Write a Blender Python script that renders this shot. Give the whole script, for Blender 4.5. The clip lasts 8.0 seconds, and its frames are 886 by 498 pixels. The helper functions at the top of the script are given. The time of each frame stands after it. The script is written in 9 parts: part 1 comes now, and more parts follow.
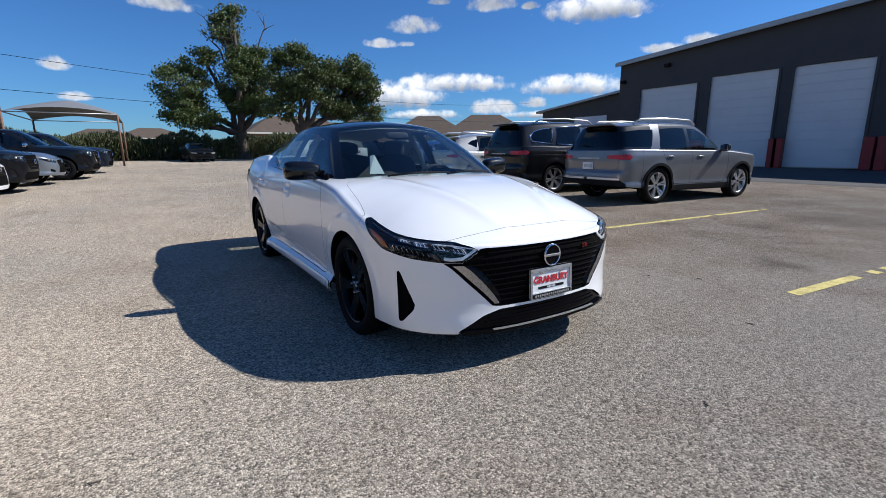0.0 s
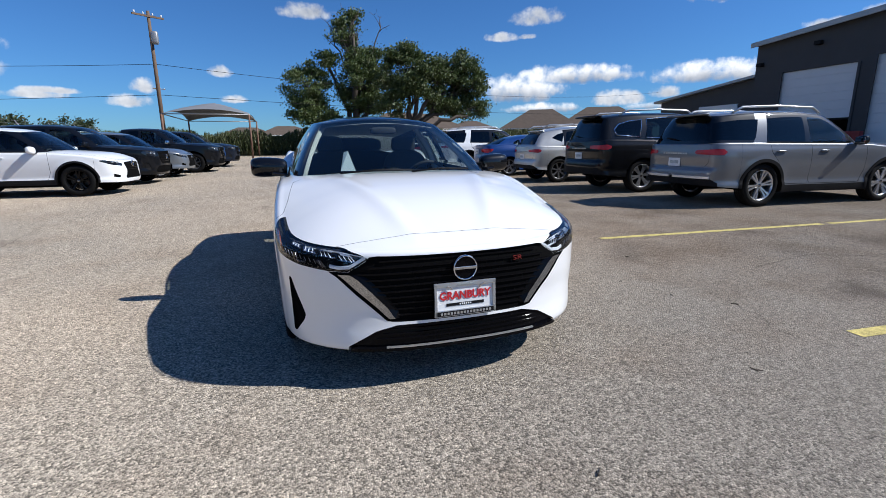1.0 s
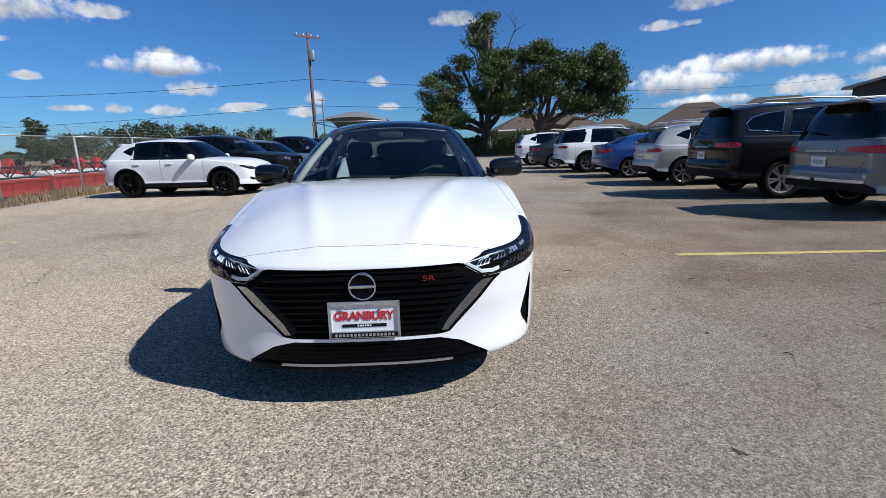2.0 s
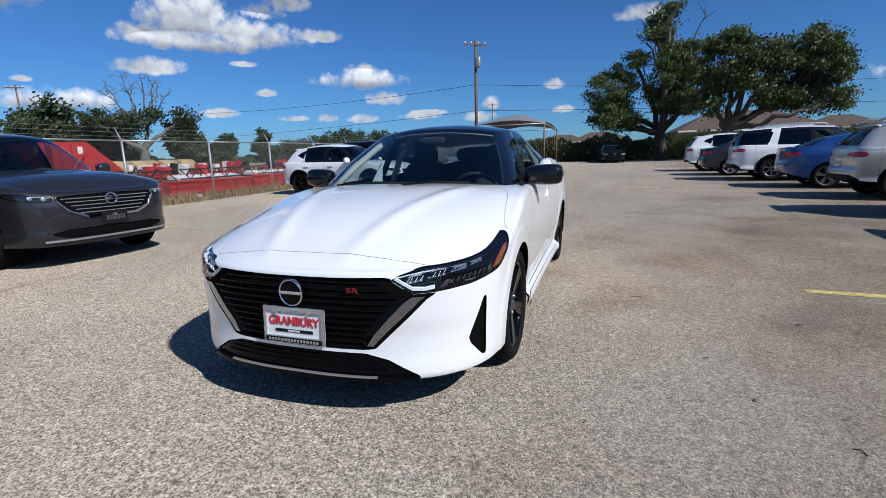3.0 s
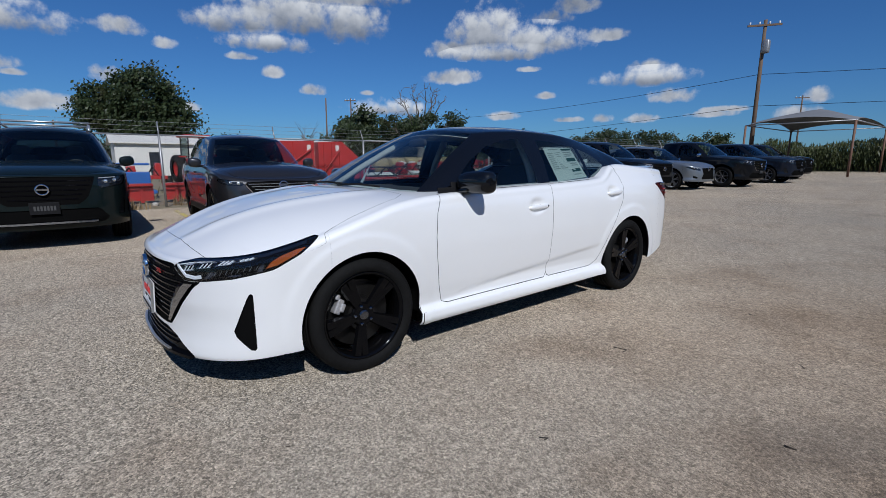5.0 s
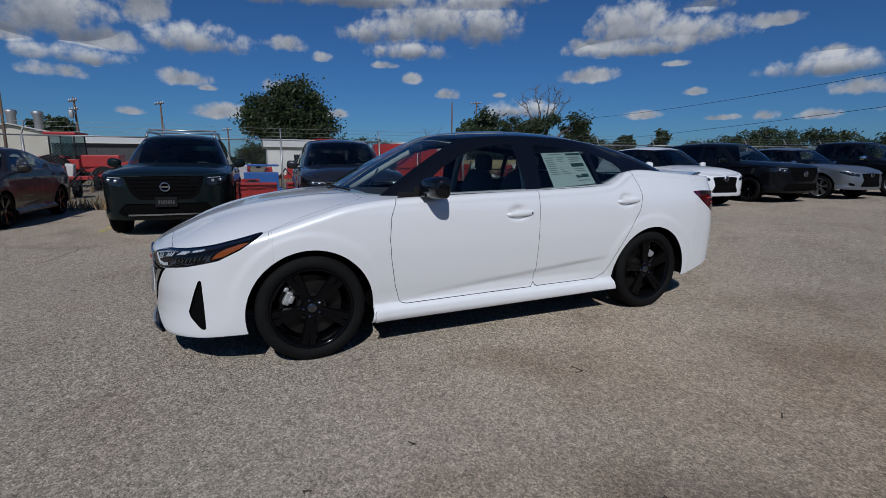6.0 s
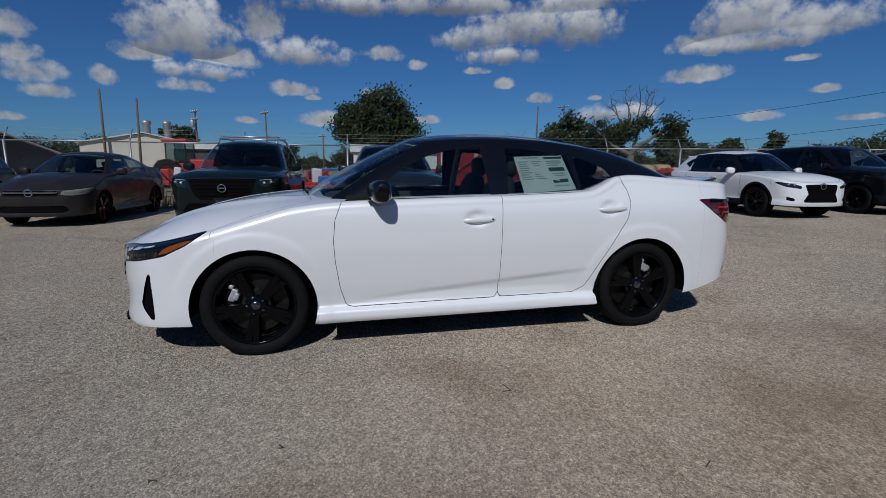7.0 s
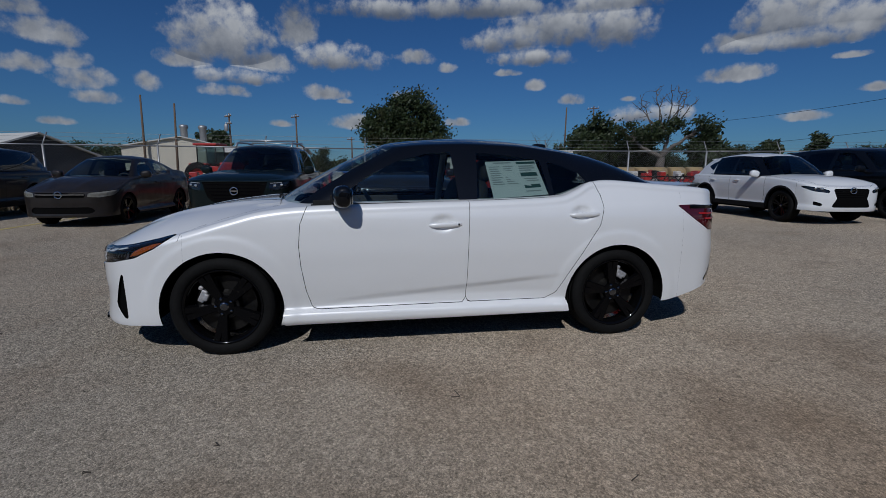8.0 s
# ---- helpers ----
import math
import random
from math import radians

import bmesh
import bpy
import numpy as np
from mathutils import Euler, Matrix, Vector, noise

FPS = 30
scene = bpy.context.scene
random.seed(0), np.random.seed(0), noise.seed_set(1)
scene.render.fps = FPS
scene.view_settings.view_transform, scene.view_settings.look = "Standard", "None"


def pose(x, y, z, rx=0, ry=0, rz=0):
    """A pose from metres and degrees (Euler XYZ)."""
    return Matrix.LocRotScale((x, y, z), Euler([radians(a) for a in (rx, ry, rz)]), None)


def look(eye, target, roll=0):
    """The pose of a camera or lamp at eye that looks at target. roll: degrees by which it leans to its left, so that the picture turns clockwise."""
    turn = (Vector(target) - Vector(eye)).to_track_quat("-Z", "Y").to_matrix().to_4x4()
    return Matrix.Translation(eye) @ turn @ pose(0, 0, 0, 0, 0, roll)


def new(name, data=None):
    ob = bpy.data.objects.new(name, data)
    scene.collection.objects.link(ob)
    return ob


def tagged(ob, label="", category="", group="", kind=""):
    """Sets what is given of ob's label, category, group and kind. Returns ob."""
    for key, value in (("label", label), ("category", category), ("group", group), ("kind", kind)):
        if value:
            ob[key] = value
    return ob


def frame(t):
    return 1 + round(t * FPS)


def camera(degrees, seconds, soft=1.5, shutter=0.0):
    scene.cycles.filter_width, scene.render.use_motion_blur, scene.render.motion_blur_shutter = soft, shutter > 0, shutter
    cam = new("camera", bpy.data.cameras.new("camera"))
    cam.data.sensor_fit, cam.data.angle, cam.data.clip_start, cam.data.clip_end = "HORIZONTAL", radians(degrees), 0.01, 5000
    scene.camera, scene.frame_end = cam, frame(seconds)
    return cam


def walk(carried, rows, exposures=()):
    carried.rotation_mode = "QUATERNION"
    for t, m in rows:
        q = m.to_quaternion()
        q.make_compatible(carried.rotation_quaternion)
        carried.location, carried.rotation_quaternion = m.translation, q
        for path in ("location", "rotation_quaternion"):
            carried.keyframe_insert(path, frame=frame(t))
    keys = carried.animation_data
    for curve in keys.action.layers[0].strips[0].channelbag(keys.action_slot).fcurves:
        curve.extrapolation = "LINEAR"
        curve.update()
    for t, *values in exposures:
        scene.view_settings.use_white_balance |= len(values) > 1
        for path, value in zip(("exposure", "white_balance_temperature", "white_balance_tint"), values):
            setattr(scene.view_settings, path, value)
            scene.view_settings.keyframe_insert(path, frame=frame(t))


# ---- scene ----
cam = camera(87.5, 8.0, soft=0.65)
PATH = [
    (0, (-1.906, -4.103, 1.183), (-0.857, -2.453, 0.765), -0.3),
    (0.5, (-1.349, -4.243, 1.173), (-0.505, -2.483, 0.739), -0.4),
    (1, (-0.798, -4.318, 1.182), (-0.181, -2.466, 0.746), -0.6),
    (1.2, (-0.576, -4.338, 1.195), (-0.053, -2.457, 0.763), -0.7),
    (2.3, (0.642, -4.203, 1.184), (0.476, -2.254, 0.767), -1.8),
    (2.5, (0.841, -4.152, 1.202), (0.535, -2.218, 0.792), -1.7),
    (3, (1.316, -3.94, 1.176), (0.67, -2.087, 0.788), -1.6),
    (3.5, (1.8, -3.687, 1.178), (0.879, -1.951, 0.806), -1.4),
    (4, (2.232, -3.35, 1.16), (1.09, -1.749, 0.797), -1.1),
    (4.2, (2.409, -3.2, 1.174), (1.187, -1.658, 0.811), -0.9),
    (5.3, (3.224, -2.327, 1.161), (1.603, -1.216, 0.789), 0.1),
    (5.5, (3.35, -2.158, 1.189), (1.67, -1.139, 0.817), 0.1),
    (6, (3.614, -1.714, 1.188), (1.813, -0.922, 0.825), 0.2),
    (6.5, (3.74, -1.219, 1.162), (1.864, -0.621, 0.813), 0.2),
    (7, (3.823, -0.843, 1.185), (1.903, -0.4, 0.84), 0.4),
    (7.5, (3.902, -0.518, 1.213), (1.962, -0.167, 0.874), 0.5),
    (8, (3.918, -0.432, 1.207), (1.973, -0.11, 0.871), 0.4),
]
walk(cam, [(t, look(*p)) for t, *p in PATH],
     [(t, e, 6110 if t < 3 else 5880, 10) for t, e in ((0.0, 0.46), (1.0, 0.45), (2.5, 0.24), (3.5, 0.14), (4.2, -0.04), (5.3, -0.36), (5.7, -0.5), (6.1, -0.78), (6.6, -0.78), (7.5, -0.78), (8.0, -1.1))])


# ---- world and light ----
SUN_DIR = Vector((0.690, -0.275, 0.670)).normalized()
# fair-weather clouds: bearing from +y towards +x, elevation, half width, half height, in degrees
CLOUDS_EAST = [(3.3, 14.2, 2.9, 0.8), (38, 15.8, 2.7, 0.9), (32.3, 16.1, 1.4, 0.4), (42.5, 15.4, 1.1, 0.4), (49.5, 14.7, 4.7, 1.2), (29.4, 13.6, 3, 0.9), (25.5, 11.8, 1.7, 0.5), (28.3, 11.8, 1, 0.3), (56.5, 10.3, 1.9, 0.5), (60, 10.9, 1.5, 0.5), (33.6, 7.6, 5.4, 0.9), (27.6, 6.2, 4.4, 1.3), (38.3, 4.9, 3.3, 0.8), (47.9, 7, 4.9, 1), (43.2, 5.3, 1.9, 0.6), (30.9, 4.1, 4, 0.5), (44.2, 4, 3.9, 0.4)]
CLOUDS_NORTH = [(-21.5, 4.9, 2.3, 0.4), (-14.3, 4.6, 2.1, 0.6), (-12.9, 6.1, 1.1, 0.7), (-5.8, 7.9, 1.1, 0.6), (-4.7, 5.1, 1.4, 0.4), (-4.6, 5.1, 1.3, 0.4), (-28.1, 9, 4.2, 0.9), (-28.2, 10, 2, 0.7), (-25.3, 6.9, 2.1, 0.8), (-38.8, 7.5, 1.1, 0.4), (-43.4, 5.4, 2, 0.4), (-36.1, 4.8, 1.6, 0.3), (-32.4, 4.8, 1.1, 0.5), (-28.2, 4.7, 1.6, 0.5), (-20.7, 5.3, 1.9, 0.3), (-32.3, 13.4, 2.4, 0.6)]
CLOUDS_NORTH_WEST = [(-45.6, 14.6, 4.1, 2.3), (-40.2, 13.3, 4.5, 1.6), (-49.8, 12.6, 2.8, 1), (-44.3, 12.2, 5.4, 0.8), (-35.9, 16.6, 2.2, 0.9), (-38.5, 15.5, 2.1, 0.9), (-32.5, 13.4, 2.5, 0.6), (-49.8, 9.7, 2.9, 0.8), (-57.2, 6.2, 3.6, 0.9), (-40.7, 10.4, 1.3, 0.3), (-49.8, 9.8, 3.1, 0.8), (-38.8, 7.5, 1.1, 0.4), (-20, 5.3, 1.8, 0.3), (-43.6, 5.3, 1.8, 0.5)]
CLOUDS_WEST = [(-68.1, 15.6, 5.6, 2.2), (-61.7, 15.2, 3.6, 2), (-73.4, 14.4, 3.9, 1.2), (-70.1, 12.7, 4.2, 0.9), (-73, 11.1, 1.6, 0.4), (-83.9, 12.6, 2, 0.8), (-80.3, 11.6, 1, 0.5), (-94.8, 8.6, 1.9, 0.8), (-91.4, 5.4, 2.8, 0.8), (-85.6, 8.3, 1.2, 0.8), (-78.8, 5.6, 1.6, 0.5), (-69.9, 9.7, 1.2, 0.6), (-65.7, 8, 1.4, 0.6), (-61.7, 17.6, 5.8, 0.8), (-59.7, 7.9, 0.7, 0.3), (-92.3, 7.8, 0.9, 0.3)]
CLOUDS_SOUTH_WEST = [(-105.1, 13.8, 4.7, 2.7), (-108.5, 11.1, 2.8, 1), (-101.3, 11.5, 3.3, 1.2), (-103.9, 9.8, 3.7, 0.8), (-97.2, 15.2, 2.1, 2.6), (-92.6, 12.4, 4.2, 1.3), (-104.8, 8.3, 2.3, 0.7), (-112, 8.5, 1.2, 1), (-94.3, 8.6, 2.4, 0.8), (-90.7, 5.7, 2.3, 0.7), (-99.2, 5.1, 1.3, 0.4), (-87.7, 17.4, 6.3, 0.9), (-76.2, 17.8, 8.4, 1), (-117.2, 8.3, 2.4, 1.1), (-116.2, 6.7, 1.9, 0.7), (-118.1, 9.8, 1.5, 1), (-118.4, 11.8, 1.6, 1.2), (-121.5, 9.1, 1.9, 0.9), (-120.4, 12.1, 2.6, 1.2), (-122.6, 5.8, 1.1, 0.4), (-119.7, 4.3, 1.6, 0.4), (-121.3, 13.7, 1.9, 0.9)]
CLOUDS_BEHIND = [(70, 9, 6, 2), (95, 14, 8, 3), (130, 10, 7, 2.5), (165, 16, 9, 3), (-150, 11, 8, 2.6), (-165, 24, 9, 4), (60, 30, 9, 4), (-20, 32, 8, 3), (-140, 14, 5, 2)]


def build_world():
    w = bpy.data.worlds.new("sky")
    scene.world = w
    w.use_nodes = True
    nt = w.node_tree
    nt.nodes.clear()

    def math_node(op, a, b=None, c=None, clamp=False):
        n = nt.nodes.new("ShaderNodeMath")
        n.operation, n.use_clamp = op, clamp
        for i, v in enumerate((a, b, c)):
            if v is None:
                continue
            if isinstance(v, (int, float)):
                n.inputs[i].default_value = v
            else:
                nt.links.new(v, n.inputs[i])
        return n.outputs[0]
    out = nt.nodes.new("ShaderNodeOutputWorld")
    bg = nt.nodes.new("ShaderNodeBackground")
    sky = nt.nodes.new("ShaderNodeTexSky")
    sky.sky_type = "NISHITA"
    sky.sun_disc = False
    sky.sun_elevation = math.asin(SUN_DIR.z)
    sky.sun_rotation = math.atan2(SUN_DIR.x, SUN_DIR.y)
    sky.air_density, sky.dust_density, sky.ozone_density = 1.0, 0.2, 2.0
    def vec_node(op, a, b=None, c=None):
        n = nt.nodes.new("ShaderNodeVectorMath")
        n.operation = op
        for i, v in enumerate((a, b, c)):
            if v is None:
                continue
            if isinstance(v, tuple):
                n.inputs[i].default_value = v
            else:
                nt.links.new(v, n.inputs[i])
        return n.outputs["Value" if op == "DOT_PRODUCT" else "Vector"]

    def noise_node(scale, detail, rough):
        n = nt.nodes.new("ShaderNodeTexNoise")
        n.inputs["Scale"].default_value, n.inputs["Detail"].default_value, n.inputs["Roughness"].default_value = scale, detail, rough
        nt.links.new(tc, n.inputs["Vector"])
        return n.outputs[0]

    def smooth(v, lo, hi):
        n = nt.nodes.new("ShaderNodeMapRange")
        n.interpolation_type = "SMOOTHSTEP"
        n.inputs["From Min"].default_value, n.inputs["From Max"].default_value = lo, hi
        nt.links.new(v, n.inputs["Value"])
        return n.outputs[0]
    tc = nt.nodes.new("ShaderNodeTexCoord").outputs["Generated"]
    sep = nt.nodes.new("ShaderNodeSeparateXYZ")
    nt.links.new(tc, sep.inputs[0])
    az = math_node("MULTIPLY", math_node("ARCTAN2", sep.outputs[0], sep.outputs[1]), 57.2958)
    el = math_node("MULTIPLY", math_node("ARCSINE", sep.outputs[2]), 57.2958)
    both = nt.nodes.new("ShaderNodeCombineXYZ")
    nt.links.new(az, both.inputs[0])
    nt.links.new(el, both.inputs[1])
    n1, n2, n3 = noise_node(16.0, 6.0, 0.6), noise_node(46.0, 5.0, 0.6), noise_node(120.0, 4.0, 0.6)
    puffs = nt.nodes.new("ShaderNodeTexVoronoi")
    puffs.feature = "SMOOTH_F1"
    puffs.inputs["Scale"].default_value, puffs.inputs["Smoothness"].default_value = 42.0, 0.2
    nt.links.new(tc, puffs.inputs["Vector"])
    dens = under = total = None
    for a0, e0, hw, hh in CLOUDS_EAST + CLOUDS_NORTH + CLOUDS_NORTH_WEST + CLOUDS_WEST + CLOUDS_SOUTH_WEST + CLOUDS_BEHIND:
        kx, ky = (1 / (hw * 1.2), 1 / (hh * 1.45)) if hw > 3.4 else (1 / (hw * 1.08), 1 / (hh * 1.3))
        # flat below, billowing above
        p = vec_node("MULTIPLY_ADD", both.outputs[0], (kx, ky, 0), (-a0 * kx, -e0 * ky + 0.15, 0))
        q = vec_node("MULTIPLY_ADD", vec_node("MINIMUM", p, (0, 0, 0)), (0, 0.8, 0), p)
        r2 = vec_node("DOT_PRODUCT", q, q)
        dens = r2 if dens is None else math_node("MINIMUM", dens, r2)
        if hw > 3.4:
            inside = math_node("MAXIMUM", math_node("SUBTRACT", 1.25, r2), 0.0)
            side = nt.nodes.new("ShaderNodeSeparateXYZ")
            nt.links.new(p, side.inputs[0])
            wt = math_node("MULTIPLY", inside, side.outputs[1])
            under = wt if under is None else math_node("ADD", under, wt)
            total = inside if total is None else math_node("ADD", total, inside)
    rough = math_node("MULTIPLY_ADD", math_node("SUBTRACT", n1, 0.47), 2.1, math_node("MULTIPLY", math_node("SUBTRACT", 0.5, puffs.outputs["Distance"]), 0.9))
    rough = math_node("MULTIPLY_ADD", math_node("SUBTRACT", n2, 0.48), 1.8, rough)
    rough = math_node("MULTIPLY_ADD", math_node("SUBTRACT", n3, 0.5), 0.55, rough)
    body = math_node("ADD", math_node("SUBTRACT", 1.0, math_node("MINIMUM", dens, 3.0)), rough)
    mask = smooth(body, -0.2, 1.15)
    # sunlit heads, grey bases
    high = math_node("DIVIDE", under, math_node("ADD", total, 0.05))
    thin = math_node("MULTIPLY_ADD", math_node("MINIMUM", body, 1.6), -0.22, 0.34)
    high = math_node("MULTIPLY_ADD", high, 1.35, thin)
    high = math_node("MULTIPLY_ADD", math_node("MAXIMUM", math_node("SUBTRACT", el, 12.0), 0.0), -0.08, high)
    high = math_node("MULTIPLY_ADD", math_node("SUBTRACT", n2, 0.5), 0.9, high)
    high = math_node("MULTIPLY_ADD", math_node("SUBTRACT", n1, 0.5), 1.3, high)
    lit = smooth(high, -0.65, 1.05)
    col = nt.nodes.new("ShaderNodeMix")
    col.data_type = "RGBA"
    nt.links.new(lit, col.inputs["Factor"])
    col.inputs[6].default_value = (2.35, 2.7, 3.4, 1)
    col.inputs[7].default_value = (10.6, 10.5, 10.3, 1)
    tint = nt.nodes.new("ShaderNodeMix")
    tint.data_type, tint.blend_type = "RGBA", "MULTIPLY"
    tint.inputs["Factor"].default_value = 1.0
    nt.links.new(sky.outputs[0], tint.inputs[6])
    tint.inputs[7].default_value = SKY_TINT
    mix = nt.nodes.new("ShaderNodeMix")
    mix.data_type = "RGBA"
    nt.links.new(mask, mix.inputs["Factor"])
    nt.links.new(tint.outputs[2], mix.inputs[6])
    nt.links.new(col.outputs[2], mix.inputs[7])
    nt.links.new(mix.outputs[2], bg.inputs[0])
    bg.inputs["Strength"].default_value = 0.082
    nt.links.new(bg.outputs[0], out.inputs[0])


SKY_TINT = (0.31, 0.58, 0.93, 1)
build_world()
sun = new("sun", bpy.data.lights.new("sun", "SUN"))
sun.data.energy, sun.data.angle, sun.data.color = 4.7, radians(0.53), (1.0, 0.955, 0.89)
sun.matrix_world = look(SUN_DIR * 50, (0, 0, 0))

# ---- materials ----
def mat(name, color, rough=0.5, metal=0.0, coat=0.0, vary=0.0, scale=4.0, fine=60.0, bump=0.0, bump_scale=80.0,
        alpha=1.0, emit=0.0, rough_vary=0.0, spec=0.5, random=0.0):
    m = bpy.data.materials.new(name)
    m.use_nodes = True
    nt = m.node_tree
    b = nt.nodes["Principled BSDF"]
    b.inputs["Roughness"].default_value = rough
    b.inputs["Metallic"].default_value = metal
    b.inputs["Coat Weight"].default_value = coat
    b.inputs["Coat Roughness"].default_value = 0.03
    b.inputs["Alpha"].default_value = alpha
    b.inputs["Specular IOR Level"].default_value = spec
    b.inputs["Base Color"].default_value = (*color, 1)
    if emit:
        b.inputs["Emission Color"].default_value = (*color, 1)
        b.inputs["Emission Strength"].default_value = emit
    if vary or bump or rough_vary or random:
        tc = nt.nodes.new("ShaderNodeTexCoord")
        n1 = nt.nodes.new("ShaderNodeTexNoise")
        n1.inputs["Scale"].default_value, n1.inputs["Detail"].default_value = scale, 5
        n2 = nt.nodes.new("ShaderNodeTexNoise")
        n2.inputs["Scale"].default_value, n2.inputs["Detail"].default_value = fine, 3
        nt.links.new(tc.outputs["Object"], n1.inputs["Vector"])
        nt.links.new(tc.outputs["Object"], n2.inputs["Vector"])
        add = nt.nodes.new("ShaderNodeMath")
        nt.links.new(n1.outputs["Fac"], add.inputs[0])
        nt.links.new(n2.outputs["Fac"], add.inputs[1])
        last = add.outputs[0]
        if random:
            oi = nt.nodes.new("ShaderNodeObjectInfo")
            mu = nt.nodes.new("ShaderNodeMath")
            mu.operation = "MULTIPLY_ADD"
            mu.inputs[1].default_value = random
            nt.links.new(oi.outputs["Random"], mu.inputs[0])
            nt.links.new(last, mu.inputs[2])
            last = mu.outputs[0]
        mr = nt.nodes.new("ShaderNodeMapRange")
        mr.inputs["From Min"].default_value, mr.inputs["From Max"].default_value = 0.6, 1.4 + random
        mr.inputs["To Min"].default_value, mr.inputs["To Max"].default_value = 1 - vary, 1 + vary
        nt.links.new(last, mr.inputs["Value"])
        mix = nt.nodes.new("ShaderNodeVectorMath")
        mix.operation = "SCALE"
        mix.inputs[0].default_value = color
        nt.links.new(mr.outputs[0], mix.inputs["Scale"])
        nt.links.new(mix.outputs[0], b.inputs["Base Color"])
        if rough_vary:
            rr = nt.nodes.new("ShaderNodeMapRange")
            rr.inputs["From Min"].default_value, rr.inputs["From Max"].default_value = 0.35, 0.65
            rr.inputs["To Min"].default_value, rr.inputs["To Max"].default_value = max(rough - rough_vary, 0.02), min(rough + rough_vary, 1)
            nt.links.new(n1.outputs["Fac"], rr.inputs["Value"])
            nt.links.new(rr.outputs[0], b.inputs["Roughness"])
        if bump:
            n3 = nt.nodes.new("ShaderNodeTexNoise")
            n3.inputs["Scale"].default_value, n3.inputs["Detail"].default_value = bump_scale, 4
            nt.links.new(tc.outputs["Object"], n3.inputs["Vector"])
            bp = nt.nodes.new("ShaderNodeBump")
            bp.inputs["Strength"].default_value, bp.inputs["Distance"].default_value = bump, 0.01
            nt.links.new(n3.outputs["Fac"], bp.inputs["Height"])
            nt.links.new(bp.outputs[0], b.inputs["Normal"])
    return m


def glass_mat(name, tint, clear):
    """Tinted pane: part clear, part dark film, with a mirror-smooth coat."""
    m = bpy.data.materials.new(name)
    m.use_nodes = True
    nt = m.node_tree
    nt.nodes.clear()
    out = nt.nodes.new("ShaderNodeOutputMaterial")
    tr = nt.nodes.new("ShaderNodeBsdfTransparent")
    tr.inputs[0].default_value = (*[clear * c for c in tint], 1)
    gl = nt.nodes.new("ShaderNodeBsdfGlossy")
    gl.inputs["Roughness"].default_value = 0.01
    lw = nt.nodes.new("ShaderNodeLayerWeight")
    lw.inputs["Blend"].default_value = 0.5
    pw = nt.nodes.new("ShaderNodeMath")
    pw.operation = "POWER"
    pw.inputs[1].default_value = 4.0
    nt.links.new(lw.outputs["Facing"], pw.inputs[0])
    fr = nt.nodes.new("ShaderNodeMath")
    fr.operation = "MULTIPLY_ADD"
    fr.inputs[1].default_value, fr.inputs[2].default_value = 0.92, 0.055
    nt.links.new(pw.outputs[0], fr.inputs[0])
    mx = nt.nodes.new("ShaderNodeMixShader")
    nt.links.new(fr.outputs[0], mx.inputs[0])
    nt.links.new(tr.outputs[0], mx.inputs[1])
    nt.links.new(gl.outputs[0], mx.inputs[2])
    nt.links.new(mx.outputs[0], out.inputs[0])
    return m


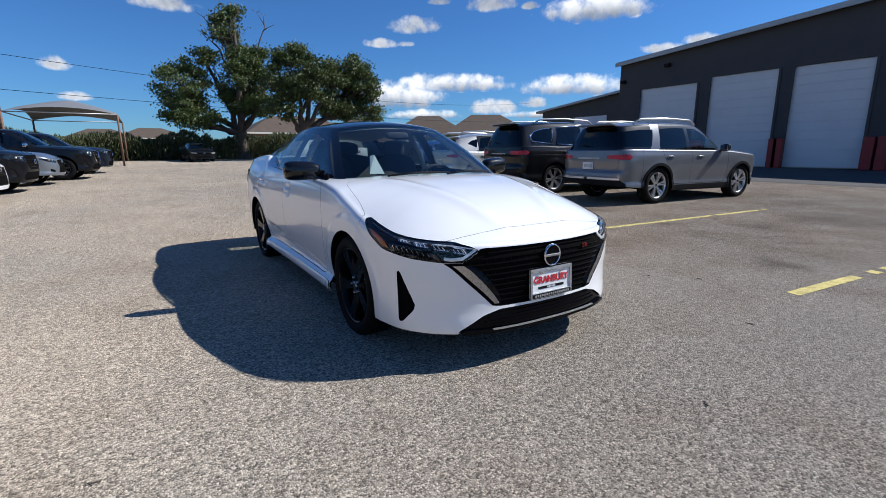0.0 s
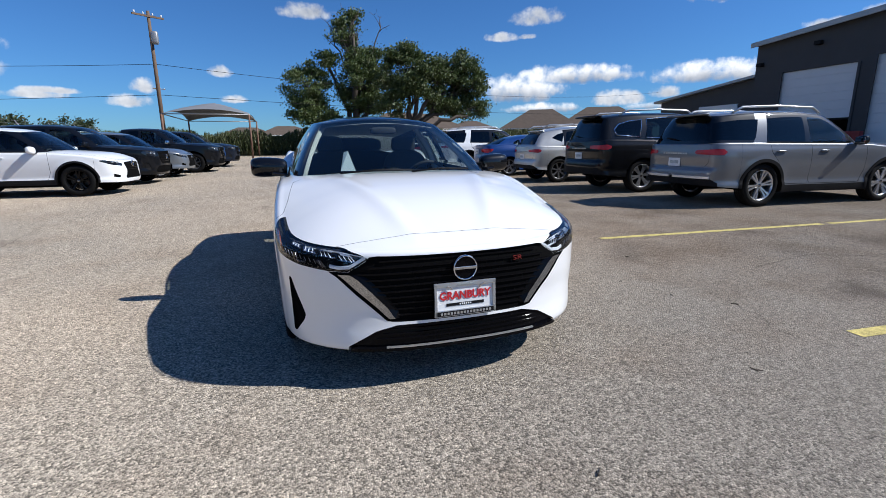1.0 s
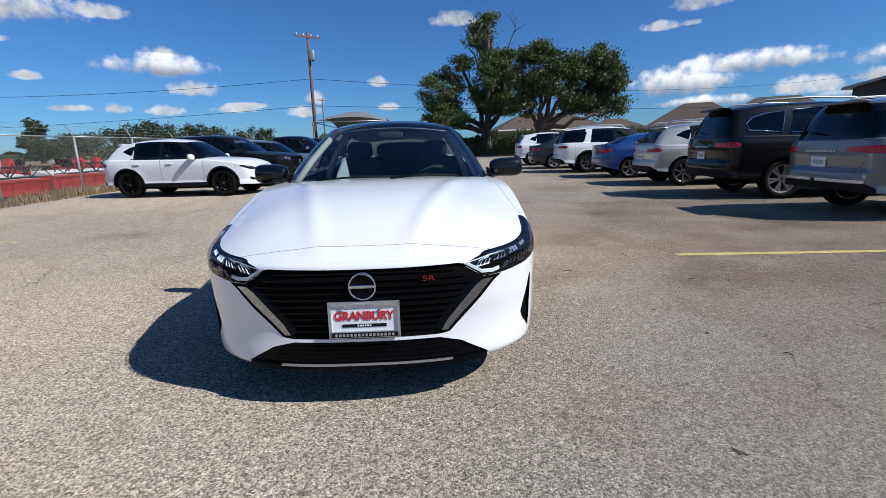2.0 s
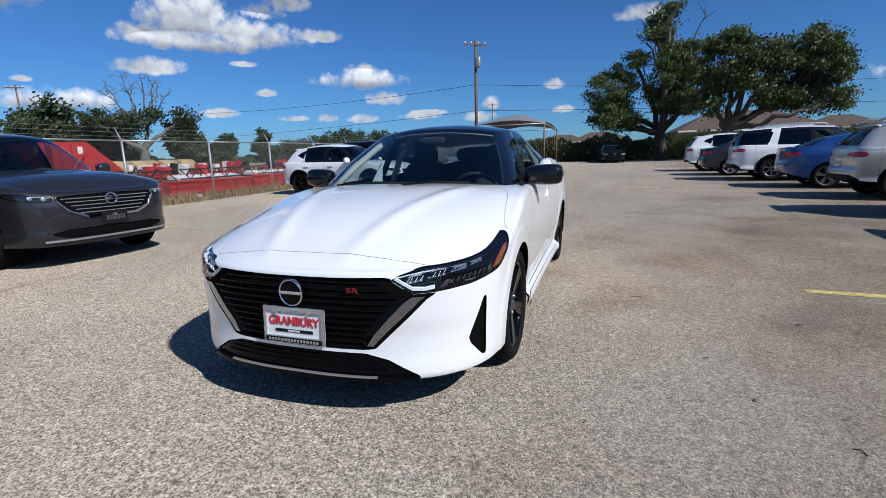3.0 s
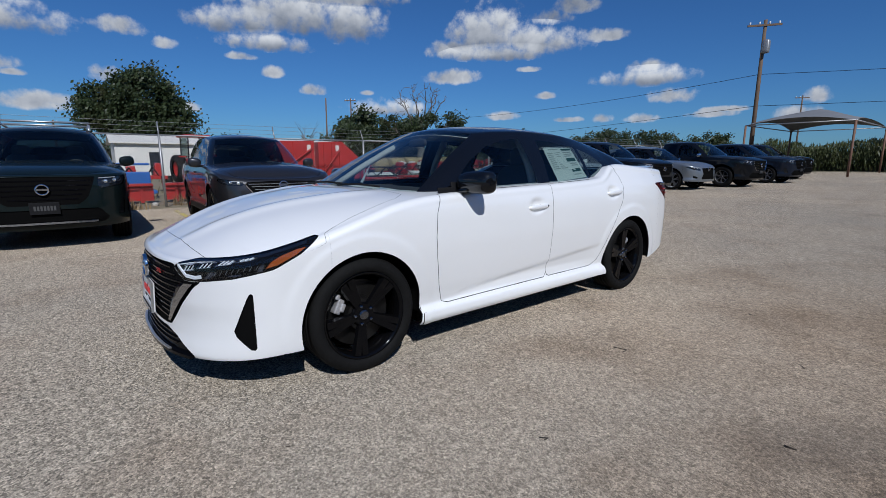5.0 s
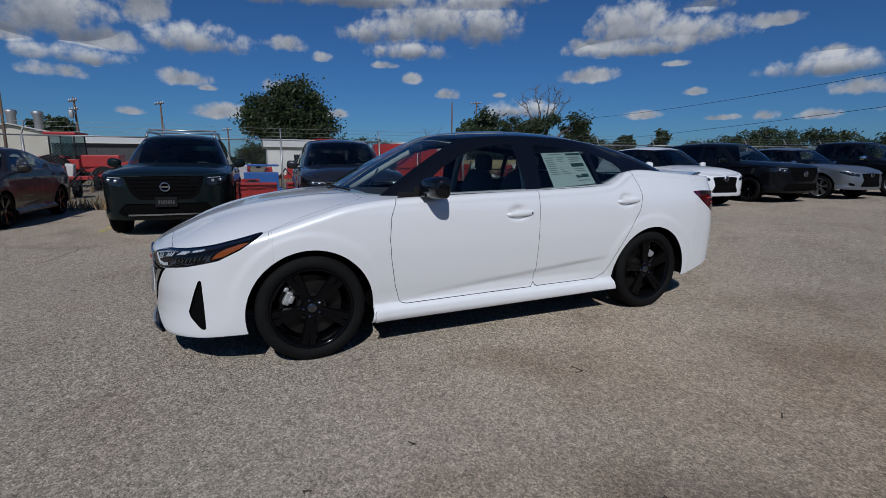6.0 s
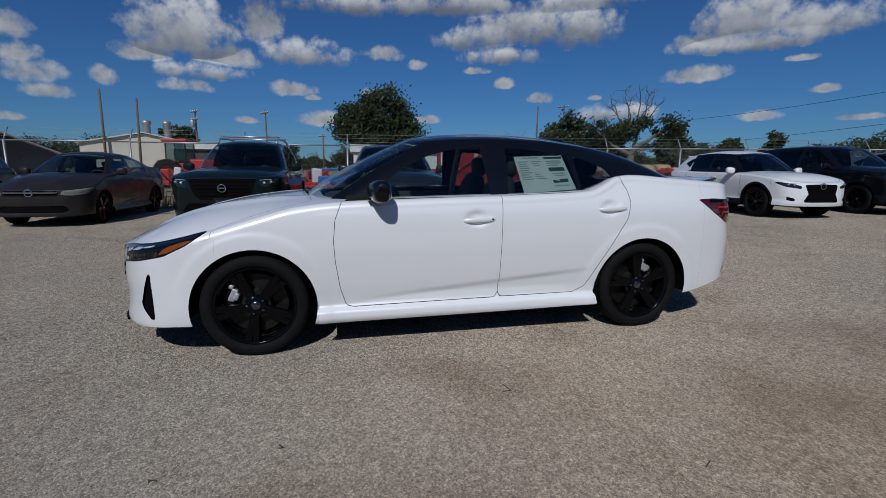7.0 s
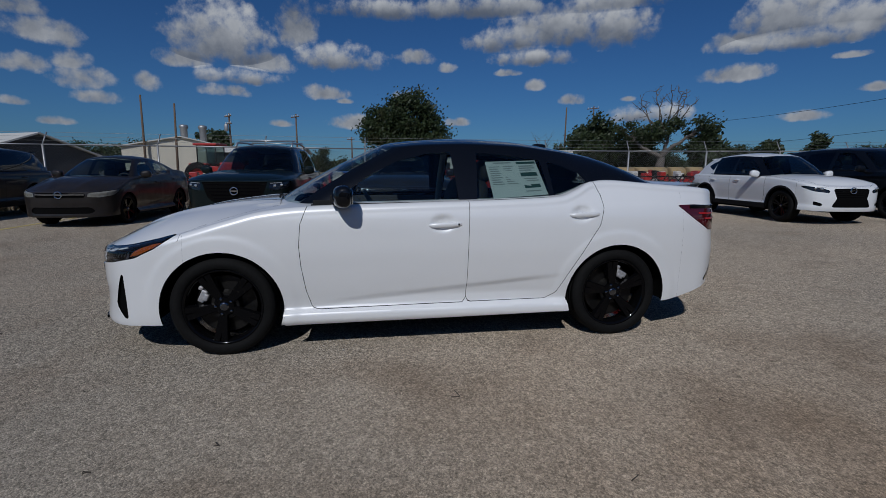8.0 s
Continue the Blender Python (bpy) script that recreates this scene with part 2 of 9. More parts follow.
M = {
    "white_paint": mat("pearl white paint", (0.86, 0.865, 0.86), 0.38, metal=0.1, coat=1.0, vary=0.02, scale=3, fine=900, spec=0.9),
    "white_plain": mat("white paint", (0.76, 0.77, 0.77), 0.35, coat=0.8, vary=0.02),
    "black_gloss": mat("gloss black paint", (0.004, 0.0045, 0.006), 0.4, coat=1.0, vary=0.05, spec=0.05),
    "black_paint": mat("black paint", (0.004, 0.0045, 0.006), 0.4, coat=0.6, vary=0.1, spec=0.08),
    "navy_paint": mat("blue black paint", (0.007, 0.010, 0.018), 0.4, coat=0.6, vary=0.1, spec=0.08),
    "green_paint": mat("dark green paint", (0.005, 0.0095, 0.0095), 0.4, coat=0.6, vary=0.1, spec=0.08),
    "grey_paint": mat("machine grey paint", (0.038, 0.037, 0.040), 0.34, metal=0.6, coat=0.9, vary=0.08, spec=0.2),
    "gun_paint": mat("gun grey paint", (0.15, 0.158, 0.172), 0.36, metal=0.45, coat=0.9, vary=0.05),
    "brown_paint": mat("dusty grey brown paint", (0.027, 0.023, 0.021), 0.45, metal=0.3, coat=0.5, vary=0.15, rough_vary=0.1, spec=0.2),
    "silver_paint": mat("silver paint", (0.50, 0.50, 0.48), 0.38, metal=0.6, coat=0.8, vary=0.05),
    "steel_paint": mat("steel grey paint", (0.20, 0.22, 0.24), 0.35, metal=0.55, coat=0.9, vary=0.05),
    "blue_paint": mat("bright blue paint", (0.010, 0.045, 0.18), 0.3, metal=0.2, coat=1.0, vary=0.05),
    "plastic": mat("black moulded plastic", (0.011, 0.011, 0.012), 0.6, vary=0.2, bump=0.15, bump_scale=300, spec=0.1),
    "grille_black": mat("gloss black grille plastic", (0.003, 0.003, 0.004), 0.12, vary=0.1, spec=0.12),
    "void": mat("dark cavity", (0.004, 0.004, 0.004), 0.9, vary=0.1, spec=0.04),
    "rubber": mat("tyre rubber", (0.009, 0.009, 0.009), 0.7, vary=0.25, scale=9, bump=0.3, bump_scale=160, spec=0.08),
    "rim_black": mat("gloss black alloy", (0.003, 0.003, 0.0035), 0.1, vary=0.1, spec=0.2),
    "rim_grey": mat("grey alloy", (0.22, 0.22, 0.23), 0.32, metal=0.8, vary=0.1),
    "rim_silver": mat("machined alloy", (0.62, 0.62, 0.63), 0.28, metal=0.9, vary=0.08),
    "steel": mat("brake steel", (0.045, 0.044, 0.043), 0.4, metal=0.9, vary=0.15, scale=15),
    "cast": mat("cast aluminium", (0.55, 0.55, 0.56), 0.5, metal=0.7, vary=0.2, scale=30),
    "chrome": mat("chrome trim", (0.75, 0.76, 0.78), 0.07, metal=1.0, vary=0.03),
    "dark_chrome": mat("dark chrome trim", (0.22, 0.23, 0.25), 0.1, metal=1.0, vary=0.05),
    "satin": mat("satin silver trim", (0.58, 0.58, 0.58), 0.32, metal=0.8, vary=0.05),
    "lamp_clear": glass_mat("clear lamp cover", (0.97, 0.98, 1.0), 0.95),
    "lamp_dark": mat("dark lamp housing", (0.016, 0.018, 0.023), 0.14, metal=0.4, coat=0.8, vary=0.2),
    "lamp_white": mat("lamp reflector", (0.86, 0.89, 0.90), 0.25, metal=0.7, vary=0.1),
    "amber": mat("amber reflector", (0.30, 0.075, 0.013), 0.2, coat=1.0, vary=0.15, scale=40),
    "red_lamp": mat("red lamp plastic", (0.42, 0.018, 0.022), 0.12, coat=0.45, spec=0.2, vary=0.2, scale=20),
    "glass_mid": glass_mat("grey tinted glass", (0.72, 0.82, 0.80), 0.72),
    "lamp_dull": mat("aged lamp plastic", (0.19, 0.185, 0.16), 0.25, coat=0.6, vary=0.2, scale=20),
    "lamp_bowl": mat("grey lamp reflector", (0.52, 0.56, 0.58), 0.18, metal=0.8, vary=0.35, scale=60),
    "lamp_smoke": mat("smoked lamp tray", (0.05, 0.055, 0.07), 0.15, metal=0.3, coat=0.8, vary=0.3, scale=60),
    "brow": mat("lamp edge with painted blue reflection", (0.02, 0.03, 0.06), 0.08, coat=1.0, vary=0.1),
    "drl": mat("white lamp strip", (0.86, 0.90, 0.92), 0.25, coat=1.0, vary=0.03),
    "blade": mat("bright chrome", (0.42, 0.43, 0.45), 0.06, metal=1.0, vary=0.06),
    "badge_red": mat("dark red badge", (0.22, 0.022, 0.018), 0.3, vary=0.1),
    "tail_red": mat("smoked tail lamp", (0.07, 0.004, 0.006), 0.1, coat=1.0, vary=0.35, scale=12),
    "glass": glass_mat("clear tinted glass", (0.88, 0.96, 0.94), 0.92),
    "glass_dark": glass_mat("privacy glass", (0.40, 0.45, 0.47), 0.12),
    "seat": mat("black seat cloth", (0.03, 0.03, 0.032), 0.75, vary=0.2, bump=0.3, bump_scale=240),
    "liner": mat("pale grey headliner cloth", (0.46, 0.46, 0.44), 0.9, vary=0.1),
    "paper": mat("white printed paper", (0.72, 0.78, 0.76), 0.6, vary=0.04),
    "ink": mat("dark green ink", (0.03, 0.09, 0.08), 0.6, vary=0.1),
    "ink_grey": mat("grey ink", (0.36, 0.40, 0.40), 0.6, vary=0.1),
    "red_ink": mat("red lettering", (0.55, 0.02, 0.025), 0.4, vary=0.05),
    "plate_white": mat("white plate", (0.75, 0.76, 0.76), 0.35, vary=0.03),
}


# ---- mesh helpers ----
def thing(name, label, category, m=None, group="", kind=""):
    ob = new(name)
    if m is not None:
        ob.matrix_world = m
    return tagged(ob, label, category, group, kind)


def as_mesh(name, verts, faces, material=None, smooth=True, weld=0.0):
    me = bpy.data.meshes.new(name)
    me.from_pydata([tuple(map(float, v)) for v in verts], [], [tuple(int(i) for i in f) for f in faces])
    if weld:
        bm = bmesh.new()
        bm.from_mesh(me)
        bmesh.ops.remove_doubles(bm, verts=bm.verts, dist=weld)
        bm.to_mesh(me)
        bm.free()
    if smooth:
        me.polygons.foreach_set("use_smooth", [True] * len(me.polygons))
    if material is not None:
        me.materials.append(material)
    return me


def place(name, me, parent=None, label="", m=None):
    ob = new(name, me)
    if parent is not None:
        ob.parent = parent
    if m is not None:
        ob.matrix_basis = m
    if label:
        ob["label"] = label
    return ob


def part(name, bm, material, parent, label="", smooth=False, m=None):
    me = bpy.data.meshes.new(name)
    bm.to_mesh(me)
    bm.free()
    if smooth:
        me.polygons.foreach_set("use_smooth", [True] * len(me.polygons))
    me.materials.append(material)
    return place(name, me, parent, label, m)


def add_box(bm, c, s, rot=None, bevel=0.0, taper=1.0):
    """A bevelled box of size s round c; taper scales its top."""
    made = bmesh.ops.create_cube(bm, size=1.0)["verts"]
    for v in made:
        k = taper if v.co.z > 0 else 1.0
        v.co = Vector((v.co.x * s[0] * k, v.co.y * s[1] * k, v.co.z * s[2]))
    if bevel:
        es = list({e for v in made for e in v.link_edges})
        made = bmesh.ops.bevel(bm, geom=es, offset=bevel, segments=2, affect="EDGES", profile=0.6)["verts"]
        made = list({v for v in bm.verts if v.is_valid and v in made} | set(made))
    mt = Matrix.Translation(c) @ (rot.to_matrix().to_4x4() if rot is not None else Matrix())
    bmesh.ops.transform(bm, matrix=mt, verts=made)
    return made


def boxes(name, items, material, parent=None, label="", bevel=0.0, m=None):
    bm = bmesh.new()
    for c, s, *r in items:
        add_box(bm, c, s, Euler([radians(a) for a in r[0]]) if r else None, bevel)
    return part(name, bm, material, parent, label, m=m)


def tube(name, pts, radius, material, parent=None, label="", sides=8, m=None, taper=None):
    """A round bar along points; taper gives the radius at each of them."""
    pts = [Vector(p) for p in pts]
    vs, fs = [], []
    for i, p in enumerate(pts):
        d = (pts[min(i + 1, len(pts) - 1)] - pts[max(i - 1, 0)]).normalized()
        u = d.orthogonal().normalized() if abs(d.z) > 0.95 else d.cross(Vector((0, 0, 1))).normalized()
        w = d.cross(u)
        r = taper[i] if taper else radius
        for k in range(sides):
            a = 2 * math.pi * k / sides
            vs.append(p + (u * math.cos(a) + w * math.sin(a)) * r)
    for i in range(len(pts) - 1):
        for k in range(sides):
            a, b = i * sides + k, i * sides + (k + 1) % sides
            fs.append((a, b, b + sides, a + sides))
    fs.append(tuple(range(sides))[::-1])
    fs.append(tuple(range((len(pts) - 1) * sides, len(pts) * sides)))
    return place(name, as_mesh(name, vs, fs, material), parent, label, m)


def lathe(profile, n=48, axis="x"):
    """Vertices and faces of a profile of (offset along the axis, radius) turned round it."""
    vs, fs = [], []
    for o, r in profile:
        for k in range(n):
            a = 2 * math.pi * k / n
            vs.append((o, r * math.cos(a), r * math.sin(a)) if axis == "x" else (r * math.cos(a), r * math.sin(a), o))
    for i in range(len(profile) - 1):
        for k in range(n):
            a, b = i * n + k, i * n + (k + 1) % n
            fs.append((a, b, b + n, a + n))
    return vs, fs


def smooth_curve(xs, ys):
    """Monotone cubic through (xs, ys), held flat outside."""
    xs, ys = np.array(xs, float), np.array(ys, float)
    h, d = np.diff(xs), np.diff(ys) / np.diff(xs)
    s = np.zeros(len(xs))
    s[0], s[-1] = d[0], d[-1]
    for i in range(1, len(xs) - 1):
        if d[i - 1] * d[i] > 0:
            w1, w2 = 2 * h[i] + h[i - 1], h[i] + 2 * h[i - 1]
            s[i] = (w1 + w2) / (w1 / d[i - 1] + w2 / d[i])

    def f(x):
        x = np.clip(np.asarray(x, float), xs[0], xs[-1])
        i = np.clip(np.searchsorted(xs, x) - 1, 0, len(xs) - 2)
        t = (x - xs[i]) / h[i]
        return (ys[i] * (2 * t**3 - 3 * t**2 + 1) + s[i] * h[i] * (t**3 - 2 * t**2 + t)
                + ys[i + 1] * (3 * t**2 - 2 * t**3) + s[i + 1] * h[i] * (t**3 - t**2))
    return f


def through_points(P, n):
    """n points along a rounded line through P, evenly by length, and the index of P at each."""
    P = np.array(P, float)
    seg = np.maximum(np.linalg.norm(np.diff(P, axis=0), axis=1), 1e-6) ** 0.5
    k = np.concatenate([[0], np.cumsum(seg)])
    tan = np.zeros_like(P)
    for i in range(1, len(P) - 1):
        a, b = (P[i] - P[i - 1]) / (k[i] - k[i - 1]), (P[i + 1] - P[i]) / (k[i + 1] - k[i])
        tan[i] = (a * (k[i + 1] - k[i]) + b * (k[i] - k[i - 1])) / (k[i + 1] - k[i - 1])
    tan[0] = (P[1] - P[0]) / (k[1] - k[0])
    tan[-1] = (P[-1] - P[-2]) / (k[-1] - k[-2])
    tan[0, 1] = tan[-1, 1] = 0
    kk = np.linspace(0, k[-1], 1200)
    i = np.clip(np.searchsorted(k, kk, side="right") - 1, 0, len(P) - 2)
    h = (k[i + 1] - k[i])[:, None]
    t = ((kk - k[i]) / (k[i + 1] - k[i]))[:, None]
    Q = (P[i] * (2 * t**3 - 3 * t**2 + 1) + tan[i] * h * (t**3 - 2 * t**2 + t)
         + P[i + 1] * (3 * t**2 - 2 * t**3) + tan[i + 1] * h * (t**3 - t**2))
    L = np.concatenate([[0], np.cumsum(np.linalg.norm(np.diff(Q[:, :2], axis=0), axis=1))])
    g = np.linspace(0, L[-1], n)
    return np.stack([np.interp(g, L, Q[:, c]) for c in range(P.shape[1])], 1), g, np.interp(g, L, i + t[:, 0])


def poly_dist(px, py, poly):
    """Signed distance to a polygon, negative inside."""
    best = np.full(px.shape, 1e9)
    inside = np.zeros(px.shape, bool)
    n = len(poly)
    for i in range(n):
        (ax, ay), (bx, by) = poly[i], poly[(i + 1) % n]
        ex, ey = bx - ax, by - ay
        t = np.clip(((px - ax) * ex + (py - ay) * ey) / (ex * ex + ey * ey + 1e-12), 0, 1)
        best = np.minimum(best, (px - ax - t * ex) ** 2 + (py - ay - t * ey) ** 2)
        if ay != by:
            c = ((ay > py) != (by > py)) & (px < (bx - ax) * (py - ay) / (by - ay) + ax)
            inside ^= c
    d = np.sqrt(best)
    return np.where(inside, -d, d)


def cut(P, quads, limits):
    """The part of a grid of quads where every one of the limits (a value a vertex) is zero or less."""
    V = np.stack(limits, 1)
    q = np.asarray(quads)
    lo = V[q].min(1)
    q = q[(lo <= 0).all(1)]
    pts = [p for p in P]
    val = [v for v in V]
    faces = [list(f) for f in q]
    for k in range(V.shape[1]):
        made, outp = {}, []
        for f in faces:
            s = [val[i][k] for i in f]
            if max(s) <= 0:
                outp.append(f)
                continue
            if min(s) > 0:
                continue
            g = []
            for a in range(len(f)):
                i, j = f[a], f[(a + 1) % len(f)]
                si, sj = s[a], s[(a + 1) % len(f)]
                if si <= 0:
                    g.append(i)
                if (si <= 0) != (sj <= 0):
                    key = (min(i, j), max(i, j))
                    if key not in made:
                        t = si / (si - sj)
                        made[key] = len(pts)
                        pts.append(pts[i] + (pts[j] - pts[i]) * t)
                        val.append(val[i] + (val[j] - val[i]) * t)
                    g.append(made[key])
            if len(g) > 2:
                outp.append(g)
        faces = outp
    used = sorted({i for f in faces for i in f})
    new_index = {i: n for n, i in enumerate(used)}
    return [pts[i] for i in used], [[new_index[i] for i in f] for f in faces]

# ---- vehicles ----
# A vehicle's own frame: its nose points to -y, its left side to +x, the ground is z = 0.
def body_grid(S):
    nc, nr = S["cols"], S["rows"]
    O, arc, _ = through_points(S["outline"], nc)
    T = np.gradient(O, axis=0)
    T /= np.linalg.norm(T, axis=1)[:, None]
    N = np.stack([T[:, 1], -T[:, 0]], 1)
    N[0], N[-1] = (0, -1), (0, 1)
    bottom, shoulder, crown = (smooth_curve(*S[k]) for k in ("bottom", "shoulder", "crown"))
    fs, ff, fr = (smooth_curve(*S[k]) for k in ("inset_side", "inset_front", "inset_rear"))
    ws, wf, wr = N[:, 0] ** 2, np.where(N[:, 1] < 0, N[:, 1] ** 2, 0), np.where(N[:, 1] > 0, N[:, 1] ** 2, 0)
    r = wf * S["round"][0] + ws * S["round"][1] + wr * S["round"][2]
    yo = O[:, 1]
    low, top = bottom(yo), shoulder(yo)

    fe = smooth_curve(*S["inset_end"]) if "inset_end" in S else fs

    def inset(z, yy, s, f, b):
        k = np.clip((np.abs(yy) - 1.0) / 0.2, 0, 1)
        d = s * (fs(z) * (1 - k) + fe(z) * k) + f * ff(z) + b * fr(z)
        if "crease" in S:
            # a soft crease that rises along the doors, hollow below
            (ya, za), (yb, zb), deep = S["crease"]
            zl = za + (zb - za) * (yy - ya) / (yb - ya)
            t = np.clip((zl - z) / 0.035, 0, 1)
            fade = np.clip((yy - ya) / 0.2, 0, 1) * np.clip((yb + 0.25 - yy) / 0.4, 0, 1) * np.clip((z - 0.30) / 0.06, 0, 1)
            d = d + s * deep * t * t * (3 - 2 * t) * fade
        for yc, zc in S.get("handle_cups", ()):
            d = d + s * 0.022 * np.exp(-np.hypot((yy - yc) / 0.066, (z - zc) / 0.046) ** 4)
        for wy in (S["axle_f"], S["axle_r"]):
            dist = np.hypot(yy - wy, z - S["tyre"])
            if "arch_lip" in S:
                k = np.clip((S["arch"] + 0.105 - dist) / 0.045, 0, 1)
                d = d - S["arch_lip"] * s * k * k * (3 - 2 * k)
                continue
            d = d - S["flare"] * np.exp(-((dist - S["arch"]) / 0.075) ** 2) * s
        return d

    n1, n2 = int(nr * 0.55), 7
    n3 = nr - n1 - n2
    rows, kind = [], []
    for k in range(n1 + 1):
        z = low + (top - r - low) * k / n1
        p = O - N * inset(z, yo, ws, wf, wr)[:, None]
        rows.append(np.column_stack([p, z]))
        kind.append(0)
    d1 = inset(top - r, yo, ws, wf, wr)
    for k in range(1, n2 + 1):
        a = math.pi / 2 * k / n2
        p = O - N * (d1 + r * (1 - math.cos(a)))[:, None]
        rows.append(np.column_stack([p, top - r + r * math.sin(a)]))
        kind.append(1)
    edge = rows[-1]
    spine = 1.9 * np.tanh(yo / 1.9)
    for k in range(1, n3 + 1):
        q = k / n3
        x, y = edge[:, 0] * (1 - q), edge[:, 1] * (1 - q) + spine * q
        z = crown(y) + (top - crown(edge[:, 1])) * (1 - q) ** S["crown_power"]
        if "ridge" in S:
            # two soft bonnet ridges that run together towards the nose
            cx = 0.20 + 0.30 * np.clip((y + 2.2) / 1.1, 0, 1)
            z = z + S["ridge"] * np.exp(-((np.abs(x) - cx) / 0.06) ** 2) * np.clip((-0.95 - y) / 0.3, 0, 1) * np.clip((y + 2.25) / 0.3, 0, 1)
        rows.append(np.column_stack([x, y, z]))
        kind.append(2)
    half = np.array(rows)
    mirror = half[:, :0:-1].copy()
    mirror[:, :, 0] *= -1
    full = np.concatenate([mirror, half], 1)
    sa = np.concatenate([-arc[:0:-1], arc])
    nrow, ncol = full.shape[:2]
    idx = np.arange(nrow * ncol).reshape(nrow, ncol)
    quads = np.stack([idx[:-1, :-1], idx[:-1, 1:], idx[1:, 1:], idx[1:, :-1]], -1).reshape(-1, 4)
    du, dv = np.gradient(full, axis=1), np.gradient(full, axis=0)
    nor = np.cross(du, dv)
    nor /= np.maximum(np.linalg.norm(nor, axis=2), 1e-9)[:, :, None]
    seam = (nor[:, 0] + nor[:, -1]) * (0, 0.5, 0.5)
    seam /= np.maximum(np.linalg.norm(seam, axis=1), 1e-9)[:, None]
    nor[:, 0] = nor[:, -1] = seam
    P = full.reshape(-1, 3)
    kinds = np.repeat(np.array(kind), ncol)

    def at(a, z, off=0.0):
        """A place on the wall by the length a along the outline from the nose (negative: right side), off metres out."""
        s = abs(a)
        o = np.array([np.interp(s, arc, O[:, c]) for c in (0, 1)])
        n = np.array([np.interp(s, arc, N[:, c]) for c in (0, 1)])
        n /= np.linalg.norm(n)
        w = (n[1] ** 2 if n[1] < 0 else 0, n[0] ** 2, n[1] ** 2 if n[1] > 0 else 0)
        rr = sum(u * v for u, v in zip(w, S["round"]))
        brink = float(shoulder(o[1])) - rr
        up = min(max((z - brink) / rr, 0.0), 1.0)
        lie = math.sqrt(1 - up * up)
        d = inset(min(z, brink), o[1], w[1], w[0], w[2]) + rr * (1 - lie)
        p = o - n * (d - off * lie)
        k = -1 if a < 0 else 1
        return Vector((p[0] * k, p[1], min(z, brink + rr) + off * up)), Vector((n[0] * k * lie, n[1] * lie, up))

    def side(y, z):
        """How far out the left side reaches at y, z."""
        i = np.searchsorted(yo, y)
        return at(float(arc[min(i, len(arc) - 1)]), z)[0].x

    return {"P": P, "quads": quads, "a": np.tile(sa, nrow), "nor": nor.reshape(-1, 3), "kind": kinds, "at": at, "side": side, "length": arc[-1]}


def cabin_grid(S):
    C = np.array(S["cabin"], float)
    Q, arc, u = through_points(C, S["cols"])
    T = np.gradient(Q[:, :2], axis=0)
    T /= np.linalg.norm(T, axis=1)[:, None]
    N = np.stack([T[:, 1], -T[:, 0]], 1)
    N[0], N[-1] = (0, -1), (0, 1)
    ridge = smooth_curve(*S["roof"])
    half_w = C[:, 3].max()

    def roof_z(x, y):
        return ridge(y) - S["roof_drop"] * (np.abs(x) / half_w) ** 2.2

    n1, n3 = int(S["rows"] * 0.5), int(S["rows"] * 0.25)
    rows, vs = [], []
    top = np.column_stack([Q[:, 3:5], roof_z(Q[:, 3], Q[:, 4])])
    out = np.column_stack([N * 0.75, np.full(len(N), 0.6)])
    for k in range(n1 + 1):
        v = k / n1
        rows.append(Q[:, :3] * (1 - v) + top * v + out * (S["bulge"] * 4 * v * (1 - v)))
        vs.append(v)
    mid = C[:, 4].mean() * 0 + (C[0, 4] + C[-1, 4]) / 2
    for k in range(1, n3 + 1):
        q = k / n3
        x = top[:, 0] * (1 - q)
        y = top[:, 1] + (mid + (top[:, 1] - mid) * 0.45 - top[:, 1]) * q
        rows.append(np.column_stack([x, y, roof_z(x, y)]))
        vs.append(1 + q)
    half = np.array(rows)
    for _ in range(2):
        h = half.copy()
        lo, hi = n1 - 2, n1 + 3
        half[lo:hi] = 0.25 * h[lo - 1:hi - 1] + 0.5 * h[lo:hi] + 0.25 * h[lo + 1:hi + 1]
        half[:, 0, 0] = half[:, -1, 0] = 0
    mirror = half[:, :0:-1].copy()
    mirror[:, :, 0] *= -1
    full = np.concatenate([mirror, half], 1)
    nrow, ncol = full.shape[:2]
    idx = np.arange(nrow * ncol).reshape(nrow, ncol)
    quads = np.stack([idx[:-1, :-1], idx[:-1, 1:], idx[1:, 1:], idx[1:, :-1]], -1).reshape(-1, 4)
    su = np.concatenate([-u[:0:-1], u])

    def side(y, z):
        """How far out the left window side reaches at y, z."""
        w = half[:n1 + 1].reshape(-1, 3)
        d = (w[:, 1] - y) ** 2 + (w[:, 2] - z) ** 2
        k = np.argsort(d)[:4]
        wt = 1 / (d[k] + 1e-6)
        return float((w[k, 0] * wt).sum() / wt.sum())

    return {"P": full.reshape(-1, 3), "quads": quads, "u": np.tile(su, nrow), "v": np.repeat(np.array(vs), ncol), "side": side}


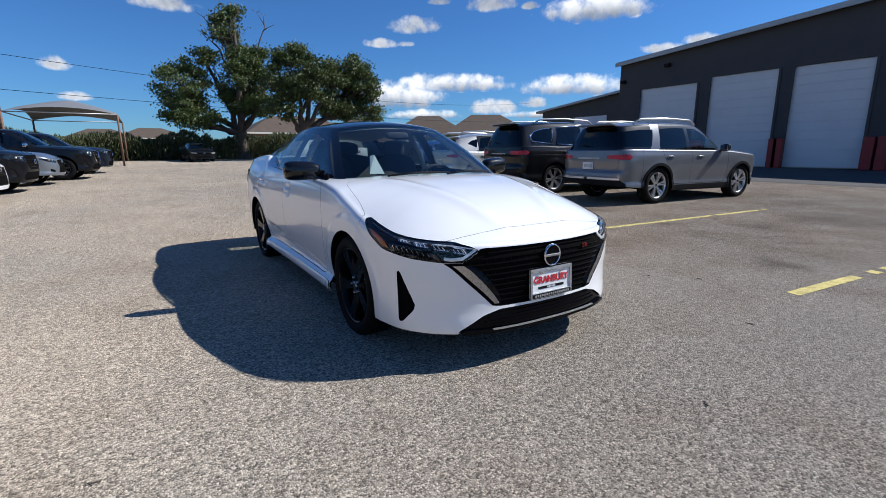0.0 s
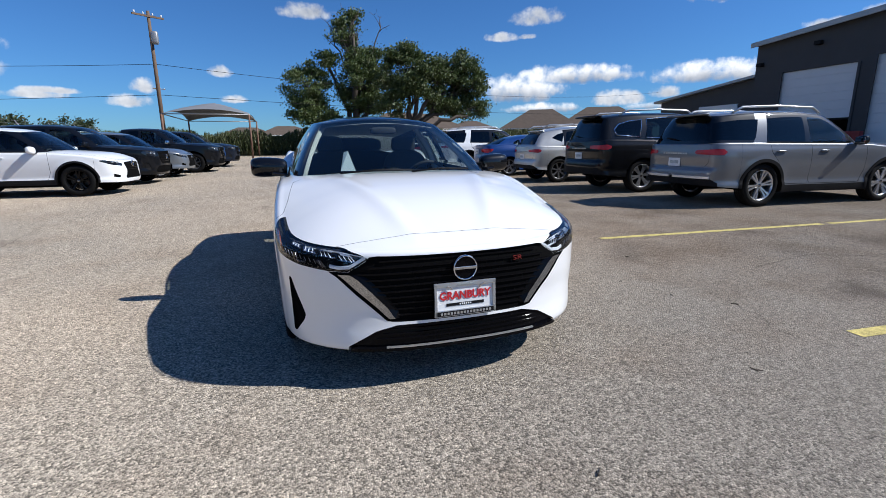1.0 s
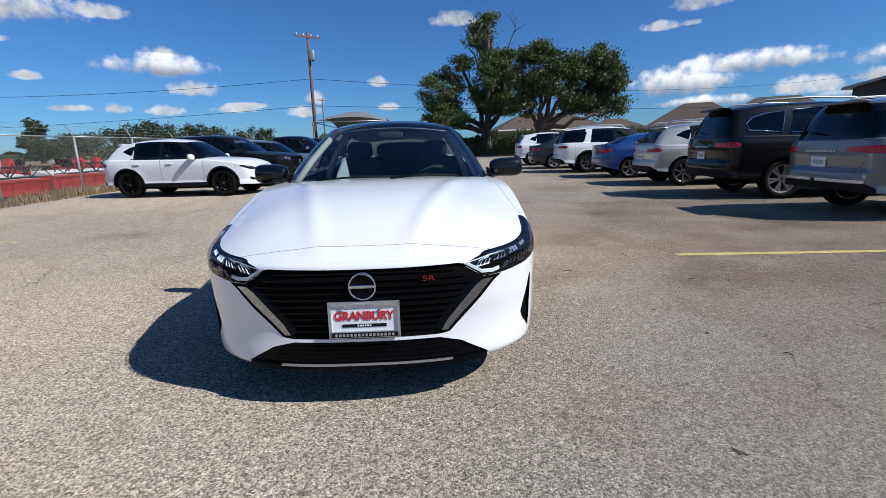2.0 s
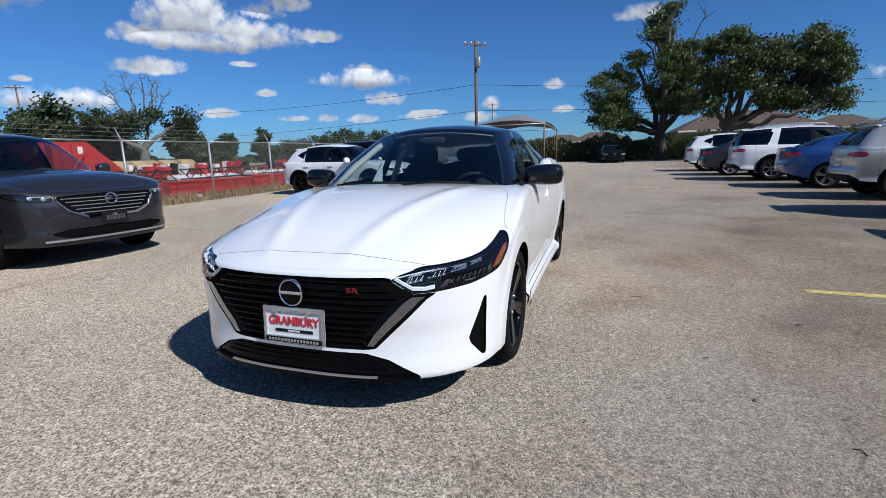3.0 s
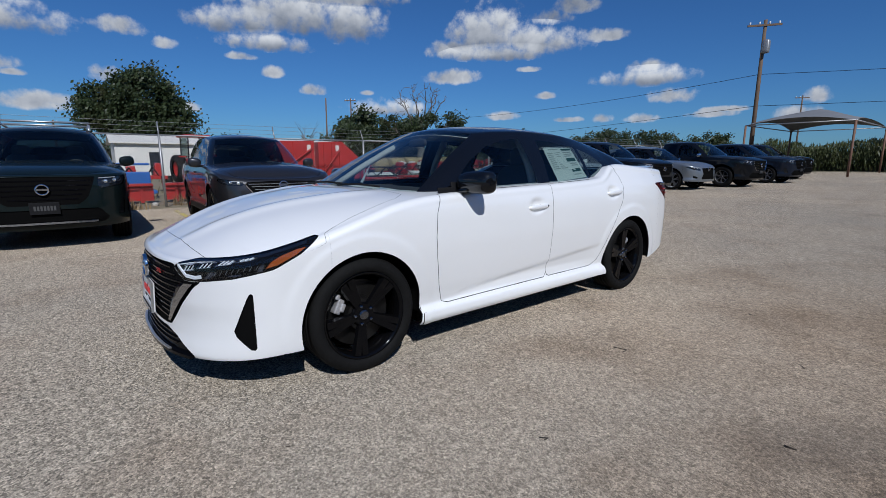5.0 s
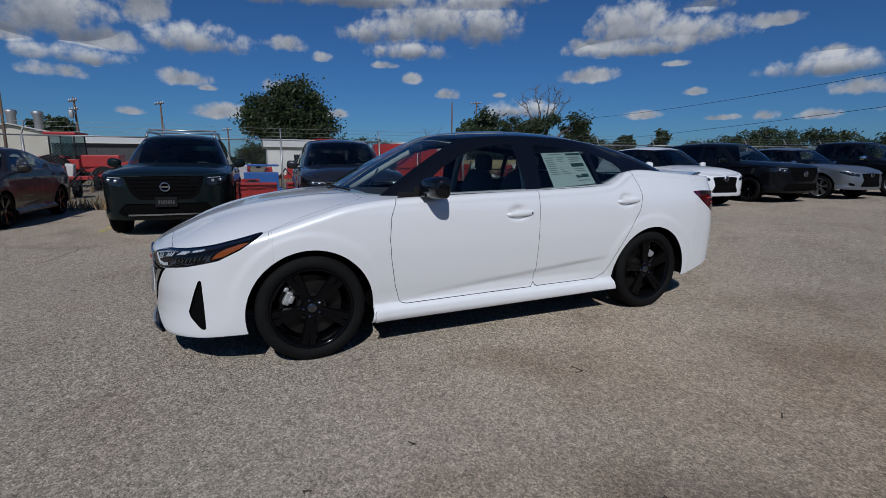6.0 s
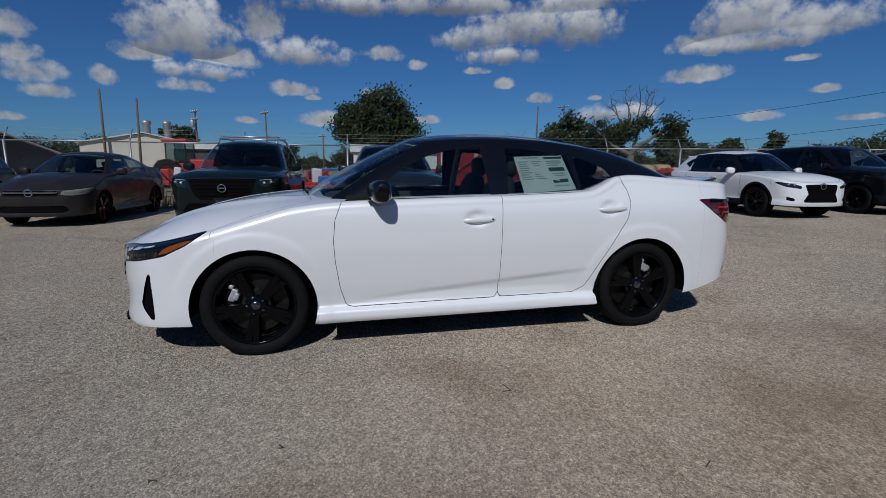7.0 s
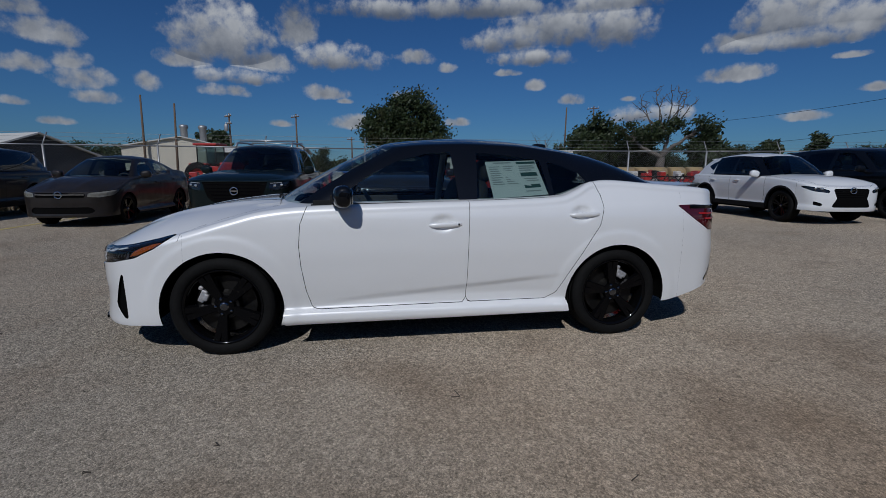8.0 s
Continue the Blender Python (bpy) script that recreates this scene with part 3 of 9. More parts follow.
def wheel_set(parent, S, m, rims, turned=0.2, caliper=(0.14, 0.03)):
    """One wheel: rim with spokes, tyre, brake disc, caliper, hub cap; its outer side is +x."""
    R, w = S["tyre"], S["tyre_width"]
    rr = S["rim"]
    h = w / 2
    vs, fs = lathe([(-h * 0.8, rr), (-h * 0.8, rr - 0.012), (0.02, rr - 0.022), (h * 0.72, rr - 0.016), (h * 0.86, rr - 0.004), (h * 0.86, rr + 0.006), (h * 0.7, rr + 0.006)], S["seg"])
    bm = bmesh.new()
    tmp = as_mesh("rim", vs, fs)
    bm.from_mesh(tmp)
    bpy.data.meshes.remove(tmp)
    hub = bmesh.ops.create_cone(bm, cap_ends=True, segments=20, radius1=0.075, radius2=0.06, depth=h * 0.3)["verts"]
    bmesh.ops.transform(bm, matrix=Matrix.Translation((h * 0.5, 0, 0)) @ Matrix.Rotation(radians(90), 4, "Y"), verts=hub)
    wheel = part("wheel", bm, M[rims], parent, "", m=m)
    for p in wheel.data.polygons:
        p.use_smooth = len(p.vertices) == 4 and p.index < len(fs)
    n = S["spokes"]
    vs = []
    for r, hw, x0, x1 in ((0.045, S["spoke_w"][0], h * 0.45, h * 0.62), (rr * 0.55, S["spoke_w"][1], h * 0.52, h * 0.72), (rr - 0.014, S["spoke_w"][2], h * 0.5, h * 0.84)):
        vs += [(x0, r, hw), (x1, r, hw * 0.72), (x1, r, -hw * 0.72), (x0, r, -hw)]
    sp = as_mesh("spoke", vs, [(o + k, o + (k + 1) % 4, o + 4 + (k + 1) % 4, o + 4 + k) for o in (0, 4) for k in range(4)] + [(3, 2, 1, 0), (8, 9, 10, 11)], M[rims], smooth=False)
    for i in range(n):
        for off in S["spoke_pair"]:
            place("spoke", sp, wheel, "", Matrix.Rotation(2 * math.pi * i / n + turned + off, 4, "X"))
    prof = [(-h * 0.78, rr - 0.002), (-h * 0.95, rr + 0.012), (-h, (R + rr) / 2), (-h * 0.93, R - 0.02), (-h * 0.8, R - 0.006)]
    for k in (-0.5, -0.17, 0.17, 0.5):
        prof += [(h * (k - 0.06), R), (h * (k - 0.045), R - 0.007), (h * (k + 0.045), R - 0.007), (h * (k + 0.06), R)]
    prof += [(h * 0.8, R - 0.006), (h * 0.93, R - 0.02), (h, (R + rr) / 2), (h * 0.95, rr + 0.012), (h * 0.84, rr + 0.004)]
    vs, fs = lathe(prof, S["seg"])
    place("tyre", as_mesh("tyre", vs, fs, M["rubber"]), wheel)
    vs, fs = lathe([(-0.02, rr * 0.35), (-0.02, rr * 0.78), (0.0, rr * 0.78), (0.0, rr * 0.4), (h * 0.45, rr * 0.36), (h * 0.45, 0.01)], 32)
    place("brake_disc", as_mesh("brake_disc", vs, fs, M["steel"], smooth=False), wheel, "bare steel brake disc")
    vs, fs = lathe([(-h * 0.5, 0.05), (-h * 0.5, rr - 0.03)], 24)
    place("dust_shield", as_mesh("dust_shield", vs, fs, M["void"]), wheel)
    vs, fs = lathe([(h * 0.64, 0.03), (h * 0.72, 0.028), (h * 0.74, 0.02), (h * 0.74, 0.001)], 20)
    place("hub_cap", as_mesh("hub_cap", vs, fs, M["dark_chrome"]), wheel, "round hub cap with a plain badge")
    if S["detail"]:
        lean = math.degrees(math.atan2(caliper[1], caliper[0]))
        boxes("brake_caliper", [((0.012, *caliper), (0.07, 0.04, 0.085), (lean, 0, 0)), ((0.028, caliper[0] * 0.86, caliper[1] * 0.86), (0.045, 0.03, 0.05), (lean, 0, 0)), ((0.03, caliper[0] * 0.9 - 0.02, caliper[1] * 0.9 + 0.062), (0.04, 0.03, 0.03), (lean, 0, 0))], M["cast"], wheel, "bright cast brake caliper", bevel=0.01)
        for i in range(5):
            a = 2 * math.pi * (i + 0.5) / 5
            vs, fs = lathe([(h * 0.6, 0.011), (h * 0.74, 0.010), (h * 0.76, 0.001)], 6)
            vs = [(x, y + 0.053 * math.cos(a), z + 0.053 * math.sin(a)) for x, y, z in vs]
            place("wheel_nut", as_mesh("wheel_nut", vs, fs, M["dark_chrome"]), wheel)
    return wheel


def pill(name, c, s, material, parent, label="", power=0.6, seg=20, rot=None):
    """A rounded, box-like lump of size s."""
    vs, fs = [], []

    def sp(v):
        return math.copysign(abs(v) ** power, v)
    for i in range(seg // 2 + 1):
        th = -math.pi / 2 + math.pi * i / (seg // 2)
        for k in range(seg):
            ph = 2 * math.pi * k / seg
            vs.append(Vector((sp(math.cos(th)) * sp(math.cos(ph)) * s[0] / 2, sp(math.cos(th)) * sp(math.sin(ph)) * s[1] / 2, sp(math.sin(th)) * s[2] / 2)))
    for i in range(seg // 2):
        for k in range(seg):
            a, b = i * seg + k, i * seg + (k + 1) % seg
            fs.append((a, b, b + seg, a + seg))
    mt = Matrix.Translation(c) @ (Euler([radians(v) for v in rot]).to_matrix().to_4x4() if rot else Matrix())
    return place(name, as_mesh(name, [mt @ v for v in vs], fs, material, weld=1e-5), parent, label)


def ribbon(name, at, pts, height, depth, material, parent, label="", off=0.0):
    """A bar that lies on the fascia along points (a, z): height up, depth out."""
    vs, fs = [], []
    for a, z in pts:
        p, n = at(a, z)
        for dz, dn in ((-height / 2, off), (-height / 2 * 0.7, off + depth), (height / 2 * 0.7, off + depth), (height / 2, off)):
            vs.append(p + n * dn + Vector((0, 0, dz)))
    for i in range(len(pts) - 1):
        for k in range(4):
            a, b = i * 4 + k, i * 4 + (k + 1) % 4
            fs.append((a, b, b + 4, a + 4))
    fs += [(0, 1, 2, 3), tuple(len(vs) - 4 + k for k in (3, 2, 1, 0))]
    return place(name, as_mesh(name, vs, fs, material, smooth=False), parent, label)


def patch(name, at, pts, material, parent, label="", off=0.0, depth=0.004):
    """A thin plate on the fascia within points (a, z), depth metres thick from off outwards."""
    vs, n = [], len(pts)
    for d in (off, off + depth):
        for a, z in pts:
            p, nn = at(a, z, d)
            vs.append(p)
    fs = [tuple(range(n, 2 * n)), tuple(reversed(range(n)))] + [(i, (i + 1) % n, n + (i + 1) % n, n + i) for i in range(n)]
    return place(name, as_mesh(name, vs, fs, material, smooth=False), parent, label)


def seat(parent, x, y, z, w=0.5):
    s = pill("seat", (x, y, z), (w, 0.52, 0.2), M["seat"], parent, "black cloth seat")
    pill("backrest", (x, y + 0.30, z + 0.32), (w * 0.94, 0.17, 0.66), M["seat"], s, rot=(-14, 0, 0))
    pill("headrest", (x, y + 0.41, z + 0.70), (w * 0.5, 0.1, 0.17), M["seat"], s)
    return s


def build_car(S, car):
    """Panels, windows, lamps and wheels of a vehicle under the Empty car. Returns its two grids."""
    G, K = body_grid(S), cabin_grid(S)
    P, a, kind = G["P"], G["a"], G["kind"]
    x, y, z = P.T
    ar = np.where(a < 0, -1.0, 1.0) * (G["length"] - np.abs(a))
    gap = S.get("gap", 0.0028)
    paint = M[S["paint"]]
    archs = []
    for wy in (S["axle_f"], S["axle_r"]):
        archs.append(np.where(np.abs(x) > 0.45, S["arch"] - np.hypot(y - wy, z - S["arch_z"]), -1.0))
    on_wall = np.where(kind <= 1, -1.0, 1.0)

    def panel(name, limits, material, parent=car, label="", off=0.0):
        Q = P + G["nor"] * off
        v, f = cut(Q, G["quads"], limits)
        if not f:
            return None
        return place(name, as_mesh(name, v, f, material, weld=2e-4), parent, label)

    holes, lamp_holes = [], []
    cockpit = poly_dist(np.abs(x), y, S["cockpit"])
    holes.append(-cockpit)
    # lamps, grilles and vents on nose and tail
    for name, where, poly, material, off, pair, label in S["fascia"]:
        d = poly_dist(np.abs(a if where == "nose" else ar), z, poly)
        d = np.where(kind <= 1, d, np.maximum(d, 0.01)) if where == "tail" else np.where((kind == 2) & (d > -0.03), np.maximum(d, 0.004), d)
        holes.append(-d + gap)
        if name == "headlight":
            lamp_holes.append(-d + gap)
        base = [d]
        for sgn in ((1, -1) if pair else (0,)):
            lim = base + ([-sgn * x] if sgn else [])
            ob = panel(name, lim, M[material], car, label, off)
            if ob and name == "headlight" and S["detail"]:
                panel("lamp_cover", lim, M["lamp_clear"], ob, "clear lamp cover", 0.002)
    trims = []
    if S.get("arch_trim"):
        for wy in (S["axle_f"], S["axle_r"]):
            d = np.hypot(y - wy, z - S["arch_z"]) - S["arch"] - S["arch_trim"]
            d = np.where((kind <= 1) & (np.abs(x) > 0.5), d, 1.0)
            holes.append(-d)
            trims.append(-d)
            for sgn in (1, -1):
                panel("arch_trim", [d, -sgn * x] + archs, M["plastic"], car, "black wheel arch trim", 0.008)
    # doors
    for poly in S["doors"]:
        d = poly_dist(y, z, poly)
        d = np.where(kind <= 1, d, 1.0) if not S.get("door_top") else d
        d = np.where(np.abs(x) > 0.5, d, 1.0)
        holes.append(-d + gap)
        for sgn in (1, -1):
            panel("door", [d + gap * 0.7, -sgn * x] + archs + trims, paint)
    if "cladding" in S:
        for poly in S["cladding"]:
            d = poly_dist(y, z, poly)
            d = np.where((kind <= 1) & (np.abs(x) > 0.5), d, 1.0)
            holes.append(-d + gap * 0.5)
            for sgn in (1, -1):
                panel("sill", [d, -sgn * x] + archs + trims, M[S.get("sill_paint", "plastic")], off=S.get("sill_off", 0.004))
    hood = poly_dist(np.abs(x), y, S["hood"])
    hood = np.where((kind >= 1), hood, np.maximum(hood, 0.02))
    holes.append(-hood + gap)
    panel("bonnet", [hood] + lamp_holes, paint)
    if "boot" in S:
        boot = poly_dist(np.abs(x), y, S["boot"])
        boot = np.where(kind >= 1, boot, np.maximum(boot, 0.02))
        holes.append(-boot + gap)
        panel("boot_lid", [boot], paint)
    split_f, split_r = S["splits"]
    seam_gap = gap * (0.1 if S["detail"] else 0.4)
    fb = np.where(kind <= 2, y - split_f, 1.0)
    panel("front_bumper", [fb + seam_gap] + holes + archs, M[S.get("bumper_paint", S["paint"])])
    panel("rear_bumper", [split_r + seam_gap - y] + holes + archs, M[S.get("bumper_paint", S["paint"])])
    for sgn in (1, -1):
        panel("side_panel", [-fb + seam_gap, y - split_r + seam_gap, -sgn * x] + holes + archs, paint)
    Q = P - G["nor"] * 0.014
    v, f = cut(Q, G["quads"], archs + [-cockpit])
    place("inner_shell", as_mesh("inner_shell", v, f, M["void"], weld=2e-4), car, "dark cavity behind the panels")
    # cabin
    KP, u, kv = K["P"], np.abs(K["u"]), K["v"]
    kx, ky, kz = KP.T
    solid = []
    gl = M[S["glass"][0]]

    def pane(name, limits, material, lift=0.0):
        v, f = cut(KP, K["quads"], limits)
        if f:
            ob = place(name, as_mesh(name, v, f, material, weld=2e-4), car)
            ob.visible_shadow = True
            return ob

    flat = [kv - 1.05]
    v0, v1 = S["screen_v"]
    ws = np.maximum(np.maximum(u - S["screen_u"], v0 - kv), kv - v1)
    solid.append(-ws)
    pane("windscreen", [u - S["screen_u"], v0 - kv, kv - v1], gl)
    rw = np.maximum(np.maximum(S["back_u"] - u, S["back_v"][0] - kv), kv - S["back_v"][1])
    solid.append(-rw)
    pane("rear_window", [S["back_u"] - u, S["back_v"][0] - kv, kv - S["back_v"][1]], M[S["glass"][2]])
    for i, poly in enumerate(S["windows"]):
        d = poly_dist(ky, kz, poly)
        d = np.where((u > S["screen_u"]) & (kv < 1.02) & (u < S["back_u"] + S.get("wrap", 0.3)), d, 1.0)
        solid.append(-d)
        for sgn in (1, -1):
            pane("side_window", [d, -sgn * kx], M[S["glass"][1 if i else 0]])
    for poly in S.get("pillar_polys", ()):
        d = poly_dist(ky, kz, poly)
        d = np.where((u > S["screen_u"]) & (kv < 1.02), d, 1.0)
        lim = [d, kv - S.get("roof_from", 0.93)] + solid
        solid.append(-d)
        for sgn in (1, -1):
            v, f = cut(KP, K["quads"], lim + [-sgn * kx])
            if f:
                place("pillar", as_mesh("pillar", v, f, paint, weld=2e-4), car, "body-coloured pillar")
    if S.get("window_trim"):
        for poly in S["windows"]:
            for sgn in (1, -1):
                loop = [(sgn * (K["side"](yy, zz) + 0.004), yy, zz) for yy, zz in poly + poly[:1]]
                tube("window_trim", loop, 0.016, M[S["window_trim"]], car, "bright window surround", 6)
    belt = S.get("pillar_paint", "black_gloss")
    roof_lim = [S.get("roof_from", 0.93) - kv]
    v, f = cut(KP, K["quads"], roof_lim + solid)
    place("roof", as_mesh("roof", v, f, M[S["roof_paint"]], weld=2e-4), car)
    if "c_pillar_y" in S:
        v, f = cut(KP, K["quads"], [-roof_lim[0], ky - S["c_pillar_y"]] + solid)
        place("window_frame", as_mesh("window_frame", v, f, M[belt], weld=2e-4), car)
        v, f = cut(KP, K["quads"], [-roof_lim[0], S["c_pillar_y"] - ky] + solid)
        place("rear_quarter", as_mesh("rear_quarter", v, f, M[S.get("c_paint", belt)], weld=2e-4), car)
    else:
        v, f = cut(KP, K["quads"], [-roof_lim[0]] + solid)
        place("window_frame", as_mesh("window_frame", v, f, M[belt], weld=2e-4), car)
    ins = KP * np.array([0.985, 1, 1]) - np.array([0, 0, 0.03])
    v, f = cut(ins, K["quads"], [0.98 - kv])
    place("headliner", as_mesh("headliner", v, f, M["liner"], weld=2e-4), car, "pale grey cloth headliner")
    # cabin floor, seats and dashboard
    c0, c1, cw, cz = S["tub"]
    boxes("cabin_floor", [((0, (c0 + c1) / 2, cz), (cw * 2, c1 - c0, 0.03)), ((-cw, (c0 + c1) / 2, cz + 0.25), (0.03, c1 - c0, 0.5)),
                          ((cw, (c0 + c1) / 2, cz + 0.25), (0.03, c1 - c0, 0.5)), ((0, c0, cz + 0.25), (cw * 2, 0.03, 0.5)), ((0, c1, cz + 0.25), (cw * 2, 0.03, 0.5))], M["seat"], car)
    sy, ry, sz = S["seats"]
    for sx in (-0.37, 0.37):
        seat(car, sx, sy, sz)
    seat(car, 0.0, ry, sz, 1.2)
    pill("dashboard", (0, S["dash"][0], S["dash"][1]), (cw * 1.92, 0.5, 0.26), M["seat"], car, "black dashboard", 0.5)
    vs, fs = lathe([(0.015 * math.cos(t), 0.18 + 0.015 * math.sin(t)) for t in np.linspace(0, 2 * math.pi, 9)], 28, "z")
    place("steering_wheel", as_mesh("steering_wheel", vs, fs, M["seat"]), car, "black steering wheel",
          pose(0.37, S["dash"][0] + 0.36, S["dash"][1] + 0.03, -62))
    # underside, arch liners, wheels
    boxes("underbody", [((0, (S["axle_f"] + S["axle_r"]) / 2, S["under"] + 0.05), (S["half_w"] * 1.7, S["axle_r"] - S["axle_f"] - 0.85, 0.1)),
                        ((0, S["axle_f"], S["under"] + 0.12), (0.9, 1.2, 0.1)), ((0, S["axle_r"], S["under"] + 0.12), (0.9, 1.2, 0.1))], M["void"], car)
    for wy in (S["axle_f"], S["axle_r"]):
        for sgn in (1, -1):
            vs, fs = [], []
            x0 = S["half_w"] - 0.36
            for k in range(25):
                t = radians(-7 + 194 * k / 24)
                rr = S["arch"] + 0.004
                reach = G["side"](wy + rr * math.cos(t), max(S["arch_z"] + rr * math.sin(t), 0.22)) - 0.006
                for xx, r2 in ((reach, rr), (x0, rr), (x0, 0.05)):
                    vs.append((sgn * xx, wy + r2 * math.cos(t), S["arch_z"] + r2 * math.sin(t)))
            for k in range(24):
                for c in range(2):
                    b = k * 3 + c
                    fs.append((b, b + 1, b + 4, b + 3))
            place("wheel_arch", as_mesh("wheel_arch", vs, fs, M["void"]), car)
            turn = 0 if sgn > 0 else 180
            front = wy == S["axle_f"]
            dy, dz = (-0.135, 0.065) if front else (0.075, 0.13)
            wheel_set(car, S, pose(sgn * S["track"], wy, S["tyre"], 0, 0, turn), S["rims"], S["spoke_turn"] if front else S.get("spoke_turn_rear", S["spoke_turn"]), (sgn * dy, dz))
    return G, K


def mirror_pair(car, S, c, s, material, arm, housing_label=""):
    for sgn in (1, -1):
        mo = pill("wing_mirror", (sgn * c[0], c[1], c[2]), s, material, car, housing_label, 0.72, 24, (0, sgn * -8, sgn * 10))
        boxes("mirror_glass", [((sgn * c[0], c[1] + s[1] * 0.485, c[2]), (s[0] * 0.78, 0.01, s[2] * 0.68))], M["chrome"], mo, bevel=0.003)
        boxes("mirror_arm", [((sgn * (c[0] - s[0] * 0.5), c[1] - 0.02, c[2] - s[2] * 0.36), (s[0] * 0.5, 0.07, 0.035))], M["plastic"], mo, bevel=0.008)
    return mo

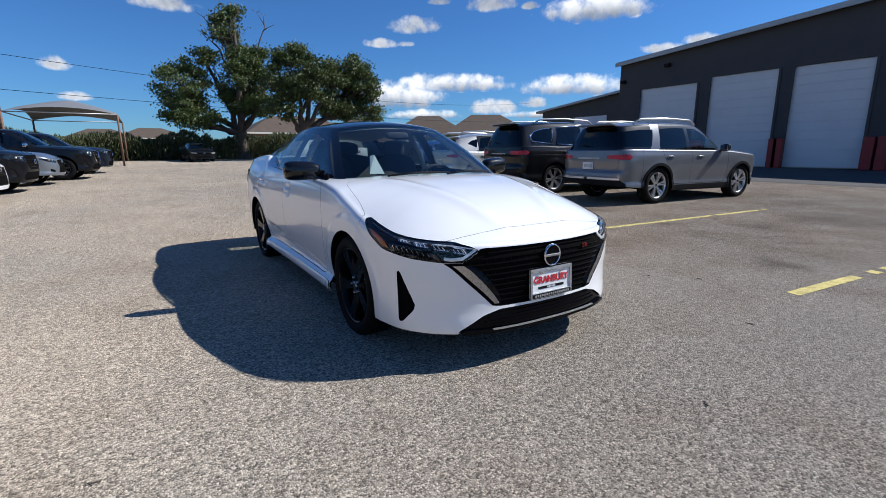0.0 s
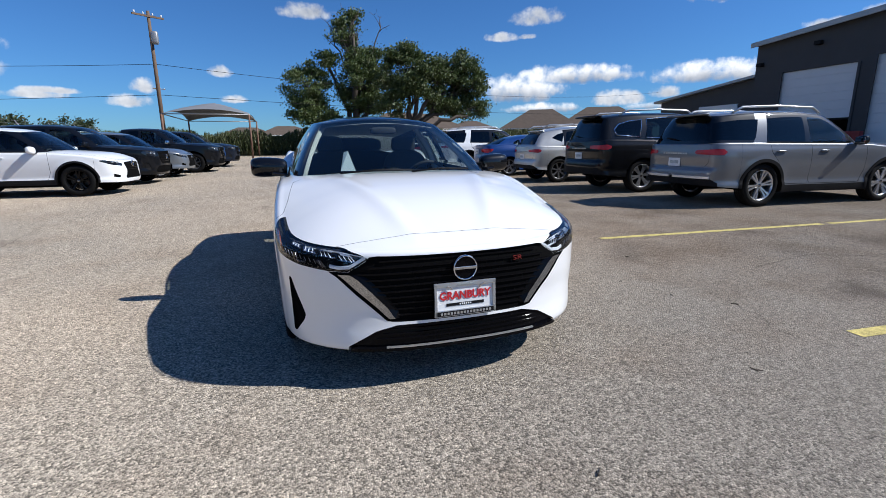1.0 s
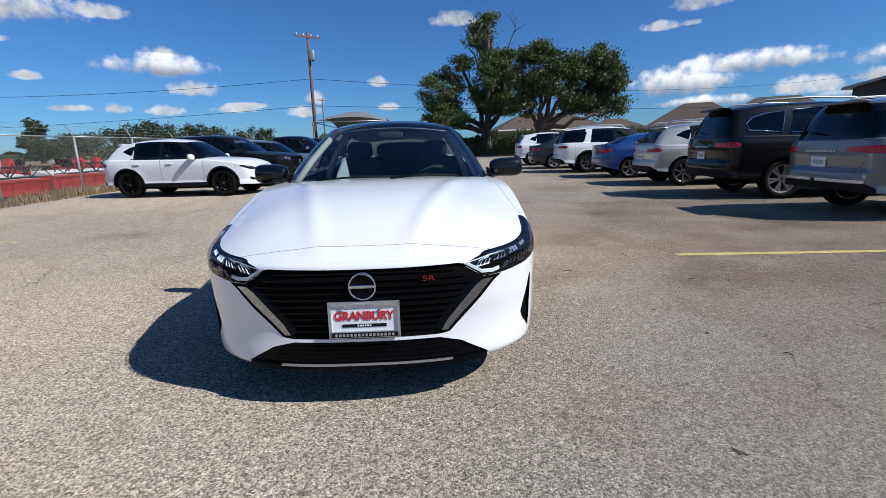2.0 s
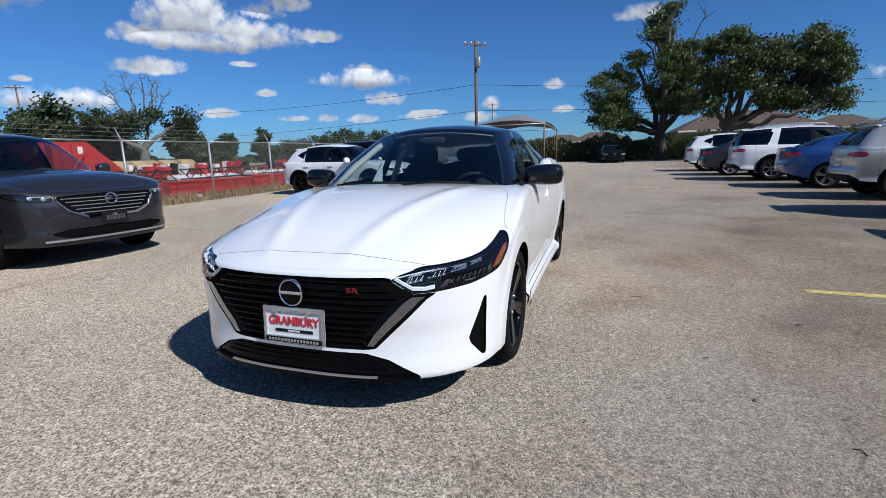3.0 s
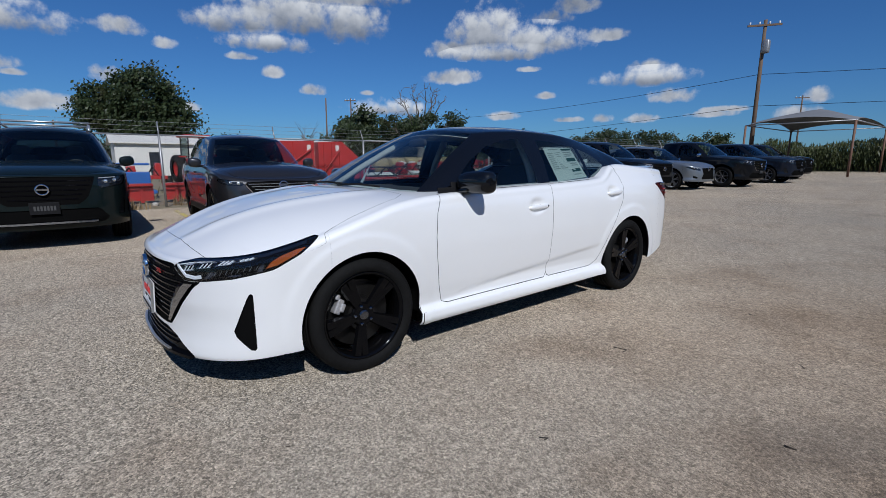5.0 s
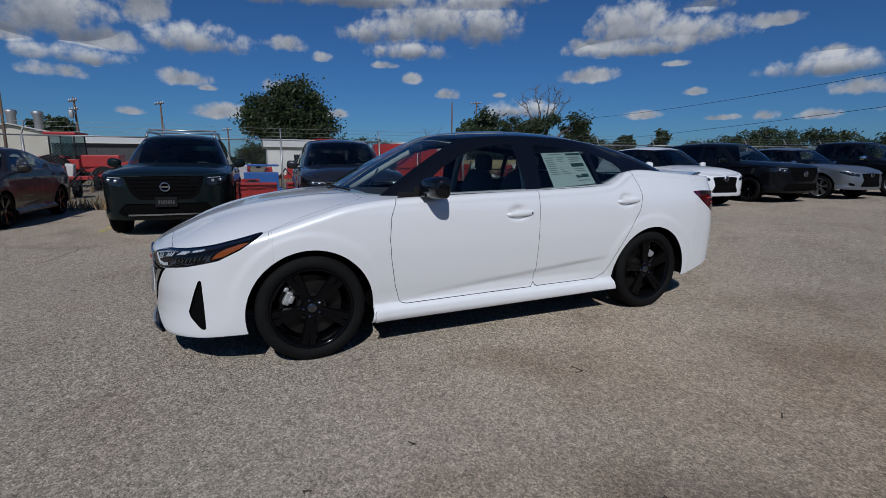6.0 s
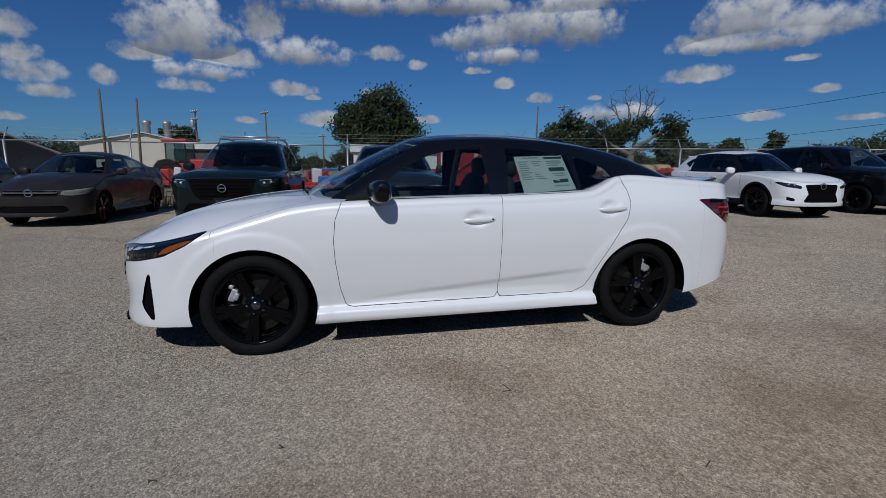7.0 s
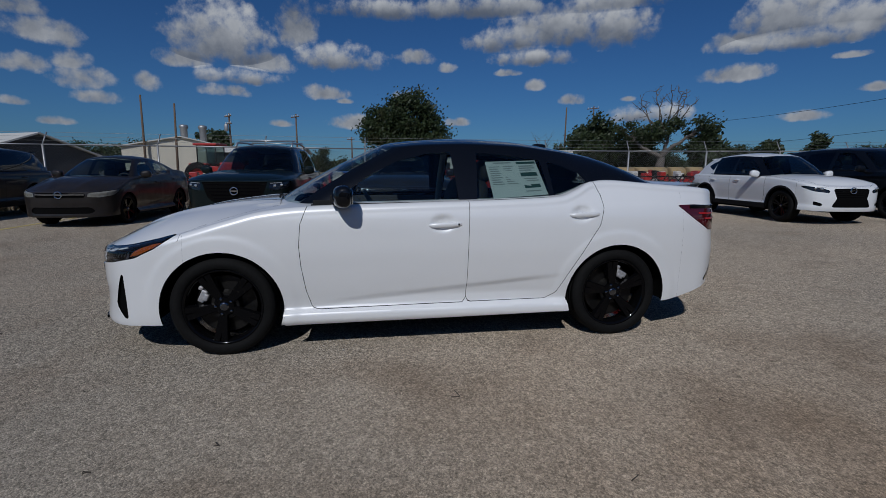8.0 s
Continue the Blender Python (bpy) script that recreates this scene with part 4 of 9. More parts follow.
# ---- the white saloon ----
SALOON = {
    "cols": 300, "rows": 116, "detail": True, "seg": 64,
    "outline": [(0, -2.268), (0.20, -2.262), (0.38, -2.238), (0.50, -2.203), (0.61, -2.153), (0.715, -2.080), (0.806, -1.980), (0.858, -1.868), (0.880, -1.725), (0.887, -1.48),
                (0.884, -1.1), (0.876, -0.6), (0.876, 0.2), (0.884, 0.9), (0.894, 1.35), (0.890, 1.68), (0.872, 1.92), (0.822, 2.12), (0.67, 2.265), (0.34, 2.335), (0, 2.35)],
    "bottom": ([-2.27, -2.2, -2.0, -1.7, -0.95, 0.98, 1.72, 2.3], [0.205, 0.205, 0.215, 0.225, 0.195, 0.215, 0.255, 0.40]),
    "shoulder": ([-2.27, -2.1, -1.93, -1.76, -1.58, -1.3, -1.1, -0.85, -0.24, 0.6, 0.93, 1.06, 1.17, 1.30, 1.6, 1.85, 2.1, 2.3],
                 [0.697, 0.704, 0.724, 0.758, 0.806, 0.888, 0.94, 0.968, 0.988, 1.012, 1.032, 1.08, 1.132, 1.144, 1.125, 1.108, 1.092, 1.075]),
    "crown": ([-2.25, -2.18, -2.06, -1.9, -1.72, -1.5, -1.2, -1.0, 1.3, 1.75, 2.0, 2.2, 2.3], [0.703, 0.741, 0.788, 0.852, 0.908, 0.955, 0.992, 1.002, 1.08, 1.10, 1.10, 1.105, 1.10]),
    "crown_power": 3.0,
    "inset_side": ([0.17, 0.20, 0.225, 0.262, 0.285, 0.30, 0.34, 0.42, 0.55, 0.68, 0.80, 0.88, 0.95, 1.0, 1.06, 1.10, 1.15], [0.05, 0.012, 0.0, 0.004, 0.03, 0.046, 0.04, 0.024, 0.008, 0.0, 0.004, 0.012, 0.03, 0.055, 0.092, 0.120, 0.150]),
    "inset_end": ([0.17, 0.20, 0.25, 0.32, 0.42, 0.55, 0.68, 0.80, 0.88, 0.95, 1.0, 1.06, 1.10, 1.15], [0.05, 0.03, 0.018, 0.012, 0.008, 0.004, 0.0, 0.004, 0.012, 0.03, 0.055, 0.092, 0.120, 0.150]),
    "crease": ((-0.80, 0.335), (0.75, 0.475), 0.016), "ridge": 0.013, "arch_lip": 0.006, "handle_cups": [(0.075, 0.852), (1.07, 0.914)],
    "inset_front": ([0.18, 0.225, 0.26, 0.33, 0.40, 0.5, 0.6, 0.65, 0.70, 0.76], [0.03, 0.0, 0.004, 0.016, 0.02, 0.012, 0.012, 0.02, 0.035, 0.06]),
    "inset_rear": ([0.2, 0.35, 0.5, 0.62, 0.75, 0.9, 1.0, 1.1], [0.06, 0.02, 0.0, 0.0, 0.02, 0.03, 0.035, 0.02]),
    "round": (0.03, 0.05, 0.03), "flare": 0.012, "gap": 0.0022,
    "axle_f": -1.355, "axle_r": 1.355, "tyre": 0.327, "tyre_width": 0.215, "rim": 0.244, "arch": 0.375, "arch_z": 0.315,
    "track": 0.765, "half_w": 0.885, "under": 0.17, "rims": "rim_black", "spokes": 5, "spoke_turn": 0.80, "spoke_turn_rear": 0.42, "spoke_pair": (-0.105, 0.105), "spoke_w": (0.022, 0.024, 0.026),
    "paint": "white_paint", "roof_paint": "black_gloss", "glass": ("glass", "glass_mid", "glass_mid"), "pillar_paint": "black_gloss",
    "fascia": [
        ("grille", "nose", [(0.000, 0.668), (0.20, 0.669), (0.34, 0.671), (0.44, 0.673), (0.474, 0.668), (0.478, 0.655), (0.572, 0.598), (0.672, 0.600), (0.630, 0.575), (0.392, 0.352), (0.344, 0.346), (0.000, 0.344), (-0.100, 0.344), (-0.100, 0.668)], "void", -0.03, False, "gloss black honeycomb grille backing"),
        ("headlight", "nose", [(0.478, 0.662), (0.572, 0.603), (0.680, 0.606), (0.850, 0.625), (1.040, 0.662), (1.165, 0.722), (1.295, 0.810), (1.078, 0.778), (0.884, 0.748), (0.734, 0.722), (0.60, 0.702), (0.52, 0.683)], "lamp_dark", -0.016, True, "slim dark headlight with white daytime strip"),
        ("lower_intake", "nose", [(0.000, 0.326), (0.344, 0.326), (0.449, 0.30), (0.589, 0.222), (0.589, 0.15), (-0.100, 0.15), (-0.100, 0.326)], "grille_black", -0.012, False, "gloss black lower intake"),
        ("bumper_vent", "nose", [(0.937, 0.55), (0.922, 0.55), (0.835, 0.365), (0.846, 0.335), (0.918, 0.262), (0.937, 0.27)], "plastic", -0.03, True, "black ribbed corner vent"),
        ("tail_lamp", "tail", [(1.20, 0.965), (1.05, 0.968), (0.8, 0.955), (0.45, 0.935), (0.38, 0.89), (0.5, 0.82), (0.8, 0.775), (0.92, 0.785), (1.05, 0.86)], "tail_red", 0.004, True, "smoked red wrap-around tail lamp"),
        ("rear_diffuser", "tail", [(-0.1, 0.42), (0.5, 0.42), (0.72, 0.33), (0.72, 0.2), (-0.1, 0.2)], "plastic", -0.01, False, "black diffuser"),
        ("rear_vent", "tail", [(0.74, 0.56), (0.90, 0.405), (0.90, 0.385), (0.72, 0.42)], "plastic", -0.01, True, "black corner vent"),
    ],
    "doors": [
        [(-0.806, 1.2), (-0.812, 0.97), (-0.855, 0.86), (-0.868, 0.72), (-0.86, 0.59), (-0.835, 0.42), (-0.80, 0.30), (-0.76, 0.288), (0.22, 0.295), (0.243, 0.33), (0.25, 0.7), (0.265, 1.2)],
        [(0.265, 1.2), (0.25, 0.7), (0.243, 0.33), (0.26, 0.297), (0.82, 0.302), (0.90, 0.34), (0.99, 0.50), (1.10, 0.68), (1.20, 0.83), (1.23, 0.95), (1.22, 1.04), (1.16, 1.2)],
    ],
    "cladding": [[(-0.975, 0.1), (-0.975, 0.262), (-0.95, 0.268), (0.95, 0.268), (0.985, 0.245), (0.985, 0.1)]], "sill_paint": "white_paint", "sill_off": 0.006,
    "hood": [(0, -2.112), (0.25, -2.110), (0.44, -2.100), (0.56, -2.086), (0.68, -2.066), (0.95, -1.9), (0.95, -1.60), (0.842, -1.572), (0.828, -1.54), (0.80, -1.40), (0.775, -1.2), (0.755, -1.08), (0.70, -1.0), (0, -1.08), (-0.1, -1.08), (-0.1, -2.112)],
    "boot": [(0, 1.90), (0.60, 1.84), (0.66, 1.92), (0.66, 2.1), (0.6, 2.40), (-0.1, 2.40), (-0.1, 1.90)],
    "splits": (-1.56, 1.86),
    "cockpit": [(-0.1, -0.98), (0.55, -0.93), (0.68, -0.85), (0.72, -0.5), (0.735, 0.3), (0.72, 0.9), (0.60, 1.52), (-0.1, 1.65)],
    "cabin": [(0, -1.10, 0.98, 0, -0.30), (0.36, -1.065, 0.98, 0.27, -0.288), (0.62, -0.985, 0.96, 0.445, -0.25), (0.735, -0.86, 0.95, 0.495, -0.19), (0.765, -0.48, 0.96, 0.52, 0.0),
              (0.772, 0.1, 0.97, 0.53, 0.26), (0.772, 0.6, 0.99, 0.528, 0.6), (0.755, 1.0, 1.01, 0.51, 0.9), (0.728, 1.38, 1.04, 0.475, 1.13), (0.675, 1.74, 1.07, 0.425, 1.27), (0.47, 1.90, 1.08, 0.30, 1.32), (0, 1.95, 1.085, 0, 1.34)],
    "roof": ([-0.36, -0.18, 0.0, 0.3, 0.65, 1.0, 1.35], [1.395, 1.428, 1.446, 1.458, 1.447, 1.406, 1.345]), "roof_drop": 0.062, "bulge": 0.022,
    "screen_u": 2.6, "screen_v": (0.03, 0.975), "back_u": 9.2, "back_v": (0.08, 0.95),
    "windows": [
        [(-0.53, 0.99), (-0.53, 1.085), (-0.42, 1.165), (-0.21, 1.27), (0.0, 1.322), (0.165, 1.338), (0.20, 0.99)],
        [(0.33, 0.995), (0.355, 1.333), (0.5, 1.325), (0.83, 1.285), (0.865, 1.03)],
        [(0.90, 1.04), (0.885, 1.275), (1.0, 1.243), (1.12, 1.19), (1.165, 1.135), (1.04, 1.045)],
    ],
    "tub": (-0.95, 1.5, 0.66, 0.28), "seats": (0.05, 0.85, 0.50), "dash": (-0.72, 0.86),
}


def white_saloon():
    car = thing("saloon_car", "pearl white four-door saloon with a gloss black roof, parked alone", "car")
    S = SALOON
    G, K = build_car(S, car)
    at = G["at"]
    # grille bars, in staggered rows
    grille = [o for o in car.children if o.name.startswith("grille")][0]
    zs = np.linspace(0.372, 0.645, 10)
    for k, zz in enumerate(zs):
        wide = np.interp(zz, [0.35, 0.575, 0.60, 0.65, 0.70], [0.37, 0.59, 0.535, 0.45, 0.42]) - 0.035
        ribbon("grille_bar", at, [(s, zz + 0.006 * math.cos(s * 3)) for s in np.linspace(-wide, wide, 41)], 0.011, 0.012, M["grille_black"], grille, off=-0.018)
        if k + 1 < len(zs):
            zm = (zz + zs[k + 1]) / 2
            n = int(wide / 0.05)
            for i in range(-n, n + 1):
                s = (i + 0.5 * (k % 2)) * 0.05
                if abs(s) < wide - 0.02:
                    p, nn = at(s, zm, -0.019)
                    boxes("grille_rib", [((0, 0, 0), (0.005, 0.010, 0.018))], M["grille_black"], grille, m=pose(p.x, p.y, p.z, 0, 0, math.degrees(math.atan2(nn.y, nn.x)) + 90))
    for sgn in (1, -1):
        edge = [(0.382, 0.362), (0.449, 0.43), (0.525, 0.50), (0.597, 0.567), (0.626, 0.588)]
        inner = [(0.330, 0.362), (0.336, 0.40), (0.392, 0.475), (0.474, 0.56), (0.515, 0.584)]
        vs, fs = [], []
        for (a0, z0), (a1, z1) in zip(edge, inner):
            p, n = at(sgn * a0, z0)
            q, n2 = at(sgn * a1, z1)
            vs += [p - n * 0.012, p + n * 0.004, p.lerp(q, 0.55) + n * 0.004, q - n2 * 0.012, q - n2 * 0.025]
        for i in range(4):
            for k in range(4):
                b = i * 5 + k
                fs.append((b, b + 1, b + 6, b + 5))
        fs += [(0, 1, 2, 3, 4), (24, 23, 22, 21, 20)]
        blade = as_mesh("grille_blade", vs, fs, M["blade"], smooth=False)
        blade.materials.append(M["grille_black"])
        for i, f in enumerate(blade.polygons):
            f.material_index = 1 if i < 16 and i % 4 >= 2 else 0
        place("grille_blade", blade, grille, "bright chrome blade beside the grille")
    # round badge: ring with a bar
    p, n = at(0.0, 0.597, 0.006)
    vs, fs = lathe([(-0.004, 0.063), (0.008, 0.063), (0.012, 0.059), (0.008, 0.055), (0.0, 0.055)], 40, "z")
    ring = place("badge", as_mesh("badge", vs, fs, M["chrome"]), car, "round chrome badge with a plain bar", pose(p.x, p.y, p.z, 90, 0, 0))
    boxes("badge_bar", [((0, 0, 0.006), (0.122, 0.015, 0.01))], M["chrome"], ring, bevel=0.003)
    vs, fs = lathe([(0.0, 0.054), (0.002, 0.03), (0.002, 0.001)], 32, "z")
    place("badge_back", as_mesh("badge_back", vs, fs, M["grille_black"]), ring)
    # trim letters
    p, n = at(0.30, 0.617, 0.002)
    txt = bpy.data.curves.new("trim_badge", "FONT")
    txt.body, txt.size, txt.align_x, txt.align_y, txt.extrude, txt.offset = "SR", 0.044, "CENTER", "CENTER", 0.003, -0.0006
    txt.materials.append(M["badge_red"])
    ob = place("trim_badge", txt, car, "red trim letters on the grille", pose(p.x, p.y, p.z, 90, 0, math.degrees(math.atan2(n.y, n.x)) + 90))
    ob.scale = (1.25, 0.75, 1)
    # show plate in a bright frame
    p, n = at(0.0, 0.444, 0.012)
    bm = bmesh.new()
    add_box(bm, (0, 0, 0), (0.318, 0.012, 0.162), bevel=0.004)
    plate = part("show_plate", bm, M["plate_white"], car, "white show plate with red lettering in a bright frame", m=pose(0, -2.260, 0.44, -3, 0, 0))
    boxes("plate_frame", [((0, -0.008, 0.075), (0.325, 0.012, 0.022)), ((0, -0.008, -0.068), (0.325, 0.012, 0.032)), ((0.155, -0.008, 0), (0.014, 0.012, 0.165)), ((-0.155, -0.008, 0), (0.014, 0.012, 0.165))], M["satin"], plate, bevel=0.002)
    boxes("plate_band", [((0, -0.0155, -0.068), (0.30, 0.003, 0.022))], M["plastic"], plate)
    for i in range(16):
        boxes("plate_mark", [((-0.128 + i * 0.0171, -0.0175, -0.068), (0.011, 0.002, 0.012))], M["satin"], plate)
    for i in range(10):
        boxes("plate_mark", [((-0.04 + i * 0.009, -0.0155, 0.076), (0.006, 0.002, 0.007))], M["ink_grey"], plate)
    boxes("plate_bar", [((0, -0.007, -0.026), (0.20, 0.003, 0.014))], M["plastic"], plate)
    for i in range(6):
        boxes("plate_mark", [((-0.028 + i * 0.011, -0.009, -0.026), (0.007, 0.002, 0.008))], M["plate_white"], plate)
    for sgn in (1, -1):
        boxes("plate_clip", [((sgn * 0.085, -0.0165, 0.062), (0.03, 0.004, 0.008), (0, sgn * -35, 0))], M["chrome"], plate)
    txt = bpy.data.curves.new("plate_word", "FONT")
    txt.body, txt.size, txt.align_x, txt.align_y, txt.extrude, txt.offset = "GRANBURY", 0.064, "CENTER", "CENTER", 0.001, 0.0016
    txt.materials.append(M["red_ink"])
    ob = place("plate_word", txt, plate, "red word on the plate", pose(0, -0.0085, 0.018, 90, 0, 0))
    ob.scale = (0.80, 0.86, 1)
    # lower lip and its bright strip
    intake = [o for o in car.children if o.name.startswith("lower_intake")][0]
    ribbon("splitter", at, [(s, 0.212) for s in np.linspace(-0.575, 0.575, 31)], 0.022, 0.03, M["grille_black"], intake, "gloss black splitter", -0.014)
    ribbon("lip_strip", at, [(s, 0.226 - 0.004 * abs(s)) for s in np.linspace(-0.40, 0.40, 25)], 0.008, 0.012, M["satin"], intake, "bright strip on the lip", 0.002)
    for k in range(3):
        ribbon("intake_bar", at, [(s, 0.262 + k * 0.022) for s in np.linspace(-0.45 + k * 0.03, 0.45 - k * 0.03, 25)], 0.007, 0.012, M["grille_black"], intake, off=-0.014)
    # headlights: reflector boxes, daytime strip, amber corner
    lamps = [o for o in car.children if o.name.startswith("headlight")]
    for lamp in lamps:
        sgn = 1 if np.mean([v.co.x for v in lamp.data.vertices]) > 0 else -1
        # hooked daytime strip round the inner tip
        ribbon("daytime_strip", at, [(sgn * s, zz) for s, zz in ((0.490, 0.668), (0.530, 0.644), (0.570, 0.621), (0.63, 0.617), (0.672, 0.624))], 0.019, 0.006, M["drl"], lamp, "white daytime strip", -0.013)
        ribbon("daytime_strip", at, [(sgn * s, zz) for s, zz in ((0.490, 0.667), (0.540, 0.681), (0.62, 0.697), (0.72, 0.711))], 0.006, 0.005, M["drl"], lamp, "thin white daytime strip", -0.013)
        # stepped grey reflectors, lit upper halves painted as flat bright plates, dark webs between
        for i in range(4):
            a0 = 0.545 + i * 0.108
            lo, hi = 0.640 + i * 0.0215, 0.690 + i * 0.0185
            w = 0.094
            bowl = patch("reflector", at, [(sgn * (a0 - 0.012), lo), (sgn * (a0 + w - 0.022), lo + 0.012), (sgn * (a0 + w), hi + 0.012), (sgn * (a0 + 0.026), hi - 0.004)], M["lamp_bowl"], lamp, "grey lamp reflector", -0.0135, 0.004)
            patch("facet", at, [(sgn * (a0 + 0.004), lo + 0.030), (sgn * (a0 + w - 0.026), lo + 0.042), (sgn * (a0 + w - 0.008), hi + 0.008), (sgn * (a0 + 0.030), hi - 0.006)], M["lamp_white"], bowl, "flat bright plate that paints the reflector's lit upper half", -0.009, 0.002)
            for k in range(3):
                b0 = a0 + 0.012 + k * 0.024
                ribbon("lens_rib", at, [(sgn * b0, lo + 0.006 + k * 0.004), (sgn * (b0 + 0.018), lo + 0.030 + k * 0.004)], 0.004, 0.004, M["drl"], bowl, "", -0.0095)
        # lower tray with faint ribs
        tray = patch("lamp_tray", at, [(sgn * 0.69, 0.617), (sgn * 0.86, 0.634), (sgn * 0.99, 0.655), (sgn * 1.00, 0.690), (sgn * 0.84, 0.668), (sgn * 0.72, 0.648)], M["lamp_smoke"], lamp, "smoked lower tray", -0.0135, 0.003)
        for k in range(9):
            b0 = 0.72 + k * 0.03
            ribbon("tray_rib", at, [(sgn * b0, 0.630 + k * 0.0046), (sgn * (b0 + 0.012), 0.648 + k * 0.0046)], 0.004, 0.003, M["steel_paint"], tray, "", -0.0105)
        patch("side_marker", at, [(sgn * 1.005, 0.668), (sgn * 1.06, 0.680), (sgn * 1.150, 0.722), (sgn * 1.205, 0.758), (sgn * 1.16, 0.752), (sgn * 1.08, 0.726), (sgn * 1.035, 0.702)], M["amber"], lamp, "amber side reflector", -0.013, 0.006)
        # upper lamp edge: its bluish reflection is painted as a dark blue strip
        ribbon("edge_reflection", at, [(sgn * s, zz) for s, zz in ((0.62, 0.7075), (0.80, 0.7295), (1.0, 0.757), (1.12, 0.774), (1.22, 0.788))], 0.014, 0.007, M["brow"], lamp, "dark glossy upper edge, blue reflection put into its colour", -0.013)
    for vent in [o for o in car.children if o.name.startswith("bumper_vent")]:
        sgn = 1 if vent.data.vertices[0].co.x > 0 else -1
        for k in range(8):
            zz = 0.30 + k * 0.028
            a0 = np.interp(zz, [0.27, 0.345, 0.37, 0.55], [0.90, 0.85, 0.85, 0.915])
            ribbon("vent_rib", at, [(sgn * a0, zz), (sgn * 0.928, zz)], 0.006, 0.01, M["grille_black"], vent, off=-0.028)
        ribbon("vent_trim", at, [(sgn * 0.928, 0.27 + 0.28 * i / 8) for i in range(9)], 0.03, 0.004, M["plastic"], vent, off=-0.02)
    # tail lamps: smoked upper band, glowing-red lower bars
    for lamp in [o for o in car.children if o.name.startswith("tail_lamp")]:
        sgn = 1 if np.mean([v.co.x for v in lamp.data.vertices]) > 0 else -1
        end = G["length"]
        ribbon("smoked_band", at, [(sgn * (end - q), 0.945 + 0.012 * (q - 0.5)) for q in np.linspace(0.50, 1.10, 9)], 0.030, 0.006, M["black_gloss"], lamp, "smoked black upper band", 0.004)
        for k in range(2):
            ribbon("lamp_bar", at, [(sgn * (end - q), 0.895 - 0.038 * k + 0.02 * (q - 0.5)) for q in np.linspace(0.52, 1.02 - 0.06 * k, 8)], 0.014, 0.006, M["red_lamp"], lamp, "red lamp bar", 0.003)
    # doors: handles, mirrors, sail panels
    for sgn in (1, -1):
        for y0, y1, zz in ((-0.035, 0.215, 0.843), (0.965, 1.21, 0.905)):
            xx = G["side"]((y0 + y1) / 2, zz)
            ym = (y0 + y1) / 2
            vs, fs = [], []
            for i in range(17):
                q = i / 16 * 2 - 1
                hh, out = 0.016 * (1 - abs(q) ** 3.5) ** 0.6 + 0.002, 0.034 * (1 - q ** 4) ** 0.5
                for k in range(10):
                    t = 2 * math.pi * k / 10
                    vs.append((sgn * (xx + out - 0.004 + 0.009 * math.cos(t)), ym + q * (y1 - y0) / 2, zz + 0.004 * q + hh * math.sin(t)))
                if i:
                    o = (i - 1) * 10
                    fs += [(o + k, o + (k + 1) % 10, o + 10 + (k + 1) % 10, o + 10 + k) for k in range(10)]
            fs += [tuple(range(10)), tuple(range(160, 170))]
            h = place("door_handle", as_mesh("door_handle", vs, fs, M["white_paint"]), car, "white pull handle")
            if y0 < 0:
                pill("lock_button", (sgn * (xx + 0.030), y1 - 0.035, zz + 0.004), (0.012, 0.016, 0.014), M["plastic"], h, "small black lock button", seg=10)
        boxes("belt_trim", [((sgn * 0.792, -0.25, 0.984), (0.012, 1.08, 0.014), (1.0, 0, 0)), ((sgn * 0.79, 0.62, 1.008), (0.012, 0.68, 0.014), (2.2, 0, 0))], M["plastic"], car, "black belt moulding", bevel=0.003)
    for sgn in (1, -1):
        vs, fs = [], []
        for i in range(21):
            q = i / 20
            grow = max(1 - abs(2 * q - 1) ** 2.6, 0.0) ** 0.5 if 0 < q < 1 else 0.01
            hz, hy = 0.078 * grow * (0.84 + 0.16 * q), 0.085 * grow * (1 - 0.2 * q)
            for k in range(20):
                t = 2 * math.pi * k / 20
                cy, cz = math.cos(t), math.sin(t)
                yy = hy * math.copysign(abs(cy) ** 0.75, cy) * (0.62 if cy > 0 else 1.0)
                vs.append((sgn * (0.785 + 0.258 * (0.5 - 0.5 * math.cos(math.pi * q))), -0.585 + 0.03 * q + yy, 1.036 + 0.004 * q + hz * math.copysign(abs(cz) ** 0.8, cz)))
            if i:
                o = (i - 1) * 20
                fs += [(o + k, o + (k + 1) % 20, o + 20 + (k + 1) % 20, o + 20 + k) for k in range(20)]
        mo = place("wing_mirror", as_mesh("wing_mirror", vs, fs, M["black_gloss"], weld=1e-4), car, "gloss black mirror housing")
        pill("mirror_glass", (sgn * 0.915, -0.528, 1.038), (0.17, 0.012, 0.105), M["chrome"], mo, "", 0.5, 20, (0, 0, sgn * 7))
        boxes("mirror_arm", [((sgn * 0.832, -0.60, 0.985), (0.13, 0.10, 0.026), (0, sgn * -8, 0)), ((sgn * 0.85, -0.592, 0.998), (0.09, 0.08, 0.03))], M["black_gloss"], mo, "", bevel=0.01)
        boxes("sail_panel", [((sgn * 0.778, -0.66, 0.992), (0.012, 0.24, 0.03), (0, sgn * -14, 0)), ((sgn * 0.772, -0.60, 1.015), (0.012, 0.14, 0.05), (0, sgn * -14, 0))], M["plastic"], car, "black sail panel before the window", bevel=0.005)
    # wipers and cowl
    pill("cowl", (0, -1.05, 0.972), (1.04, 0.15, 0.045), M["plastic"], car, "black plastic scuttle")
